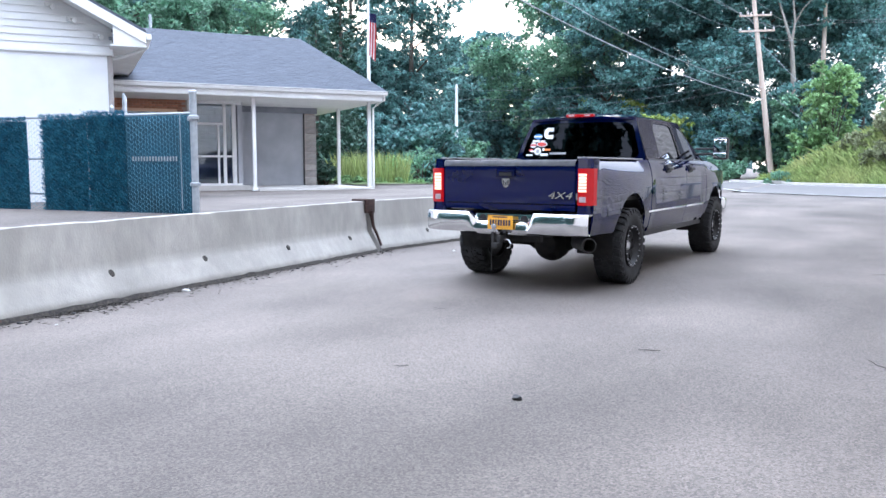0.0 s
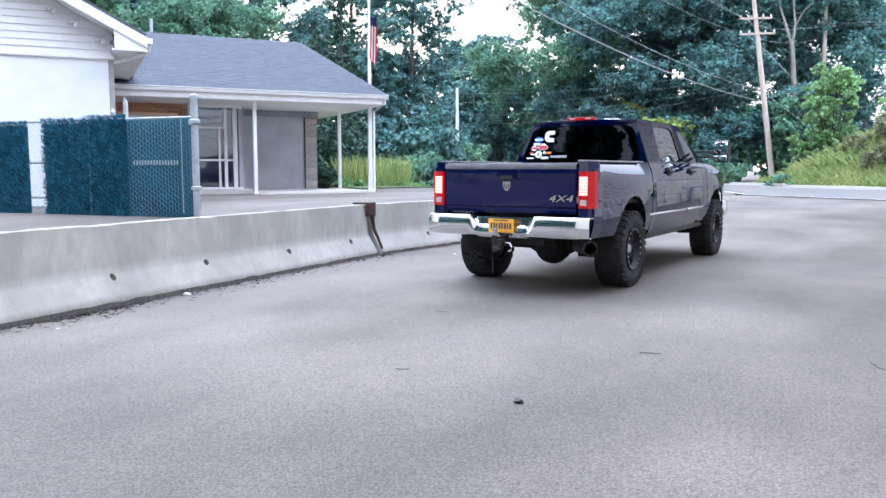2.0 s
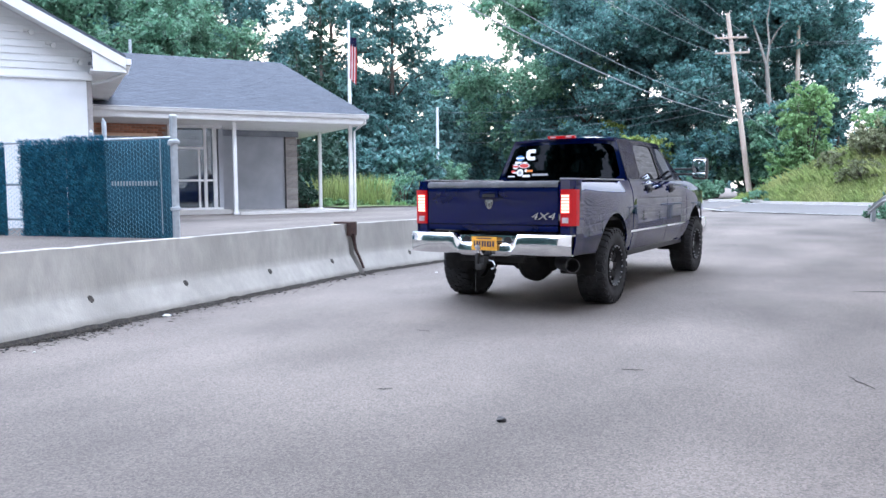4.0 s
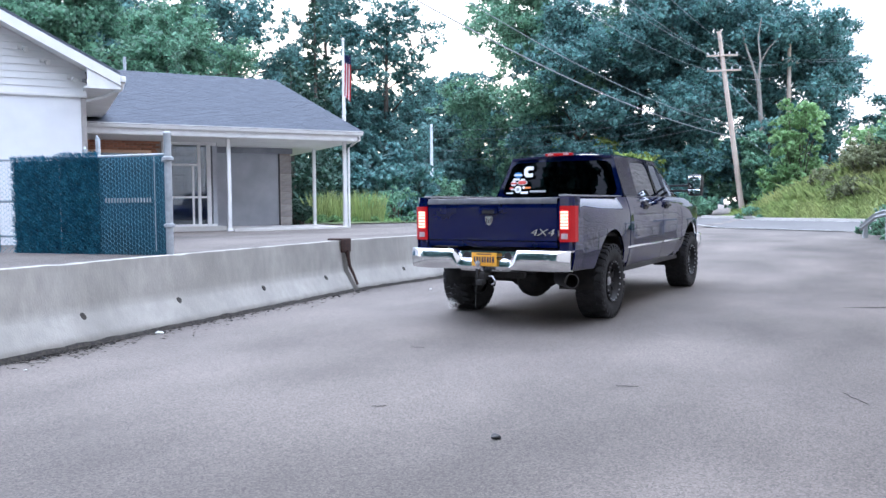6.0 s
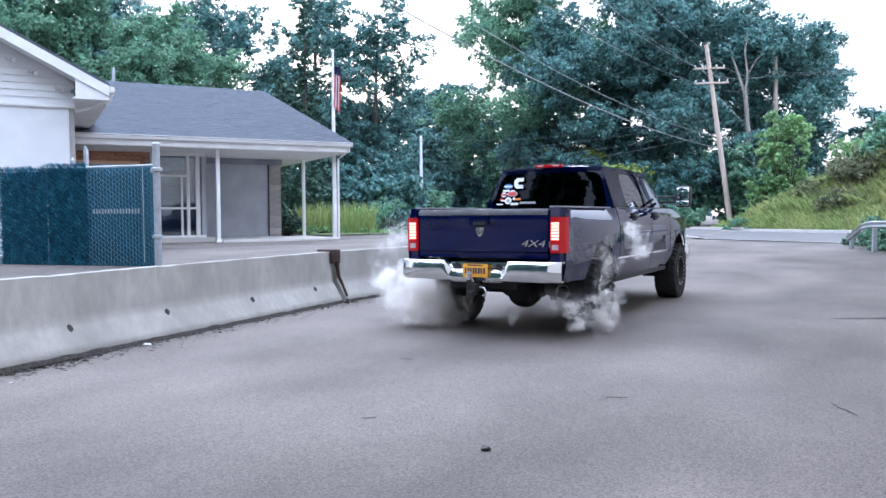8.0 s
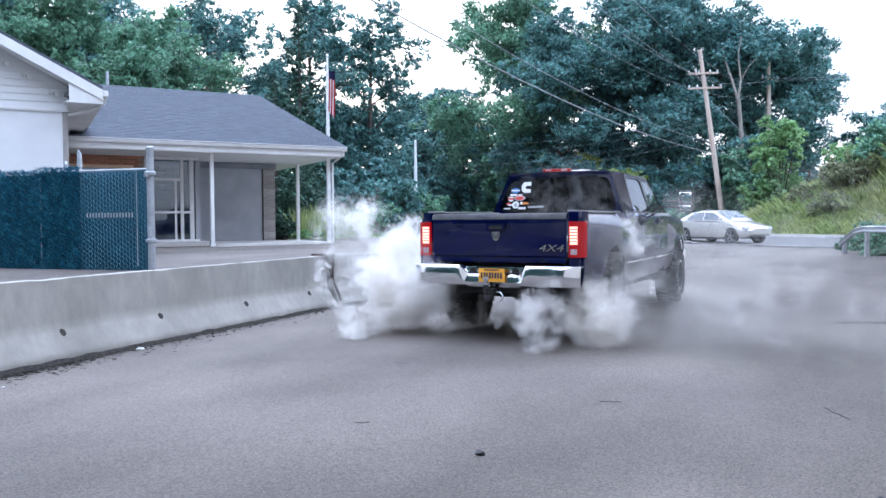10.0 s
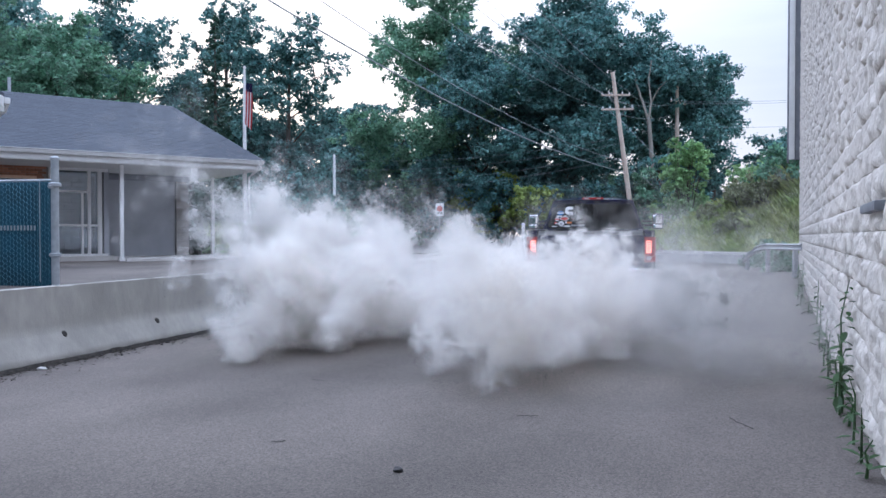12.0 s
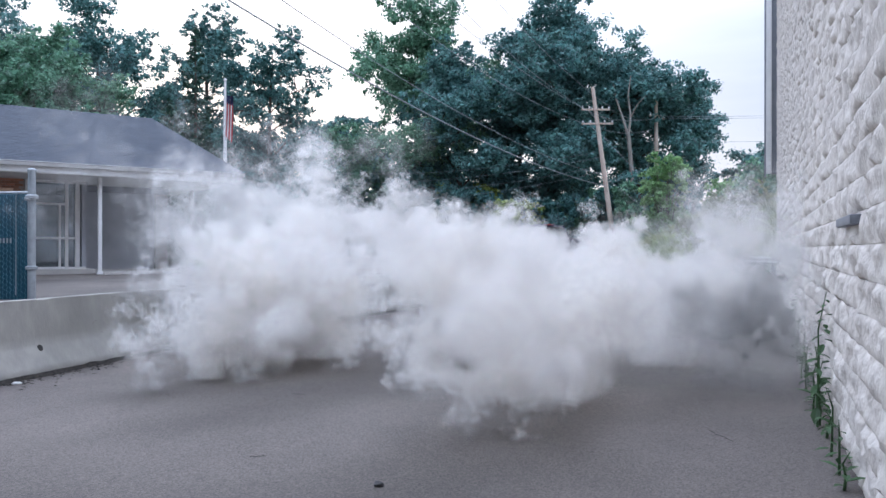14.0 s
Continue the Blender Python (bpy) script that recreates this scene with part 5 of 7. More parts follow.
# unseen trees and shrubs behind the camera close the place; added to darken reflections
for k in range(9):
    x = -34 + k * 7.0
    build_tree(x, -16 - 3 * (k % 3), 21 + (k % 4), 6.4, 1.0, LEAF_DARK, 300 + k, DARK, 9000, 1.05, 0.0, group="trees behind the yard")
for k in range(8):
    build_bush(-32 + k * 7.5, -13, 5.5, 4.2, LEAF_DARK, 500 + k, UNDER, 2400, 0.4, "shrubs behind the yard")


# ---- the pickup truck: origin on the ground under the rear axle, nose towards +y ----
REAR, FRONT = 0.0, 4.08
TYRE_R = 0.445


def side_x(y, z):
    """Half width of the body at a place on its side."""
    prof = [(0.50, 0.90), (0.62, 0.945), (0.80, 0.985), (0.86, 0.988), (1.10, 0.995), (1.30, 0.985), (1.40, 0.962), (1.46, 0.935)]
    x = prof[-1][1]
    for (z0, x0), (z1, x1) in zip(prof, prof[1:]):
        if z <= z0:
            x = x0 if z == z0 or z < prof[0][0] else x
            break
        if z <= z1:
            x = x0 + (x1 - x0) * (z - z0) / (z1 - z0)
            break
    for c, reach in ((REAR, 0.95), (FRONT, 0.85)):
        d = abs(y - c) / reach
        if d < 1:
            x += 0.035 * (1 - d * d) * step(1.42, 1.15, z)
    x -= 0.06 * step(4.2, 4.95, y) ** 2
    # rounded shoulder along the top of the bed
    k = max(0.0, (z - 1.27) / 0.19)
    x -= 0.085 * k ** 1.7 * step(-1.22, -0.85, y) * step(0.76, 0.45, y)
    return x


def side_panel(y0, y1, low, high, arches=(), grid=0.035, thick=0.02, out=0.0):
    """A sheet of the truck's right side between two stations, with wheel arches cut out."""
    ny = max(2, round((y1 - y0) / grid))
    bm = bmesh.new()
    cols = []
    for i in range(ny + 1):
        y = y0 + (y1 - y0) * i / ny
        a, b = low(y), high(y)
        nz = 26
        cols.append([[y, a + (b - a) * j / nz] for j in range(nz + 1)])
    inside = {}
    for i, col in enumerate(cols):
        for j, p in enumerate(col):
            for cy, cz, r, flat in arches:
                d = math.hypot(p[0] - cy, (p[1] - cz) / flat)
                if d < r:
                    inside[i, j] = (cy, cz, r, flat)
    verts, border = {}, set()
    faces = []
    for i in range(ny):
        for j in range(26):
            q = [(i, j), (i + 1, j), (i + 1, j + 1), (i, j + 1)]
            inn = [k in inside for k in q]
            if all(inn):
                continue
            faces.append(q)
            border |= {k for k, s in zip(q, inn) if s}
    for i, j in border:
        cy, cz, r, flat = inside[i, j]
        p = cols[i][j]
        dy, dz = p[0] - cy, (p[1] - cz) / flat
        d = math.hypot(dy, dz) or 1
        p[0], p[1] = cy + dy / d * r, cz + dz / d * r * flat
    for q in faces:
        for k in q:
            if k not in verts:
                y, z = cols[k[0]][k[1]]
                verts[k] = bm.verts.new((side_x(y, z) + out, y, z))
        try:
            bm.faces.new([verts[k] for k in q])
        except ValueError:
            pass
    bmesh.ops.recalc_face_normals(bm, faces=bm.faces)
    if sum(f.normal.x for f in bm.faces) < 0:
        bmesh.ops.reverse_faces(bm, faces=bm.faces)
    bmesh.ops.solidify(bm, geom=bm.faces[:], thickness=thick)
    return bm


def flip(bm):
    bmesh.ops.transform(bm, matrix=Matrix.Diagonal((-1, 1, 1, 1)), verts=bm.verts)
    bmesh.ops.reverse_faces(bm, faces=bm.faces)
    return bm


def patch(P, u, v):
    """A point of the four-cornered patch P (lower left, lower right, upper right, upper left)."""
    a, b, c, d = P
    return (a * (1 - u) + b * u) * (1 - v) + (d * (1 - u) + c * u) * v


def window_ring(P, mu, mv, thick, bow=Vector((0, 0, 0)), seg=48, soft=7.0):
    """A sheet with a rounded opening; returns it and the opening's pane."""
    P = [Vector(p) for p in P]
    bm, pane = bmesh.new(), bmesh.new()
    outer, inner, glass = [], [], []

    def at(u, v):
        return patch(P, u, v) + bow * (4 * u * (1 - u))
    for k in range(seg):
        a = 2 * math.pi * k / seg
        c, s = math.cos(a), math.sin(a)
        m = max(abs(c), abs(s))
        e = (abs(c) ** soft + abs(s) ** soft) ** (-1 / soft)
        outer.append(bm.verts.new(at(0.5 + 0.5 * c / m, 0.5 + 0.5 * s / m)))
        u = 0.5 + (0.5 - (mu[1] if c > 0 else mu[0])) * c * e
        v = 0.5 + (0.5 - (mv[1] if s > 0 else mv[0])) * s * e
        inner.append(bm.verts.new(at(u, v)))
        glass.append((u, v))
    for k in range(seg):
        j = (k + 1) % seg
        bm.faces.new((outer[k], outer[j], inner[j], inner[k]))
    bmesh.ops.solidify(bm, geom=bm.faces[:], thickness=thick)
    gv = [pane.verts.new(at(0.5 + (u - 0.5) * 1.03, 0.5 + (v - 0.5) * 1.03)) for u, v in glass]
    mid = [pane.verts.new(at(0.5 + (u - 0.5) * 0.5, 0.5 + (v - 0.5) * 0.5)) for u, v in glass]
    for k in range(seg):
        j = (k + 1) % seg
        pane.faces.new((gv[k], gv[j], mid[j], mid[k]))
    pane.faces.new(mid)
    return bm, pane


def shift(bm, d):
    bmesh.ops.translate(bm, vec=Vector(d), verts=bm.verts)
    return bm


def build_wheel(parent, x, y):
    """A tyre with lugs on a black rim; turns about its own axle."""
    out = 1 if x > 0 else -1
    w = 0.165
    bm = bmesh.new()
    prof = [(0.235, -w * 0.75), (0.24, -w * 0.95), (0.225, -w * 0.98), (0.205, -w * 0.6), (0.20, 0.0), (0.19, w * 0.25), (0.19, w * 0.45), (0.215, w * 0.62), (0.228, w * 0.86), (0.24, w * 0.98), (0.246, w * 0.99), (0.246, w * 0.84)]
    lathe(bm, [(r, h * out) for r, h in prof], "x", 36, ends=(True, False))
    wheel = part("wheel", bm, BLACKRIM, parent, m=pose(x, y, TYRE_R))
    bm = bmesh.new()
    sw = [(0.243, -0.80), (0.30, -0.99), (0.36, -1.02), (0.405, -0.96), (0.425, -0.86), (0.432, -0.6), (0.434, 0.0), (0.432, 0.6), (0.425, 0.86), (0.405, 0.96), (0.36, 1.02), (0.30, 0.99), (0.243, 0.80)]
    lathe(bm, [(r, h * w) for r, h in sw], "x", 48, ends=(False, False))
    n = 30
    for k in range(n):
        a = 360 * k / n
        for off, half, ph in ((-0.115, 0.046, 0.0), (-0.032, 0.034, 0.4), (0.045, 0.034, 0.1), (0.118, 0.044, 0.5)):
            box(bm, off - half, off + half, -0.030, 0.030, 0.428, 0.447, 0.004, pose(0, 0, 0, a + ph * 360 / n, 0, 0) @ pose(0, 0, 0, 0, 0, 14 if off < 0 else -14))
        for s in (-1, 1):
            box(bm, s * 0.148 - 0.02, s * 0.148 + 0.02, -0.02, 0.02, 0.385, 0.432, 0.004, pose(0, 0, 0, a, 0, 0))
    part("tyre", bm, RUBBER, wheel, "aggressive all-terrain tyre")
    bm = bmesh.new()
    for k in range(8):
        prism(bm, [(-0.022, 0.05), (0.022, 0.05), (0.045, 0.205), (-0.045, 0.205)], "x", out * w * 0.32, out * w * 0.62, pose(0, 0, 0, 45 * k, 0, 0))
    part("spokes", bm, BLACKRIM, wheel)
    part("hub_cap", lathe(bmesh.new(), [(0.06, out * w * 0.3), (0.055, out * w * 0.6), (0.04, out * w * 0.7), (0.001, out * w * 0.72)], "x", 20), STEEL, wheel, "steel hub")
    bm = bmesh.new()
    for k in range(20):
        lathe(bm, [(0.009, out * w * 0.98), (0.009, out * w * 1.04), (0.001, out * w * 1.06)], "x", 6, pose(0, 0, 0, 18 * k, 0, 0) @ Matrix.Translation((0, 0, 0.232)))
    tagged(part("rim_bolts", bm, STEEL, wheel, "ring of small steel bolts"), kind="stuff")
    return wheel


def build_truck():
    truck = empty("pickup_truck", pose(-4.0, 8.97, 0))
    arch_r = (REAR, 0.52, 0.545, 1.0)
    arch_f = (FRONT, 0.52, 0.56, 1.0)
    sides = (("right", lambda b: b), ("left", flip))
    for _, f in sides:
        # bed side with its rail, rocker and lower trim line
        part("bed_side", f(side_panel(-1.19, 0.735, lambda y: 0.62 + 0.05 * step(0.3, -1.1, y) * 0.5, lambda y: 1.455, [arch_r])), PAINT, truck)
        part("rear_door_panel", f(side_panel(0.765, 2.395, lambda y: 0.56, lambda y: 1.46)), PAINT, truck)
        part("front_door_panel", f(side_panel(2.405, 3.46, lambda y: 0.56, lambda y: 1.46, [arch_f])), PAINT, truck)
        part("front_fender", f(side_panel(3.47, 4.86, lambda y: 0.66, lambda y: 1.46 - 0.16 * step(3.6, 4.86, y), [arch_f])), PAINT, truck)
        # faint crease of flare over the bed wheel, and chrome trim strip
        bm = bmesh.new()
        for ya, yb in ((0.60, 2.39), (2.41, 3.44)):
            box(bm, 0.99, 1.004, ya, yb, 0.80, 0.83, 0.004)
        part("side_trim", f(bm), CHROME, truck, "thin bright trim strip")
        part("rocker", f(nbox(0.80, 0.93, 0.75, 3.48, 0.50, 0.58, 0.02)), PLASTIC, truck)
        part("bed_rail_cap", f(nbox(0.80, 0.885, -1.2, 0.73, 1.452, 1.472, 0.008)), PROTECTOR, truck)
        # wheel housings
        for cy, r in ((REAR, 0.56), (FRONT, 0.57)):
            bm = bmesh.new()
            rings = []
            for k in range(19):
                a = math.pi * (k / 18) * 1.16 - 0.08 * math.pi
                rings.append([bm.verts.new((x, cy + r * math.cos(a), 0.52 + r * math.sin(a))) for x in (0.55, 0.97)])
            for a, b in zip(rings, rings[1:]):
                bm.faces.new((a[0], a[1], b[1], b[0]))
            bmesh.ops.solidify(bm, geom=bm.faces[:], thickness=0.012)
            part("wheel_housing", f(bm), CHASSIS, truck)
        # door handles
        for y in (1.52, 2.62):
            h = part("door_handle", f(nbox(0.985, 1.025, y - 0.11, y + 0.11, 1.325, 1.365, 0.015)), PLASTIC, truck)
            part("handle_cup", f(nbox(0.975, 0.994, y - 0.10, y + 0.06, 1.29, 1.40, 0.02)), PLASTIC, h)
        # tow mirror
        arm = part("mirror_arm", f(bm_box_list([(0.90, 1.22, 3.10, 3.17, 1.54, 1.575), (0.90, 1.22, 3.10, 3.16, 1.62, 1.65)], 0.01)), PLASTIC, truck)
        part("mirror_housing", f(nbox(1.17, 1.395, 3.06, 3.20, 1.475, 1.80, 0.05)), PLASTIC, arm)
        part("mirror_glass", f(nbox(1.192, 1.373, 3.046, 3.054, 1.59, 1.775, 0.003, pose(0, 3.05, 1.65, -9) @ Matrix.Translation((0, -3.05, -1.65)))), MIRROR, arm)
        part("mirror_glass", f(nbox(1.192, 1.373, 3.046, 3.054, 1.50, 1.572, 0.003, pose(0, 3.05, 1.65, -9) @ Matrix.Translation((0, -3.05, -1.65)))), MIRROR, arm)
    # bed: floor, inner walls, bulkhead
    part("bed_floor", nbox(-0.95, 0.95, -1.14, 0.73, 0.98, 1.02), CHASSIS, truck)
    part("bed_bulkhead", nbox(-0.93, 0.93, 0.70, 0.74, 0.95, 1.44, 0.01), PAINT, truck)
    for s in (1, -1):
        part("bed_inner_wall", nbox(min(s * 0.82, s * 0.84), max(s * 0.82, s * 0.84), -1.1, 0.7, 1.0, 1.44), CHASSIS, truck)
    # tailgate, slightly bowed, with a worn cap, handle, badge and letters
    bm = bmesh.new()
    n = 24
    prof = [(0.885, -1.195), (0.90, -1.225), (0.955, -1.235), (0.962, -1.222), (0.975, -1.236), (1.15, -1.245), (1.28, -1.238), (1.31, -1.247), (1.385, -1.245), (1.425, -1.222), (1.43, -1.17)]
    rows = []
    for z, y in prof:
        rows.append([bm.verts.new(((-0.80 + 1.60 * i / n), y - 0.02 * (1 - (2 * i / n - 1) ** 2), z)) for i in range(n + 1)])
    for a, b in zip(rows, rows[1:]):
        for i in range(n):
            bm.faces.new((a[i], a[i + 1], b[i + 1], b[i]))
    bmesh.ops.recalc_face_normals(bm, faces=bm.faces)
    if sum(f.normal.y for f in bm.faces) > 0:
        bmesh.ops.reverse_faces(bm, faces=bm.faces)
    bmesh.ops.solidify(bm, geom=bm.faces[:], thickness=0.03)
    gate = part("tailgate", bm, PAINT, truck)
    bm = bmesh.new()
    rows = []
    for z, y in ((1.375, -1.251), (1.40, -1.256), (1.437, -1.236), (1.442, -1.16)):
        rows.append([bm.verts.new(((-0.805 + 1.61 * i / n), y - 0.02 * (1 - (2 * i / n - 1) ** 2), z)) for i in range(n + 1)])
    for a, b in zip(rows, rows[1:]):
        for i in range(n):
            bm.faces.new((a[i], a[i + 1], b[i + 1], b[i]))
    bmesh.ops.solidify(bm, geom=bm.faces[:], thickness=-0.006)
    part("tailgate_cap", bm, PROTECTOR, gate, "scuffed grey protector along the top")
    lh = part("latch_bezel", nbox(-0.115, 0.115, -1.285, -1.262, 1.255, 1.345, 0.02), PAINT, gate)
    part("latch_handle", nbox(-0.085, 0.085, -1.297, -1.280, 1.31, 1.34, 0.008), PAINT, lh)
    part("latch_recess", nbox(-0.075, 0.075, -1.288, -1.284, 1.27, 1.305, 0.001), PLASTIC, lh)
    shield = [(-0.048, 1.235), (-0.030, 1.243), (0.0, 1.238), (0.030, 1.243), (0.048, 1.235), (0.046, 1.19), (0.03, 1.155), (0.0, 1.135), (-0.03, 1.155), (-0.046, 1.19)]
    em = part("badge", prism(bmesh.new(), shield, "y", -1.272, -1.258), CHROME, gate, "plain chrome shield badge")
    part("badge_inlay", bm_box_list([(-0.034, -0.022, -1.276, -1.270, 1.165, 1.222), (0.022, 0.034, -1.276, -1.270, 1.165, 1.222), (-0.008, 0.008, -1.276, -1.270, 1.16, 1.20)]), PLASTIC, em)
    cu = bpy.data.curves.new("letters", "FONT")
    cu.body, cu.size, cu.extrude, cu.align_x, cu.shear = "4X4", 0.105, 0.006, "CENTER", 0.25
    tmp = new("letters", cu)
    me = bpy.data.meshes.new_from_object(tmp.evaluated_get(bpy.context.evaluated_depsgraph_get()))
    bpy.data.objects.remove(tmp)
    me.materials.clear()
    me.materials.append(CHROME)
    place("letters", me, gate, "chrome drive-type letters", Matrix.Translation((0.635, -1.262, 1.03)) @ pose(0, 0, 0, 90, 0, 0) @ Matrix.Diagonal((1.55, 1, 1, 1)))
    # corner pillars and tail lamps
    for s in (1, -1):
        f = (lambda b: b) if s == 1 else flip
        bm = bmesh.new()
        prism(bm, [(0.805, -1.19), (0.83, -1.235), (0.93, -1.225), (0.985, -1.16), (0.99, -1.05), (0.95, -1.05), (0.93, -1.15)], "z", 0.87, 1.455)
        part("corner_post", f(bm), PAINT, truck)
        bm = bmesh.new()
        prism(bm, [(0.825, -1.228), (0.835, -1.252), (0.93, -1.246), (0.992, -1.20), (1.004, -1.14), (0.985, -1.14), (0.955, -1.19), (0.92, -1.226)], "z", 0.965, 1.35)
        lamp = part("tail_lamp", f(bm), RED_LENS, truck, "red tail lamp with lit brake lamp")
        bm = bmesh.new()
        for r in range(6):
            for c in range(5):
                x0 = 0.848 + c * 0.0165
                box(bm, x0, x0 + 0.0145, -1.264, -1.246 + 0.0 * c, 1.105 + r * 0.033, 1.105 + r * 0.033 + 0.024)
        part("brake_lamp", f(bm), LED, lamp, "glowing brake lamp rows")
        part("reversing_lamp", f(nbox(0.852, 0.925, -1.259, -1.245, 0.995, 1.055, 0.006)), LENS_CLEAR, lamp)
    # chrome step bumper
    bm = bmesh.new()
    n = 40
    rows = []
    for z, d in ((0.645, 0.02), (0.655, -0.02), (0.69, -0.035), (0.765, -0.042), (0.845, -0.035), (0.872, -0.015), (0.876, 0.08)):
        row = []
        for i in range(n + 1):
            x = -0.985 + 1.97 * i / n
            e = abs(x) / 0.985
            y = -1.37 + d + 0.16 * max(0, e - 0.72) ** 2 / 0.0784 * 0.55
            zz = z
            if abs(x) < 0.40:
                k = step(0.40, 0.30, abs(x))
                if z > 0.72:
                    zz = z - 0.10 * k
                    y += 0.045 * k
            row.append(bm.verts.new((x, y, zz)))
        rows.append(row)
    for a, b in zip(rows, rows[1:]):
        for i in range(n):
            bm.faces.new((a[i], a[i + 1], b[i + 1], b[i]))
    bmesh.ops.recalc_face_normals(bm, faces=bm.faces)
    if sum(fc.normal.y for fc in bm.faces) > 0:
        bmesh.ops.reverse_faces(bm, faces=bm.faces)
    bmesh.ops.solidify(bm, geom=bm.faces[:], thickness=0.02)
    bump = part("rear_bumper", bm, CHROME, truck, "chrome rear step bumper")
    part("step_pad", nbox(-0.36, 0.36, -1.345, -1.19, 0.780, 0.793, 0.004), PLASTIC, bump)
    part("bumper_recess", nbox(-0.345, 0.345, -1.315, -1.27, 0.70, 0.855, 0.01), CHROME, bump)
    for x in (-0.255, 0.255):
        part("bumper_slot", lathe(bmesh.new(), [(0.045, 0), (0.045, 0.004), (0.001, 0.004)], seg=14, m=pose(x, -1.316, 0.80, 90)), PLASTIC, bump)
    plate = part("number_plate", nbox(-0.155, 0.155, -1.395, -1.388, 0.69, 0.84, 0.003), PLATE, bump, "amber number plate")
    bm = bmesh.new()
    for k in range(8):
        x = -0.125 + k * 0.0325
        box(bm, x, x + 0.018 + 0.004 * (k % 2), -1.3985, -1.395, 0.73, 0.795)
    part("character_bars", bm, PLATE_INK, plate)
    part("plate_header", bm_box_list([(-0.09, 0.09, -1.3985, -1.395, 0.817, 0.829)]), PLATE_INK, plate)
    part("plate_frame", bm_box_list([(-0.162, 0.162, -1.397, -1.360, 0.84, 0.848), (-0.162, 0.162, -1.397, -1.360, 0.683, 0.69)], 0.002), PLASTIC, plate)
    # hitch
    hitch = part("hitch", bm_box_list([(-0.04, 0.04, -1.47, -1.1, 0.545, 0.62), (-0.40, 0.40, -1.22, -1.14, 0.55, 0.62)], 0.01), CHASSIS, truck)
    part("ball_mount", bm_box_list([(-0.035, 0.035, -1.53, -1.40, 0.49, 0.55), (-0.055, -0.02, -1.50, -1.43, 0.53, 0.67)], 0.01), CHASSIS, hitch)
    part("hitch_ball", lathe(bmesh.new(), [(0.02, 0.66), (0.02, 0.70), (0.035, 0.72), (0.035, 0.745), (0.001, 0.765)], seg=12, m=Matrix.Translation((-0.035, -1.47, 0))), CHROME, hitch)
    part("hitch_pin", tube(bmesh.new(), [(0.05, -1.38, 0.58), (0.11, -1.40, 0.58), (0.14, -1.41, 0.54), (0.13, -1.41, 0.50), (0.10, -1.41, 0.49)], 0.009, 6), STEEL, hitch)
    part("safety_chain", tube(bmesh.new(), [(-0.07, -1.38, 0.55), (-0.10, -1.40, 0.42), (-0.10, -1.40, 0.23)], 0.006, 4), CHASSIS, hitch)
    # underside
    part("frame_rail", nbox(-0.50, -0.42, -1.15, 4.7, 0.62, 0.80, 0.01), CHASSIS, truck)
    part("frame_rail", nbox(0.42, 0.50, -1.15, 4.7, 0.62, 0.80, 0.01), CHASSIS, truck)
    ax = part("rear_axle", lathe(bmesh.new(), [(0.001, -0.80), (0.055, -0.80), (0.06, -0.30), (0.10, -0.24), (0.10, 0.24), (0.06, 0.30), (0.055, 0.80), (0.001, 0.80)], "x", 16, Matrix.Translation((0, 0, TYRE_R))), CHASSIS, truck)
    part("differential", lathe(bmesh.new(), [(0.001, -0.24), (0.12, -0.23), (0.19, -0.16), (0.215, -0.05), (0.19, 0.10), (0.10, 0.30), (0.001, 0.32)], "y", 18, Matrix.Translation((0.02, 0, TYRE_R - 0.02))), CHASSIS, ax)
    part("front_axle", lathe(bmesh.new(), [(0.001, -0.78), (0.05, -0.78), (0.055, 0.78), (0.001, 0.78)], "x", 14, Matrix.Translation((0, FRONT, TYRE_R))), CHASSIS, truck)
    part("drive_shaft", tube(bmesh.new(), [(0.02, 0.3, TYRE_R), (0.05, 2.3, 0.60)], 0.05, 10), CHASSIS, truck)
    part("fuel_tank", nbox(-0.42, 0.42, -0.95, -0.35, 0.58, 0.92, 0.06), CHASSIS, truck)
    part("gearbox", nbox(-0.3, 0.3, 1.9, 3.6, 0.50, 0.85, 0.06), CHASSIS, truck)
    part("cross_member", nbox(-0.45, 0.45, 2.3, 2.5, 0.44, 0.54, 0.03), CHASSIS, truck)
    part("cab_floor", nbox(-0.9, 0.9, 0.78, 3.5, 0.78, 0.84), CHASSIS, truck)
    for s in (-1, 1):
        part("leaf_spring", tube(bmesh.new(), [(s * 0.56, -0.75, 0.72), (s * 0.56, -0.3, 0.55), (s * 0.56, 0, 0.51), (s * 0.56, 0.35, 0.55), (s * 0.56, 0.8, 0.70)], [0.03, 0.035, 0.045, 0.035, 0.03], 6), CHASSIS, truck)
        part("shock_absorber", tube(bmesh.new(), [(s * 0.48, -0.12, 0.42), (s * 0.44, -0.35, 0.85)], 0.035, 8), CHASSIS, truck)
    bm = bmesh.new()
    tube(bm, [(0.50, 0.9, 0.60), (0.52, -0.3, 0.64), (0.60, -0.7, 0.58), (0.66, -0.85, 0.54)], 0.05, 12)
    lathe(bm, [(0.055, 0.0), (0.075, 0.05), (0.08, 0.42), (0.072, 0.42), (0.07, 0.1), (0.001, 0.1)], "y", 20, Matrix.Translation((0.64, -0.80, 0.535)) @ pose(0, 0, 0, 0, 0, 222))
    part("exhaust_pipe", bm, EXHAUST, truck, "wide sooty exhaust tip")
    # cab upper: windowed sheets between belt line and roof
    zb, zr = 1.455, 1.995
    bx, rx = 0.925, 0.745
    rear = [(-bx + 0.02, 0.775, zb), (bx - 0.02, 0.775, zb), (rx - 0.03, 0.90, zr + 0.01), (-rx + 0.03, 0.90, zr + 0.01)]
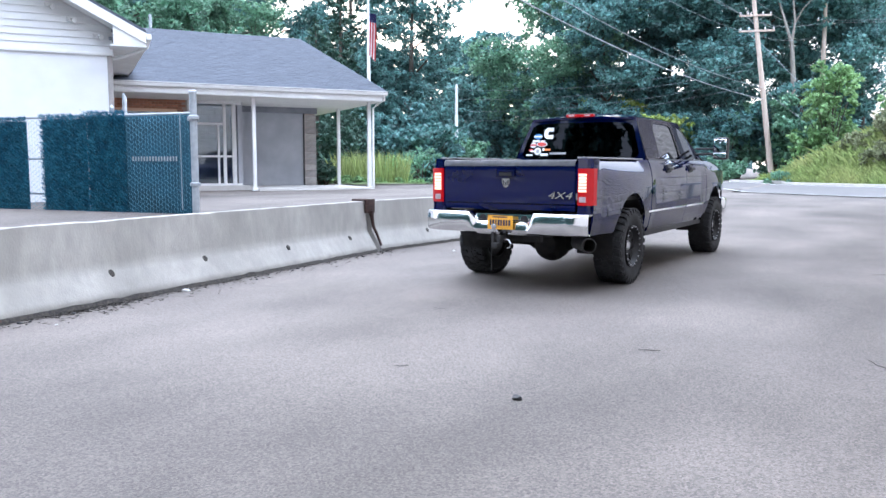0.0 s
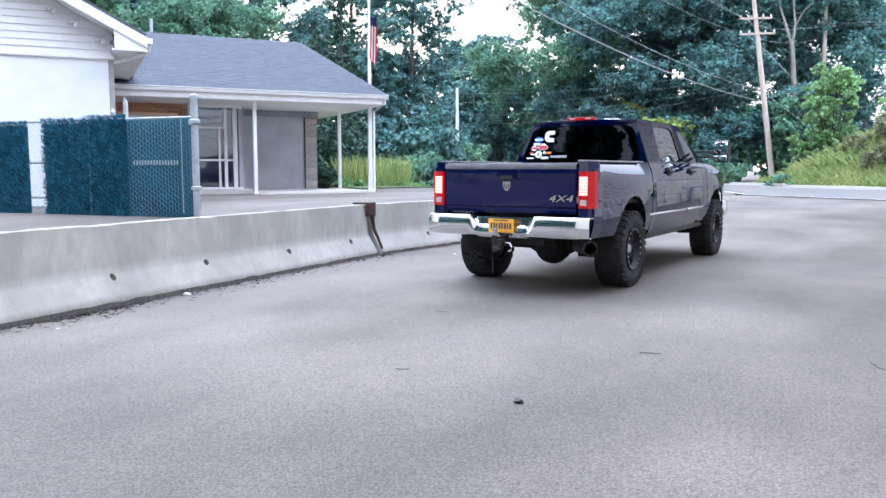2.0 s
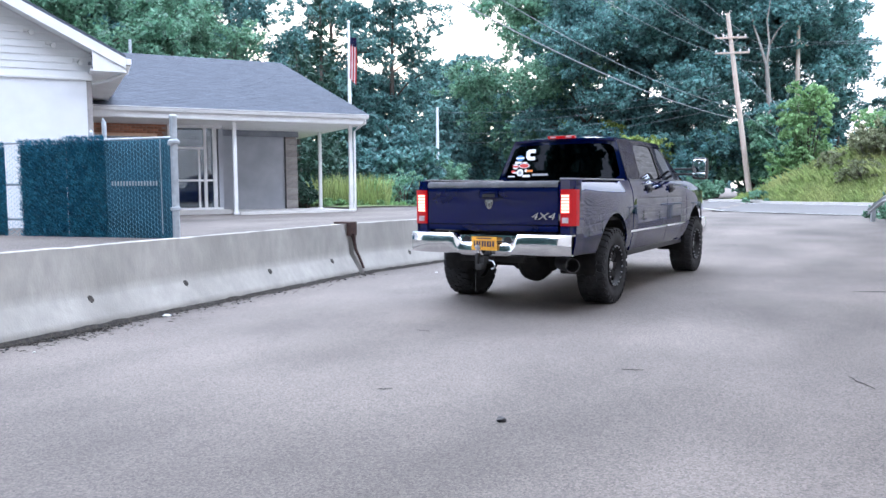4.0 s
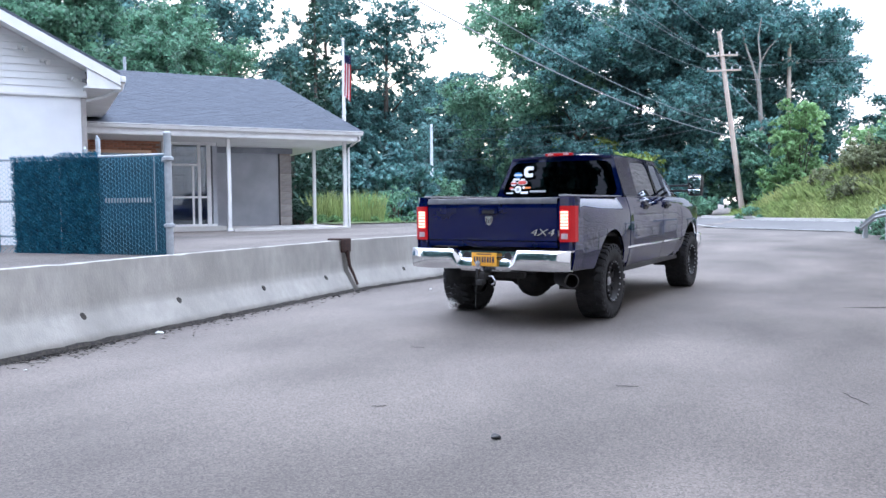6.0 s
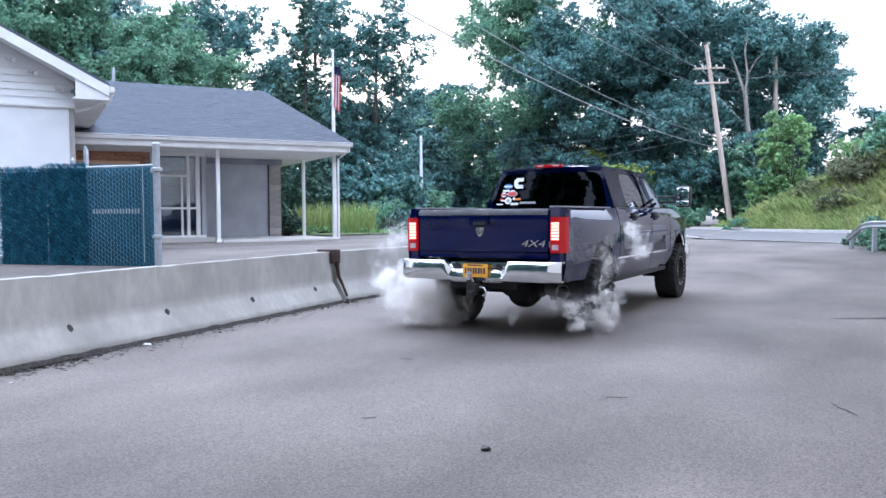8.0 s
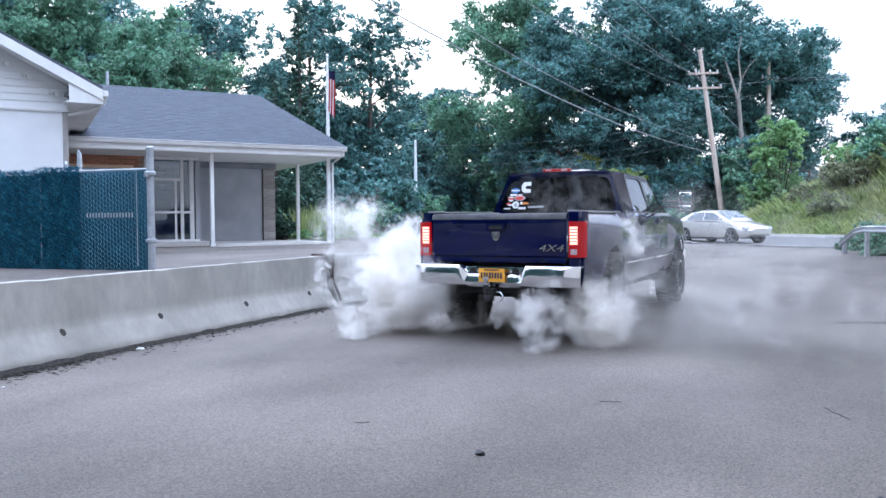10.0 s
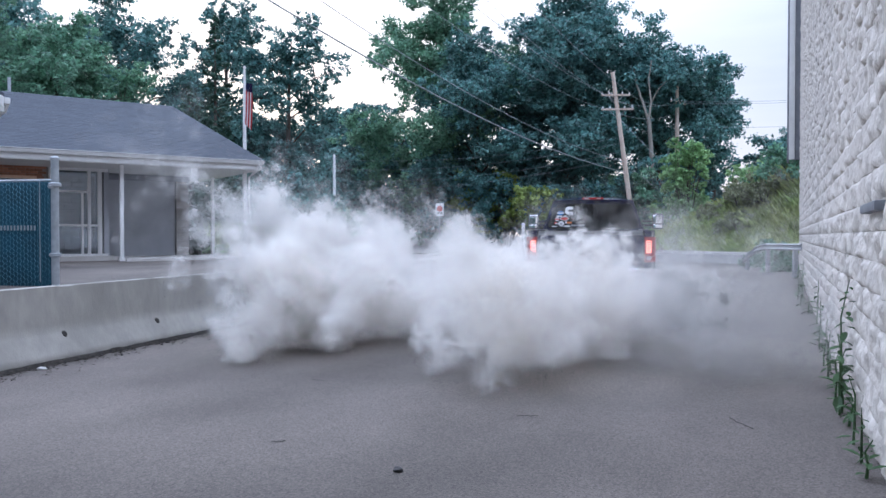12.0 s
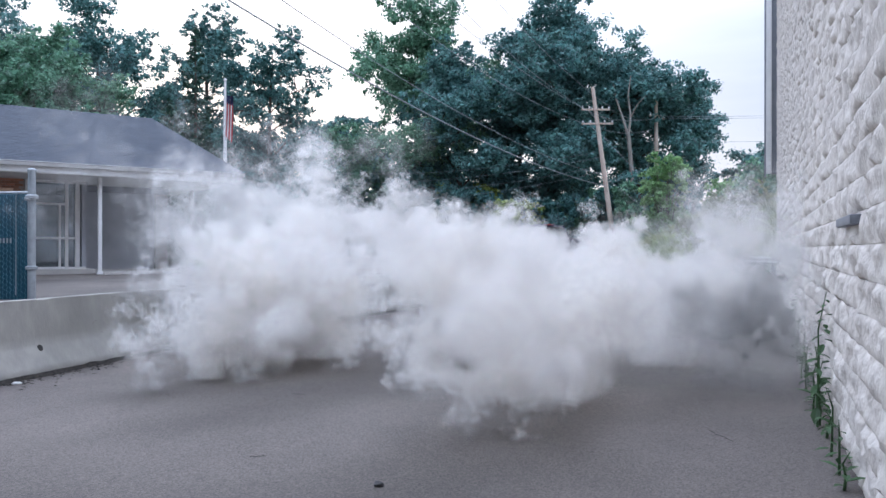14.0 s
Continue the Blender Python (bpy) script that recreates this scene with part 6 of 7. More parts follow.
    fr, pane = window_ring(rear, (0.035, 0.035), (0.02, 0.115), -0.03, Vector((0, -0.05, 0)), soft=9.0)
    back = part("cab_back", fr, PAINT, truck)
    pane_ob = part("rear_window", shift(pane, (0, 0.008, 0)), PRIVACY, back, "dark privacy rear window")
    seal = part("slider_frame", bm_box_list([(-0.245, -0.225, 0.752, 0.768, 1.50, 1.90), (0.245, 0.265, 0.752, 0.768, 1.50, 1.90)]), PLASTIC, back, m=Matrix.Translation((0, 0.0, 0)) )
    seal.matrix_basis = Matrix.Translation((0, 0.80, 1.47)) @ pose(0, 0, 0, -13, 0, 0) @ Matrix.Translation((0, -0.76, -1.47))
    for _, f in sides:
        quads = [([(bx, 0.775, zb), (bx, 1.30, zb), (rx + 0.02, 1.34, zr), (rx - 0.03, 0.90, zr)], None),
                 ([(bx, 1.30, zb), (bx, 2.38, zb), (rx + 0.02, 2.24, zr), (rx + 0.02, 1.34, zr)], ((0.02, 0.07), (0.04, 0.10))),
                 ([(bx, 2.38, zb), (bx - 0.01, 3.46, zb), (rx + 0.02, 2.62, zr), (rx + 0.02, 2.24, zr)], ((0.04, 0.05), (0.04, 0.12)))]
        for k, (P, mg) in enumerate(quads):
            if mg is None:
                bm = bmesh.new()
                g = [[bm.verts.new(patch([Vector(p) for p in P], i / 4, j / 4)) for j in range(5)] for i in range(5)]
                for i in range(4):
                    for j in range(4):
                        bm.faces.new((g[i][j], g[i + 1][j], g[i + 1][j + 1], g[i][j + 1]))
                bmesh.ops.solidify(bm, geom=bm.faces[:], thickness=-0.03)
                part("cab_quarter", f(bm), PAINT, truck)
            else:
                fr, pane = window_ring(P, *mg, -0.03)
                wf = part("door_window_frame", f(fr), PAINT, truck)
                part("side_window", f(shift(pane, (-0.012, 0, 0))), SIDE_GLASS, wf)
        bm = bmesh.new()
        tube(bm, [(bx + 0.002, 0.78, zb + 0.005), (bx + 0.004, 2.0, zb + 0.005), (bx - 0.004, 3.42, zb + 0.005)], 0.012, 6)
        part("belt_moulding", f(bm), PLASTIC, truck)
    ws = [(-bx + 0.02, 3.62, zb), (bx - 0.02, 3.62, zb), (rx - 0.02, 2.66, zr), (-rx + 0.02, 2.66, zr)]
    fr, pane = window_ring(ws, (0.05, 0.05), (0.06, 0.08), 0.03, Vector((0, 0.10, 0)))
    wsf = part("windscreen_frame", fr, PAINT, truck)
    part("windscreen", shift(pane, (0, -0.01, 0)), SIDE_GLASS, wsf)
    # crowned roof
    bm = bmesh.new()
    ny, nx = 14, 12
    g = []
    for i in range(ny + 1):
        y = 0.865 + (2.68 - 0.865) * i / ny
        row = []
        for j in range(nx + 1):
            q = 2 * j / nx - 1
            e = 2 * i / ny - 1
            w = rx + 0.01 - 0.05 * abs(e) ** 6
            z = 1.995 + 0.085 * (1 - abs(q) ** 3.2) * (1 - 0.75 * abs(e) ** 5)
            row.append(bm.verts.new((q * w, y - (0.04 * (1 - q * q) if i == 0 else 0), z)))
        g.append(row)
    for i in range(ny):
        for j in range(nx):
            bm.faces.new((g[i][j], g[i][j + 1], g[i + 1][j + 1], g[i + 1][j]))
    bmesh.ops.recalc_face_normals(bm, faces=bm.faces)
    if sum(fc.normal.z for fc in bm.faces) < 0:
        bmesh.ops.reverse_faces(bm, faces=bm.faces)
    bmesh.ops.solidify(bm, geom=bm.faces[:], thickness=0.03)
    roof = part("roof", bm, PAINT, truck)
    b3 = part("high_brake_lamp", nbox(-0.19, 0.19, 0.795, 0.87, 2.015, 2.052, 0.012), RED_LENS, roof, "long red high-mounted lamp")
    for x in (-0.13, 0.09):
        part("cargo_lens", nbox(x - 0.02, x + 0.06, 0.789, 0.797, 2.022, 2.042, 0.003), LENS_CLEAR, b3)
    # bonnet, front, lamps
    bm = bmesh.new()
    g = []
    for i in range(9):
        y = 3.50 + (4.93 - 3.50) * i / 8
        row = []
        for j in range(11):
            q = 2 * j / 10 - 1
            row.append(bm.verts.new((q * (0.93 - 0.10 * step(4.3, 4.93, y)), y, 1.45 - 0.16 * step(3.6, 4.9, y) + 0.06 * (1 - q * q) * (1 - 0.5 * i / 8))))
        g.append(row)
    for i in range(8):
        for j in range(10):
            bm.faces.new((g[i][j], g[i][j + 1], g[i + 1][j + 1], g[i + 1][j]))
    bmesh.ops.solidify(bm, geom=bm.faces[:], thickness=0.03)
    part("bonnet", bm, PAINT, truck)
    part("grille", nbox(-0.62, 0.62, 4.84, 4.95, 0.90, 1.30, 0.03), CHROME, truck)
    part("front_bumper", nbox(-0.98, 0.98, 4.82, 5.06, 0.58, 0.86, 0.06), CHROME, truck)
    for s in (-1, 1):
        part("headlight", nbox(min(s * 0.64, s * 0.92), max(s * 0.64, s * 0.92), 4.76, 4.90, 1.0, 1.28, 0.04), CERAMIC, truck)
    # seats and wheel inside
    for x, y in ((-0.42, 2.35), (0.42, 2.35)):
        seat = part("seat", nbox(x - 0.26, x + 0.26, y - 0.1, y + 0.5, 0.95, 1.12, 0.06), SEAT, truck)
        part("seat_back", nbox(x - 0.25, x + 0.25, y - 0.24, y - 0.06, 1.05, 1.62, 0.06), SEAT, seat)
        part("headrest", nbox(x - 0.13, x + 0.13, y - 0.26, y - 0.14, 1.62, 1.82, 0.05), SEAT, seat)
    bench = part("rear_seat", nbox(-0.75, 0.75, 1.15, 1.35, 1.0, 1.55, 0.06), SEAT, truck)
    for x in (-0.45, 0.45):
        part("headrest", nbox(x - 0.13, x + 0.13, 1.13, 1.24, 1.55, 1.72, 0.04), SEAT, bench)
    part("dashboard", nbox(-0.85, 0.85, 3.10, 3.50, 1.15, 1.44, 0.06), PLASTIC, truck)
    # stickers on the rear window
    lean = Matrix.Translation((0, 0.760, 1.47)) @ pose(0, 0, 0, -13.2, 0, 0)

    def decal(shape, x, z, w, h, material, label="", dy=0.0):
        bm = bmesh.new()
        bow = -0.05 * 4 * (0.25 - ((x) / 1.75) ** 2)
        if shape == "oval":
            pts = [(0.5 * w * math.cos(a), 0.5 * h * math.sin(a)) for a in [k * math.pi / 10 for k in range(20)]]
        elif shape == "hook":
            pts = [(0.5 * w, 0.5 * h), (-0.22 * w, 0.5 * h), (-0.5 * w, 0.25 * h), (-0.5 * w, -0.25 * h), (-0.22 * w, -0.5 * h), (0.5 * w, -0.5 * h), (0.5 * w, -0.16 * h), (0.0, -0.16 * h), (-0.1 * w, 0), (0.0, 0.16 * h), (0.5 * w, 0.16 * h)]
        else:
            pts = [(-0.5 * w, -0.5 * h), (0.5 * w, -0.5 * h), (0.5 * w, 0.5 * h), (-0.5 * w, 0.5 * h)]
        prism(bm, pts, "y", -0.003 + dy, 0.0 + dy)
        part("sticker", bm, material, pane_ob, label, m=lean @ Matrix.Translation((x, bow - 0.012 - 0.012, z)))
    decal("hook", -0.42, 0.335, 0.135, 0.15, ST_WHITE, "white angular sticker")
    decal("oval", -0.575, 0.295, 0.12, 0.075, ST_BLUE, "blue oval sticker")
    decal("box", -0.575, 0.295, 0.12, 0.02, ST_WHITE, dy=-0.004)
    decal("box", -0.60, 0.235, 0.10, 0.028, ST_WHITE)
    decal("box", -0.50, 0.232, 0.06, 0.018, ST_WHITE)
    decal("oval", -0.635, 0.18, 0.085, 0.075, ST_WHITE, "round white and red sticker")
    decal("box", -0.635, 0.18, 0.085, 0.024, ST_RED, dy=-0.004)
    decal("oval", -0.505, 0.187, 0.155, 0.07, ST_WHITE, "red oval sticker with a pale rim")
    decal("oval", -0.505, 0.187, 0.135, 0.054, ST_RED, dy=-0.004)
    decal("oval", -0.665, 0.11, 0.06, 0.04, ST_RED)
    decal("box", -0.64, 0.095, 0.06, 0.02, ST_WHITE, dy=-0.003)
    decal("oval", -0.56, 0.095, 0.10, 0.10, ST_WHITE, "round white sticker")
    decal("oval", -0.56, 0.09, 0.045, 0.05, ST_GREY, dy=-0.004)
    decal("oval", -0.475, 0.118, 0.035, 0.045, ST_WHITE)
    decal("box", -0.415, 0.112, 0.085, 0.028, ST_ORANGE, "orange strip sticker")
    decal("box", -0.685, 0.045, 0.10, 0.018, ST_WHITE)
    decal("box", -0.46, 0.045, 0.11, 0.032, ST_WHITE)
    decal("box", -0.26, 0.058, 0.23, 0.028, ST_GREY, "long grey strip sticker")
    wheels = [build_wheel(truck, x, y) for x, y in ((0.865, REAR), (-0.915, REAR), (0.865, FRONT), (-0.895, FRONT))]
    tagged(truck, "lifted navy four-door pickup truck with chrome bumper and rear window stickers", "pickup truck")
    return truck, wheels


TRUCK, WHEELS = build_truck()


# ---- a passing car on the cross road ----
def build_sedan():
    car = empty("passing_sedan", pose(-60, 66, 0.5, 0, 0, 237))
    # right half of the body in sections from tail to nose, then mirrored
    L = [(-2.20, 0.62, 0.55, 0.86), (-2.12, 0.78, 0.32, 1.00), (-1.75, 0.86, 0.24, 1.04), (-1.35, 0.89, 0.22, 1.03), (-0.6, 0.90, 0.20, 0.98), (0.4, 0.90, 0.20, 0.95), (1.0, 0.90, 0.22, 0.94), (1.55, 0.87, 0.26, 0.86), (2.0, 0.78, 0.30, 0.74), (2.22, 0.60, 0.40, 0.62)]
    bm = bmesh.new()
    rings = []
    for y, w, z0, z1 in L:
        prof = [(0, z0), (w * 0.9, z0), (w, z0 + 0.12), (w, (z0 + z1) / 2 + 0.05), (w * 0.94, z1 - 0.06), (w * 0.80, z1), (0, z1 + 0.03)]
        prof = prof + [(-x, z) for x, z in reversed(prof[1:-1])]
        rings.append([bm.verts.new((x, y, z)) for x, z in prof])
    for a, b in zip(rings, rings[1:]):
        for i in range(len(a)):
            bm.faces.new((a[i], a[(i + 1) % len(a)], b[(i + 1) % len(a)], b[i]))
    bm.faces.new(rings[0])
    bm.faces.new(rings[-1])
    part("body", bm, SEDAN, car)
    bm = bmesh.new()
    rings = []
    for y, w, z0, z1 in [(-1.85, 0.70, 1.0, 1.04), (-1.15, 0.66, 1.0, 1.36), (-0.4, 0.62, 0.98, 1.46), (0.25, 0.63, 0.96, 1.42), (1.25, 0.72, 0.9, 0.97)]:
        rings.append([bm.verts.new(p) for p in ((-0.80, y, z0), (-w, y, z1 - 0.03), (-w * 0.7, y, z1), (w * 0.7, y, z1), (w, y, z1 - 0.03), (0.80, y, z0))])
    for a, b in zip(rings, rings[1:]):
        for i in range(5):
            bm.faces.new((a[i], a[i + 1], b[i + 1], b[i]))
    bm.faces.new(rings[0])
    bm.faces.new(rings[-1])
    part("roof", bm, SEDAN, car)
    for s in (1, -1):
        for P in ([(-1.35, 1.03), (-0.35, 1.01), (-0.35, 1.36), (-0.95, 1.33)], [(-0.28, 1.01), (0.85, 0.99), (0.25, 1.31), (-0.28, 1.36)]):
            bm = bmesh.new()
            v = [bm.verts.new((s * (0.815 - (z - 1.0) * 0.43), y, z)) for y, z in P]
            bm.faces.new(v)
            bmesh.ops.solidify(bm, geom=bm.faces[:], thickness=0.01)
            part("side_window", bm, SEDAN_GLASS, car)
        part("tail_lamp", nbox(min(s * 0.55, s * 0.84), max(s * 0.55, s * 0.84), -2.16, -1.98, 0.78, 0.94, 0.03), RED_LENS, car)
        part("headlight", nbox(min(s * 0.55, s * 0.80), max(s * 0.55, s * 0.80), 1.85, 2.1, 0.58, 0.72, 0.03), CERAMIC, car)
        part("wing_mirror", nbox(min(s * 0.86, s * 1.0), max(s * 0.86, s * 1.0), 0.72, 0.86, 0.98, 1.10, 0.03), SEDAN, car)
        part("sill", nbox(min(s * 0.78, s * 0.905), max(s * 0.78, s * 0.905), -1.0, 1.0, 0.17, 0.26, 0.02), PLASTIC, car)
    bm = bmesh.new()
    v = [bm.verts.new(p) for p in ((-0.72, 1.16, 1.0), (0.72, 1.16, 1.0), (0.58, 0.32, 1.425), (-0.58, 0.32, 1.425))]
    bm.faces.new(v)
    bmesh.ops.solidify(bm, geom=bm.faces[:], thickness=0.01)
    part("windscreen", bm, SEDAN_GLASS, car)
    ws = []
    for x in (0.80, -0.80):
        for y in (-1.32, 1.33):
            o = 1 if x > 0 else -1
            w = part("wheel", lathe(bmesh.new(), [(0.001, 0.05 * o), (0.19, 0.06 * o), (0.205, 0.10 * o), (0.215, 0.10 * o), (0.22, -0.08 * o)], "x", 20), GALV, car, m=pose(x, y, 0.315))
            part("tyre", lathe(bmesh.new(), [(0.21, -0.10), (0.29, -0.105), (0.315, -0.08), (0.315, 0.08), (0.29, 0.105), (0.21, 0.10)], "x", 24, ends=(False, False)), RUBBER, w)
            bm = bmesh.new()
            for k in range(5):
                box(bm, min(o * 0.08, o * 0.108), max(o * 0.08, o * 0.108), -0.025, 0.025, 0.03, 0.20, 0.004, pose(0, 0, 0, 72 * k, 0, 0))
            part("spokes", bm, STEEL, w)
            part("arch_liner", lathe(bmesh.new(), [(0.36, -0.02 * o), (0.36, 0.095 * o), (0.001, 0.092 * o)], "x", 20, Matrix.Translation((x, y, 0.33))), CHASSIS, car)
            ws.append(w)
    tagged(car, "pale silver-beige four-door sedan passing on the road", "car")
    return car, ws


SEDAN_CAR, SEDAN_WHEELS = build_sedan()


# ---- pale split-face block wall beside the camera ----
WALL_M = pose(0.575, 0, 0, 0, 0, -0.14)
COURSE, UNIT = 0.2, 0.4


def relief(y, z):
    """How far the broken stone stands out at a place on the wall."""
    a = noise.noise((y * 3.4 + z * 2.6, z * 5.5 - y * 1.1, 2.0))
    b = noise.noise((y * 9.0 - z * 4.0, z * 11.0, 7.0))
    c = noise.noise((y * 23.0, z * 23.0, 11.0))
    return 0.5 + 0.85 * a + 0.50 * b + 0.22 * c


def split_face(y0, z0, nu=10, nv=6, depth=0.046):
    """One rough-broken block face, its edges set a little back to the joint."""
    v, f = [], []
    for j in range(nv + 1):
        for i in range(nu + 1):
            y, z = 0.001 + (UNIT - 0.002) * i / nu, 0.002 + (COURSE - 0.004) * j / nv
            hem = 1.0 if 0 < j < nv else 0.35 + 0.5 * max(0.0, noise.noise((3 * (y0 + y), (z0 + z) * 9, 4.0)) + 0.3)
            if i in (0, nu):
                hem *= 0.8
            v.append((-(0.010 + depth * max(0.0, relief(y0 + y, z0 + z)) * min(1.0, hem)), y, z))
    w = nu + 1
    for j in range(nv):
        for i in range(nu):
            f.append((j * w + i, (j + 1) * w + i, (j + 1) * w + i + 1, j * w + i + 1))
    n0 = len(v)
    for c in (0, nu, (nv + 1) * w - 1, nv * w):
        v.append((0.01, v[c][1], v[c][2]))
    rims = [[i for i in range(w)], [nu + j * w for j in range(nv + 1)], [(nv + 1) * w - 1 - i for i in range(w)], [nv * w - j * w for j in range(nv + 1)]]
    for k, rim in enumerate(rims):
        f.append([n0 + k] + rim + [n0 + (k + 1) % 4])
    return v, f


def build_wall():
    root = tagged(part("wall_right", nbox(0.0, 0.4, -6.0, 29.6, -0.3, 11.0), SPLITJOINT, m=WALL_M), "tall pale painted split-face block wall", "wall", kind="structure")
    # the further and higher blocks as one sheet, the near ones singly
    V, F = [], []
    for r in range(55):
        for c in range(66):
            y = 3.6 + c * UNIT + (UNIT / 2 if r % 2 else 0)
            near = c < 15 and r < 20
            if y > 29.2 or not near and r * COURSE > 2.2 + 0.36 * y + 0.4:
                continue
            v, f = split_face(y, r * COURSE)
            if near:
                place("block", mesh_of("block", v, f, SPLITFACE, smooth=True, angle=60), root, m=Matrix.Translation((0, y, r * COURSE)))
                continue
            o = len(V)
            V += [(p[0], p[1] + y, p[2] + r * COURSE) for p in v]
            F += [[i + o for i in q] for q in f]
    tagged(place("upper_blocks", mesh_of("upper_blocks", V, F, SPLITFACE, smooth=True, angle=60), root), kind="stuff")
    part("sill_ledge", nbox(-0.085, 0.0, 5.2, 6.1, 1.52, 1.58, 0.012), TRIM_GREY, root)
    # metal edge trim and downpipe at the far corner
    part("edge_trim", nbox(-0.20, 0.05, 29.6, 29.9, 4.0, 11.0, 0.02), TRIM_GREY, root, "grey metal edge trim")
    part("downpipe", nbox(-0.38, -0.20, 29.5, 29.8, 4.0, 11.0, 0.02), WHITE, root)
    part("outer_flashing", nbox(-0.44, -0.38, 29.6, 29.9, 3.9, 11.0, 0.01), TRIM_GREY, root)


build_wall()


def build_weed(x, y, h, seed, label, n=14, leaf=0.13):
    rng = random.Random(seed)
    root = empty("weed", pose(x, y, ground_z(x, y), 0, 0, rng.uniform(0, 360)))
    pts = [(0.05 * k * k * rng.uniform(-1, 1), 0.05 * k * rng.uniform(-1, 1), h * k) for k in (0, 0.35, 0.7, 1.0)]
    part("stalk", tube(bmesh.new(), pts, [0.010, 0.008, 0.006, 0.003], 6), WEED, root)
    leaf_bm = bmesh.new()
    out = [(0, 0, 0), (0.25, 0.16, 0.03), (0.6, 0.20, 0.02), (1.0, 0, -0.12), (0.6, -0.20, 0.02), (0.25, -0.16, 0.03)]
    mid = [leaf_bm.verts.new((q * leaf, 0, z * leaf)) for q, z in ((0.0, 0.0), (0.3, -0.02), (0.62, -0.04), (1.0, -0.12))]
    up = [leaf_bm.verts.new((q * leaf, s * leaf, z * leaf)) for q, s, z in ((0.25, 0.16, 0.05), (0.6, 0.20, 0.03))]
    dn = [leaf_bm.verts.new((q * leaf, -s * leaf, z * leaf)) for q, s, z in ((0.25, 0.16, 0.05), (0.6, 0.20, 0.03))]
    for a, s in ((up, 1), (dn, -1)):
        for q in ((mid[0], mid[1], a[0]), (mid[1], mid[2], a[1], a[0]), (mid[2], mid[3], a[1])):
            leaf_bm.faces.new(q if s == 1 else q[::-1])
    me = bpy.data.meshes.new("leaf")
    leaf_bm.to_mesh(me)
    leaf_bm.free()
    me.materials.append(WEED)
    for k in range(n):
        q = 0.12 + 0.86 * k / n
        s = rng.uniform(0.7, 1.25) * (1.15 - 0.6 * q)
        place("leaf", me, root, m=Matrix.Translation(Vector(pts[0]).lerp(Vector(pts[3]), q)) @ pose(0, 0, 0, 0, rng.uniform(-25, 35), k * 137 + rng.uniform(-20, 20)) @ Matrix.Scale(s, 4))
    return tagged(root, label, "weed", "weeds along the wall")


build_weed(0.47, 7.1, 1.02, 1, "tall leafy weed growing at the foot of the wall", 22, 0.17)
build_weed(0.43, 6.7, 0.62, 2, "leafy weed growing at the foot of the wall", 14, 0.14)
for k in range(12):
    build_weed(0.46 + 0.06 * math.sin(k * 3.1), 5.0 + k * 0.42 + 0.1 * math.sin(k * 5), 0.22 + 0.12 * (k % 3), 10 + k, "low green weed at the foot of the wall", 9, 0.10)
for k in range(10):
    build_weed(0.45 + 0.1 * math.sin(k), 10.5 + k * 1.5, 0.3 + 0.2 * (k % 3), 40 + k, "scrubby weed at the foot of the wall", 12, 0.16)
for k, (dg, ds, h, w) in enumerate(((0.1, 27.5, 0.6, 0.6), (-0.6, 29, 1.2, 0.8), (-1.2, 30.5, 0.9, 0.9))):
    build_bush(*bearing(dg, ds), h, w, LEAF_MID, 700 + k, "scrubby green growth at the end of the wall", 1300, 0.11, "shrubs by the guard rail")


# ---- small things on the asphalt ----
def build_stone(name, x, y, r, seed, material, label, category, flat=0.6, group=""):
    bm = bmesh.new()
    bmesh.ops.create_icosphere(bm, subdivisions=3, radius=r)
    for v in bm.verts:
        k = 1 + 0.35 * noise.noise(v.co / r * 1.3 + Vector((seed, 0, 0)))
        v.co = Vector((v.co.x * k * 1.25, v.co.y * k, max(-0.35 * r, v.co.z * k * flat)))
    tagged(part(name, bm, material, m=pose(x, y, ground_z(x, y) + r * 0.3, 0, 0, seed * 40)), label, category, group)


build_stone("stone", -2.03, 4.08, 0.030, 3, PEBBLE, "black angular stone lying on the asphalt", "stone")
build_stone("stone", 0.02, 4.35, 0.012, 8, PEBBLE, "small dark pebble lying on the asphalt", "stone")
rng_s = random.Random(12)
for k in range(16):
    y = rng_s.uniform(3.4, 9.5)
    build_stone("stone", barrier_x(y) + 0.38 + abs(rng_s.gauss(0, 0.12)), y, rng_s.uniform(0.008, 0.02), k, PEBBLE, "small dark grit stone at the barrier foot", "stone", group="grit along the barriers")
build_stone("litter", barrier_x(5.75) + 0.42, 5.75, 0.035, 5, LITTER, "crumpled pale scrap of litter by the barrier", "litter", 0.5)
build_stone("litter", barrier_x(3.9) + 0.75, 3.9, 0.012, 6, LITTER, "tiny pale scrap of litter on the asphalt", "litter", 0.5)
build_stone("litter", -6.6, 10.9, 0.02, 7, LITTER, "tiny pale scrap of litter on the asphalt", "litter", 0.5)


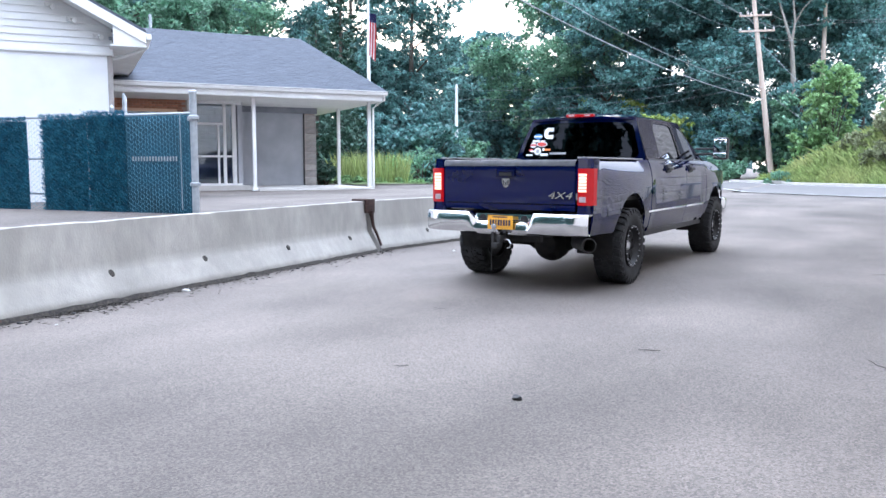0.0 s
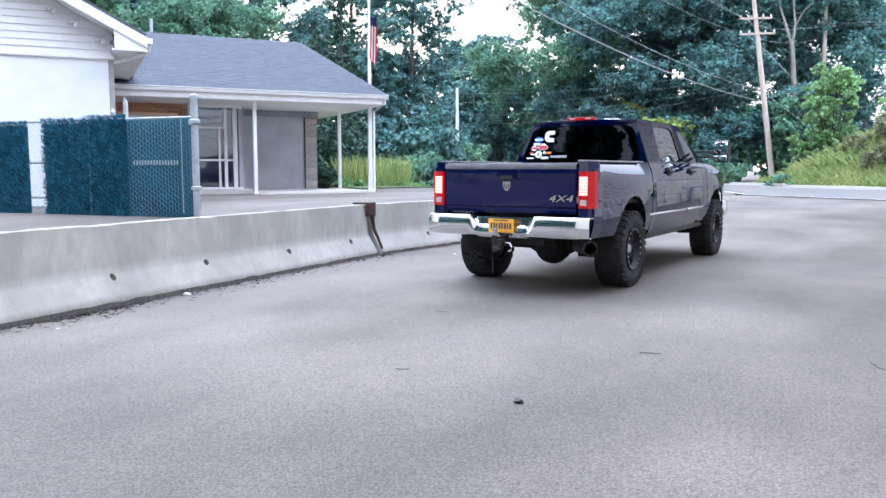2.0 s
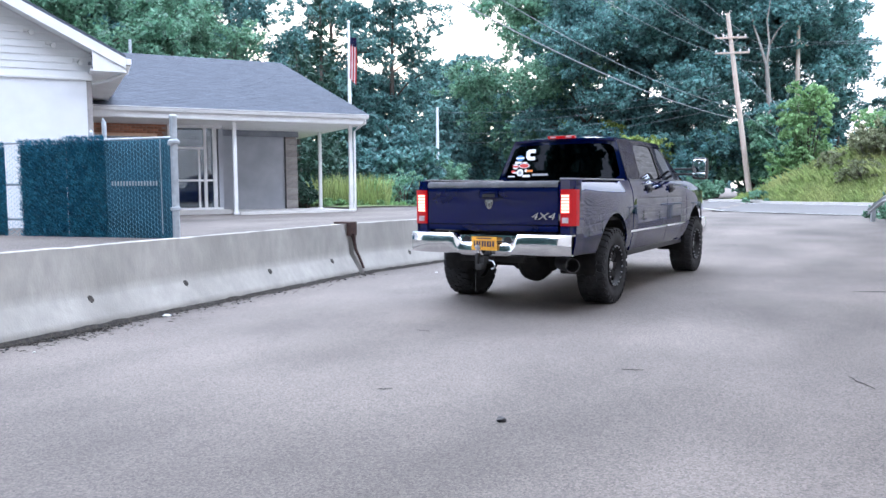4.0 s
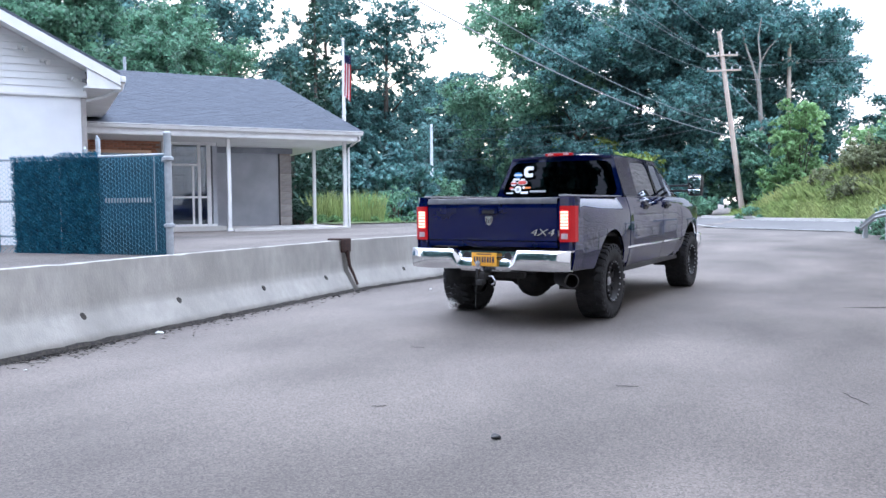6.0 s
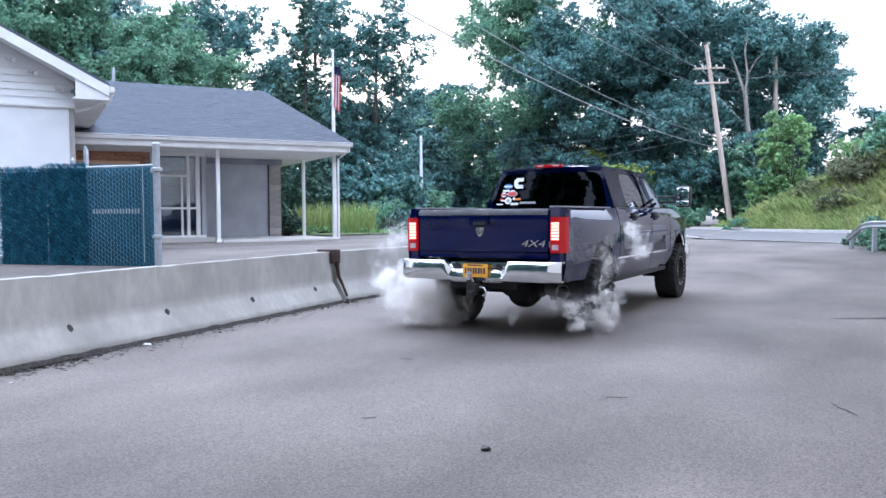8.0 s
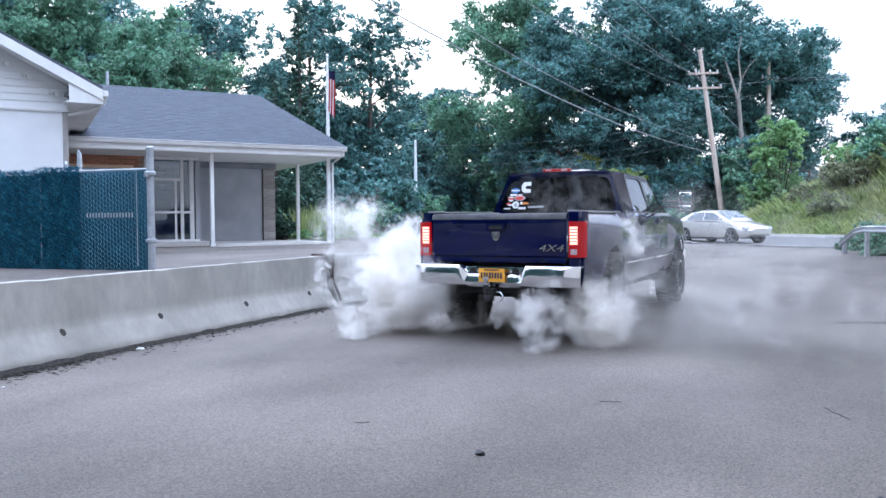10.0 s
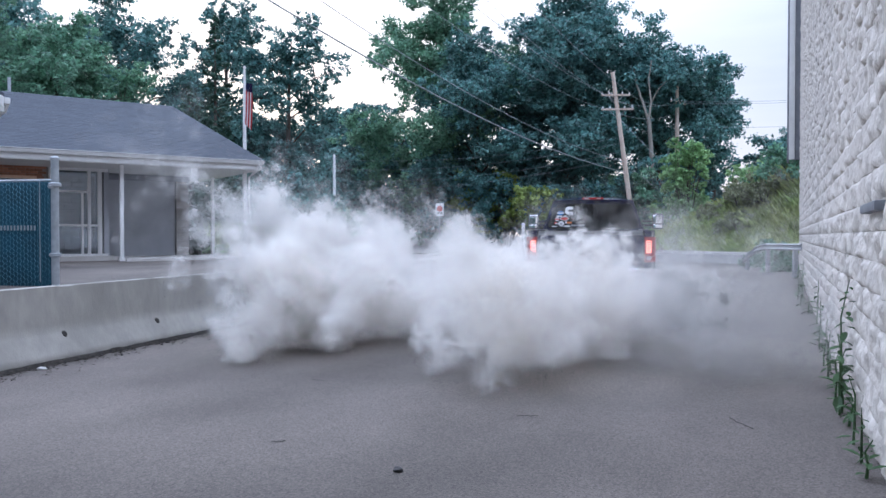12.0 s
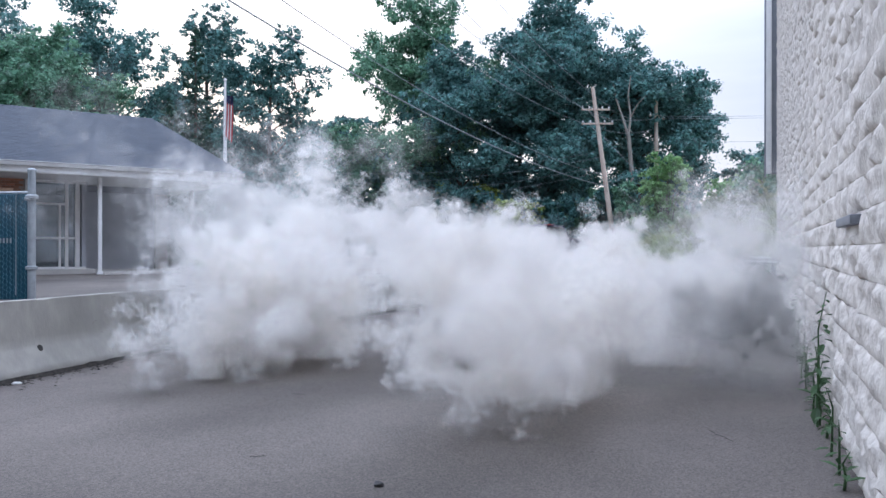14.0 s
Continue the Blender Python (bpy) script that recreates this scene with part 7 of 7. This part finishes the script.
def build_debris():
    """Leaf litter and twigs gathered along the barrier foot."""
    rng = np.random.RandomState(2)
    v, f = [], []
    for k in range(900):
        y = rng.uniform(2.8, 10.4) if rng.rand() < 0.6 else rng.normal(4.6, 0.35)
        x = barrier_x(y) + 0.33 + abs(rng.normal(0, 0.08 if k % 3 else 0.2))
        a, l = rng.uniform(0, 6.28), rng.uniform(0.01, 0.04)
        w = rng.uniform(0.003, 0.01)
        b = len(v)
        c, s = math.cos(a), math.sin(a)
        z = ground_z(x, y) + 0.004
        v += [(x - c * l, y - s * l, z), (x + s * w, y - c * w, z + 0.008), (x + c * l, y + s * l, z + 0.003), (x - s * w, y + c * w, z + 0.002)]
        f.append((b, b + 1, b + 2, b + 3))
    tagged(place("leaf_litter", mesh_of("leaf_litter", v, f, DARK_GAP)), "dark leaf litter and twigs along the barrier foot", "debris", kind="stuff")


build_debris()


def build_crack(x, y, length, turn, seed, width=0.012):
    """A short dark ragged scar in the asphalt."""
    rng = random.Random(seed)
    bm = bmesh.new()
    n = 14
    rows = []
    for i in range(n + 1):
        q = i / n
        w = width * math.sin(math.pi * q) * rng.uniform(0.5, 1.5) + 0.001
        o = 0.03 * noise.noise((q * 4, seed, 0))
        rows.append([bm.verts.new((length * (q - 0.5), o - w, 0.004)), bm.verts.new((length * (q - 0.5), o, 0.007)), bm.verts.new((length * (q - 0.5), o + w, 0.004))])
    for a, b in zip(rows, rows[1:]):
        for k in range(2):
            bm.faces.new((a[k], a[k + 1], b[k + 1], b[k]))
    tagged(part("tar_scar", bm, DARK_GAP, m=pose(x, y, ground_z(x, y), 0, 0, turn)), "short dark tar scar in the asphalt", "tar scar", "scars in the asphalt")


build_crack(-4.0, 6.35, 0.13, 10, 1, 0.010)
build_crack(-1.75, 5.72, 0.16, 20, 2, 0.008)
build_crack(-3.05, 4.35, 0.10, 30, 3, 0.006)
build_crack(-0.25, 6.1, 0.35, -60, 4, 0.006)
build_crack(-0.15, 11.6, 1.1, 30, 5, 0.05)


# ---- movement: where the truck is, time by time ----
TRUCK_WAY = [(0.0, -4.0, 8.97, 0.0), (3.2, -4.0, 8.97, 0.0), (5.3, -3.99, 9.10, 0.1), (8.2, -3.98, 9.14, 0.3), (9.4, -3.86, 9.15, 1.4), (10.3, -3.72, 9.25, 2.5), (10.6, -3.63, 9.55, 3.2),
             (10.9, -3.44, 10.0, 4.6), (11.2, -3.24, 10.6, 6.2), (11.5, -3.08, 11.35, 8.0), (11.8, -3.0, 12.50, 10.0), (12.1, -2.97, 13.95, 12.0), (12.5, -3.02, 16.4, 14.0), (13.0, -4.1, 21.6, 17.5),
             (13.3, -4.8, 25.0, 22.5), (13.6, -5.9, 28.2, 29.0), (14.0, -7.7, 31.9, 36.0)]


def truck_at(t):
    ts = [r[0] for r in TRUCK_WAY]
    return [float(np.interp(t, ts, [r[k] for r in TRUCK_WAY])) for k in (1, 2, 3)]


# ---- tyre smoke: drifting puffs of fine flecks ----
def puff_mesh(seed, count, fleck, material, edge):
    """A soft puff: flecks scattered thickly in the middle and thinly outside, torn by noise."""
    rng = np.random.RandomState(seed)
    # large lobes, each with smaller billows bulging from its shell
    n0, n1 = 9, 8
    main = rng.normal(0, 0.21, (n0, 3)) * np.array([1.2, 1.0, 0.85])
    wide0 = rng.uniform(0.13, 0.24, n0)
    d = rng.normal(size=(n0 * n1, 3))
    d /= np.linalg.norm(d, axis=1)[:, None]
    bud = np.repeat(main, n1, 0) + d * np.repeat(wide0, n1)[:, None] * 0.95
    lobes = np.concatenate([main, bud])
    wide = np.concatenate([wide0, np.repeat(wide0, n1) * rng.uniform(0.25, 0.60, n0 * n1)])
    share = wide ** 2.6 / (wide ** 2.6).sum()
    pts = []
    while len(pts) < count:
        which = rng.choice(len(wide), count, p=share)
        d = rng.normal(size=(count, 3))
        d /= np.linalg.norm(d, axis=1)[:, None]
        c = lobes[which] + d * (wide[which] * rng.rand(count) ** 0.40 * (1 + edge * rng.normal(size=count)))[:, None]
        for p in c:
            q = Vector(p) * 3.2 + Vector((seed * 7.3, 0, 0))
            if rng.rand() < 0.62 + 1.0 * noise.noise(q) + 0.5 * noise.noise(q * 2.3):
                pts.append(p)
                if len(pts) == count:
                    break
    p = np.array(pts)
    a, b = rng.normal(size=(count, 3)), rng.normal(size=(count, 3))
    a /= np.linalg.norm(a, axis=1)[:, None]
    b -= a * (a * b).sum(1)[:, None]
    b /= np.linalg.norm(b, axis=1)[:, None]
    s = (fleck * rng.uniform(0.6, 1.4, count))[:, None]
    v = np.stack([p + a * s, p - a * s * 0.5 + b * s * 0.87, p - a * s * 0.5 - b * s * 0.87], 1).reshape(-1, 3)
    return mesh_of("smoke_puff", v, np.arange(count * 3).reshape(-1, 3), material)


SMOKE_ROOT = tagged(empty("tyre_smoke"), "thick white tyre smoke billowing from the spinning rear wheels", "smoke", kind="stuff")
DENSE = [puff_mesh(s, 5200, 0.034, SMOKE, 0.32) for s in range(5)]
THIN = [puff_mesh(20 + s, 3000, 0.040, HAZE, 0.55) for s in range(3)]
FAINT = [puff_mesh(40 + s, 3000, 0.040, VEIL, 0.60) for s in range(3)]


def smoke_puffs():
    """Every puff: its object and its rows of keys, from the tyre's foot out into the cloud."""
    rng = random.Random(21)
    plan = []

    def add(t0, t1, n, side, size, reach, rise, thin=0.0, sway=(0, 0), hold=1.1, up0=0.0):
        for k in range(n):
            plan.append((t0 + (t1 - t0) * (k + rng.random()) / n, side, size * rng.uniform(0.75, 1.25), reach, rise, 2 if thin == 2 else int(rng.random() < thin), sway, hold, up0))
    # first wisps at both wheels, some climbing out of the wheel arch
    add(5.85, 6.6, 4, -1, 0.30, (-0.35, -0.75), (0.10, 0.35), 0.5, hold=0.8)
    add(5.95, 6.6, 3, 1, 0.26, (0.10, -0.80), (0.08, 0.40), 0.7, hold=0.8)
    add(6.2, 8.2, 15, -1, 0.58, (-0.50, -1.0), (0.12, 0.75), 0.2, hold=0.9)
    add(6.5, 8.2, 8, 1, 0.40, (0.05, -0.95), (0.08, 0.40), 0.4, hold=0.9)
    add(6.1, 8.2, 8, 2, 0.38, (0.16, 0.15), (0.25, 0.75), 0.75, hold=0.9)
    add(6.8, 8.4, 5, -1, 0.6, (-0.7, -0.5), (0.9, 1.4), 1.0, hold=1.1)
    # it thickens while the truck stands
    add(8.2, 10.3, 20, -1, 0.72, (-1.25, -1.3), (0.15, 1.25), 0.1, sway=(0.1, -0.2))
    add(8.4, 10.3, 12, -1, 0.95, (-1.9, -0.6), (1.0, 2.2), 0.85, hold=1.2)
    add(8.3, 10.3, 10, 1, 0.62, (0.25, -1.8), (0.12, 0.6), 0.15)
    add(8.4, 10.3, 6, 2, 0.40, (0.15, -0.2), (0.2, 0.6), 0.6)
    add(8.4, 10.6, 10, 1, 2.2, (3.2, -0.8), (0.2, 0.7), 2, hold=1.2)
    add(10.0, 12.6, 12, -1, 2.2, (-2.4, -1.0), (1.0, 2.6), 2, hold=1.2)
    add(11.4, 13.0, 8, 1, 2.2, (2.2, -2.2), (0.5, 2.0), 2, hold=1.2)
    # the run: dense cloud left along the way
    add(10.3, 11.4, 18, -1, 0.95, (-1.0, -1.9), (0.2, 1.7), 0.05, sway=(0.25, -0.65))
    add(10.3, 11.4, 20, 1, 0.90, (0.15, -2.7), (0.2, 1.5), 0.05, sway=(0.35, -0.75))
    add(10.4, 11.7, 10, 2, 0.55, (0.1, -0.6), (0.4, 1.1), 0.15, sway=(0.3, -0.2))
    add(11.3, 12.4, 12, -1, 1.0, (0.2, -3.3), (0.1, 1.6), 0.05, sway=(0.3, -0.7))
    add(11.3, 12.5, 16, 1, 1.05, (0.5, -2.6), (0.2, 1.2), 0.05, sway=(0.45, -0.6))
    add(12.3, 13.2, 8, -1, 1.1, (0.6, -2.4), (0.1, 0.7), 0.5)
    add(12.3, 13.2, 9, 1, 1.1, (1.4, -2.0), (0.1, 0.8), 0.5)
    add(10.8, 12.2, 14, -1, 1.3, (-2.2, -1.3), (1.2, 2.6), 0.85, sway=(-0.2, -0.1))
    add(10.2, 11.6, 7, -1, 1.1, (-2.2, -0.8), (1.2, 2.3), 0.9, sway=(-0.1, -0.1), hold=1.3)
    add(10.5, 11.7, 16, 0, 0.95, (0.1, -1.3), (0.5, 1.7), 0.1, sway=(0.2, -0.3))
    add(11.2, 12.6, 14, 1, 1.25, (1.9, -1.8), (0.6, 2.0), 0.75, sway=(0.3, -0.1))
    out = []
    for tb, side, size, reach, rise, thin, sway, hold, up0 in plan:
        x, y, head = truck_at(tb)
        sx = -0.95 if side < 0 else 0.95
        back = -0.18
        z0 = 0.10
        if side == 0:
            sx = 0.0
        if side == 2:
            sx, back, z0 = 1.02, -0.15, 0.55
        foot = pose(x, y, 0, 0, 0, head) @ Vector((sx, back, z0))
        goal = Vector((reach[0] + rng.gauss(0, 0.30 + 0.22 * abs(reach[0])), reach[1] * rng.uniform(0.35, 1.15) + rng.gauss(0, 0.18), rng.uniform(*rise)))
        ob = place("smoke_puff", (DENSE, THIN, FAINT)[thin][rng.randrange(3 if thin else 5)], SMOKE_ROOT)
        ob.scale = (size, size, size)
        turn = [rng.uniform(0, 360) for _ in range(3)]
        spin = rng.uniform(-14, 14)
        rows = []
        low = -2.2

        def at(t):
            a = t - tb
            g = 1 - math.exp(-a / hold)
            p = foot + goal * g + Vector((sway[0], sway[1], 0.0)) * a * 0.55
            wide = float(np.interp(t, (10.3, 11.5, 12.5, 13.0, 14.0), (-2.5, -2.5, -1.6, -1.0, -0.5))) + (1.5 if thin else 0.0)
            p.x = wide + (0.9 if thin else 0.35) * math.tanh((p.x - wide) / 1.5) if p.x > wide else p.x
            p.x = min(p.x, 0.2)
            if not thin and p.x < -4.95:
                p.x = -4.95 + 0.7 * math.tanh((p.x + 4.95) / 1.2)
            p.z = max(p.z, 0.24 * size)
            return pose(*p, turn[0], turn[1], turn[2] + spin * a)
        start = pose(foot.x, foot.y, low, *turn)
        rows.append((0.0, start))
        rows.append((round(tb - 0.30, 3), start))
        t = tb
        while t < 13.95:
            rows.append((round(t, 3), at(t)))
            t += 0.35 if t - tb < 1.5 else 0.7
        rows.append((14.0, at(14.0)))
        out.append((ob, rows))
    return out


PUFFS = smoke_puffs()


def motions():
    walk(TRUCK, [(t, pose(x, y, ground_z(x, y + 2), math.degrees(math.atan2(ground_z(x, y + 4) - ground_z(x, y), 4)), 0, head)) for t, x, y, head in TRUCK_WAY])
    # wheels: the rear pair spins from 5.7 s, the front pair rolls with the way
    spun = rolled = 0.0
    rear, front = [], []
    last = TRUCK_WAY[0][2]
    for k in range(141):
        t = k / 10
        x, y, _ = truck_at(t)
        step_m = y - last
        last = y
        rolled += math.degrees(step_m / TYRE_R)
        spun += math.degrees(step_m / TYRE_R) if t < 5.7 else 84 * min(1.0, (t - 5.6) / 0.6) if t < 13.2 else 72
        rear.append((t, spun))
        front.append((t, rolled))
    for wheel, turns in zip(WHEELS, (rear, rear, front, front)):
        p = wheel.location.copy()
        walk(wheel, [(t, pose(*p, -a)) for t, a in turns])
    # the passing car keeps its speed along the near lane
    n = Vector((0.545, 0.839, 0))
    rows = []
    for t in (0.0, 2.0, 4.0, 6.0, 8.0, 9.0, 10.0, 10.3, 10.6, 11.0, 12.0, 14.0):
        p = ROAD_AT + n * 1.9 + ROAD_DIR * (0.03 - 15.0 * (t - 10.3))
        rows.append((t, pose(p.x, p.y, ground_z(p.x, p.y) + 0.03, 0, 0, 237)))
    walk(SEDAN_CAR, rows)
    for wheel in SEDAN_WHEELS:
        p = wheel.location.copy()
        walk(wheel, [(k / 10, pose(*p, -k * 75)) for k in range(141)])
    for ob, rows in PUFFS:
        walk(ob, rows)


motions()
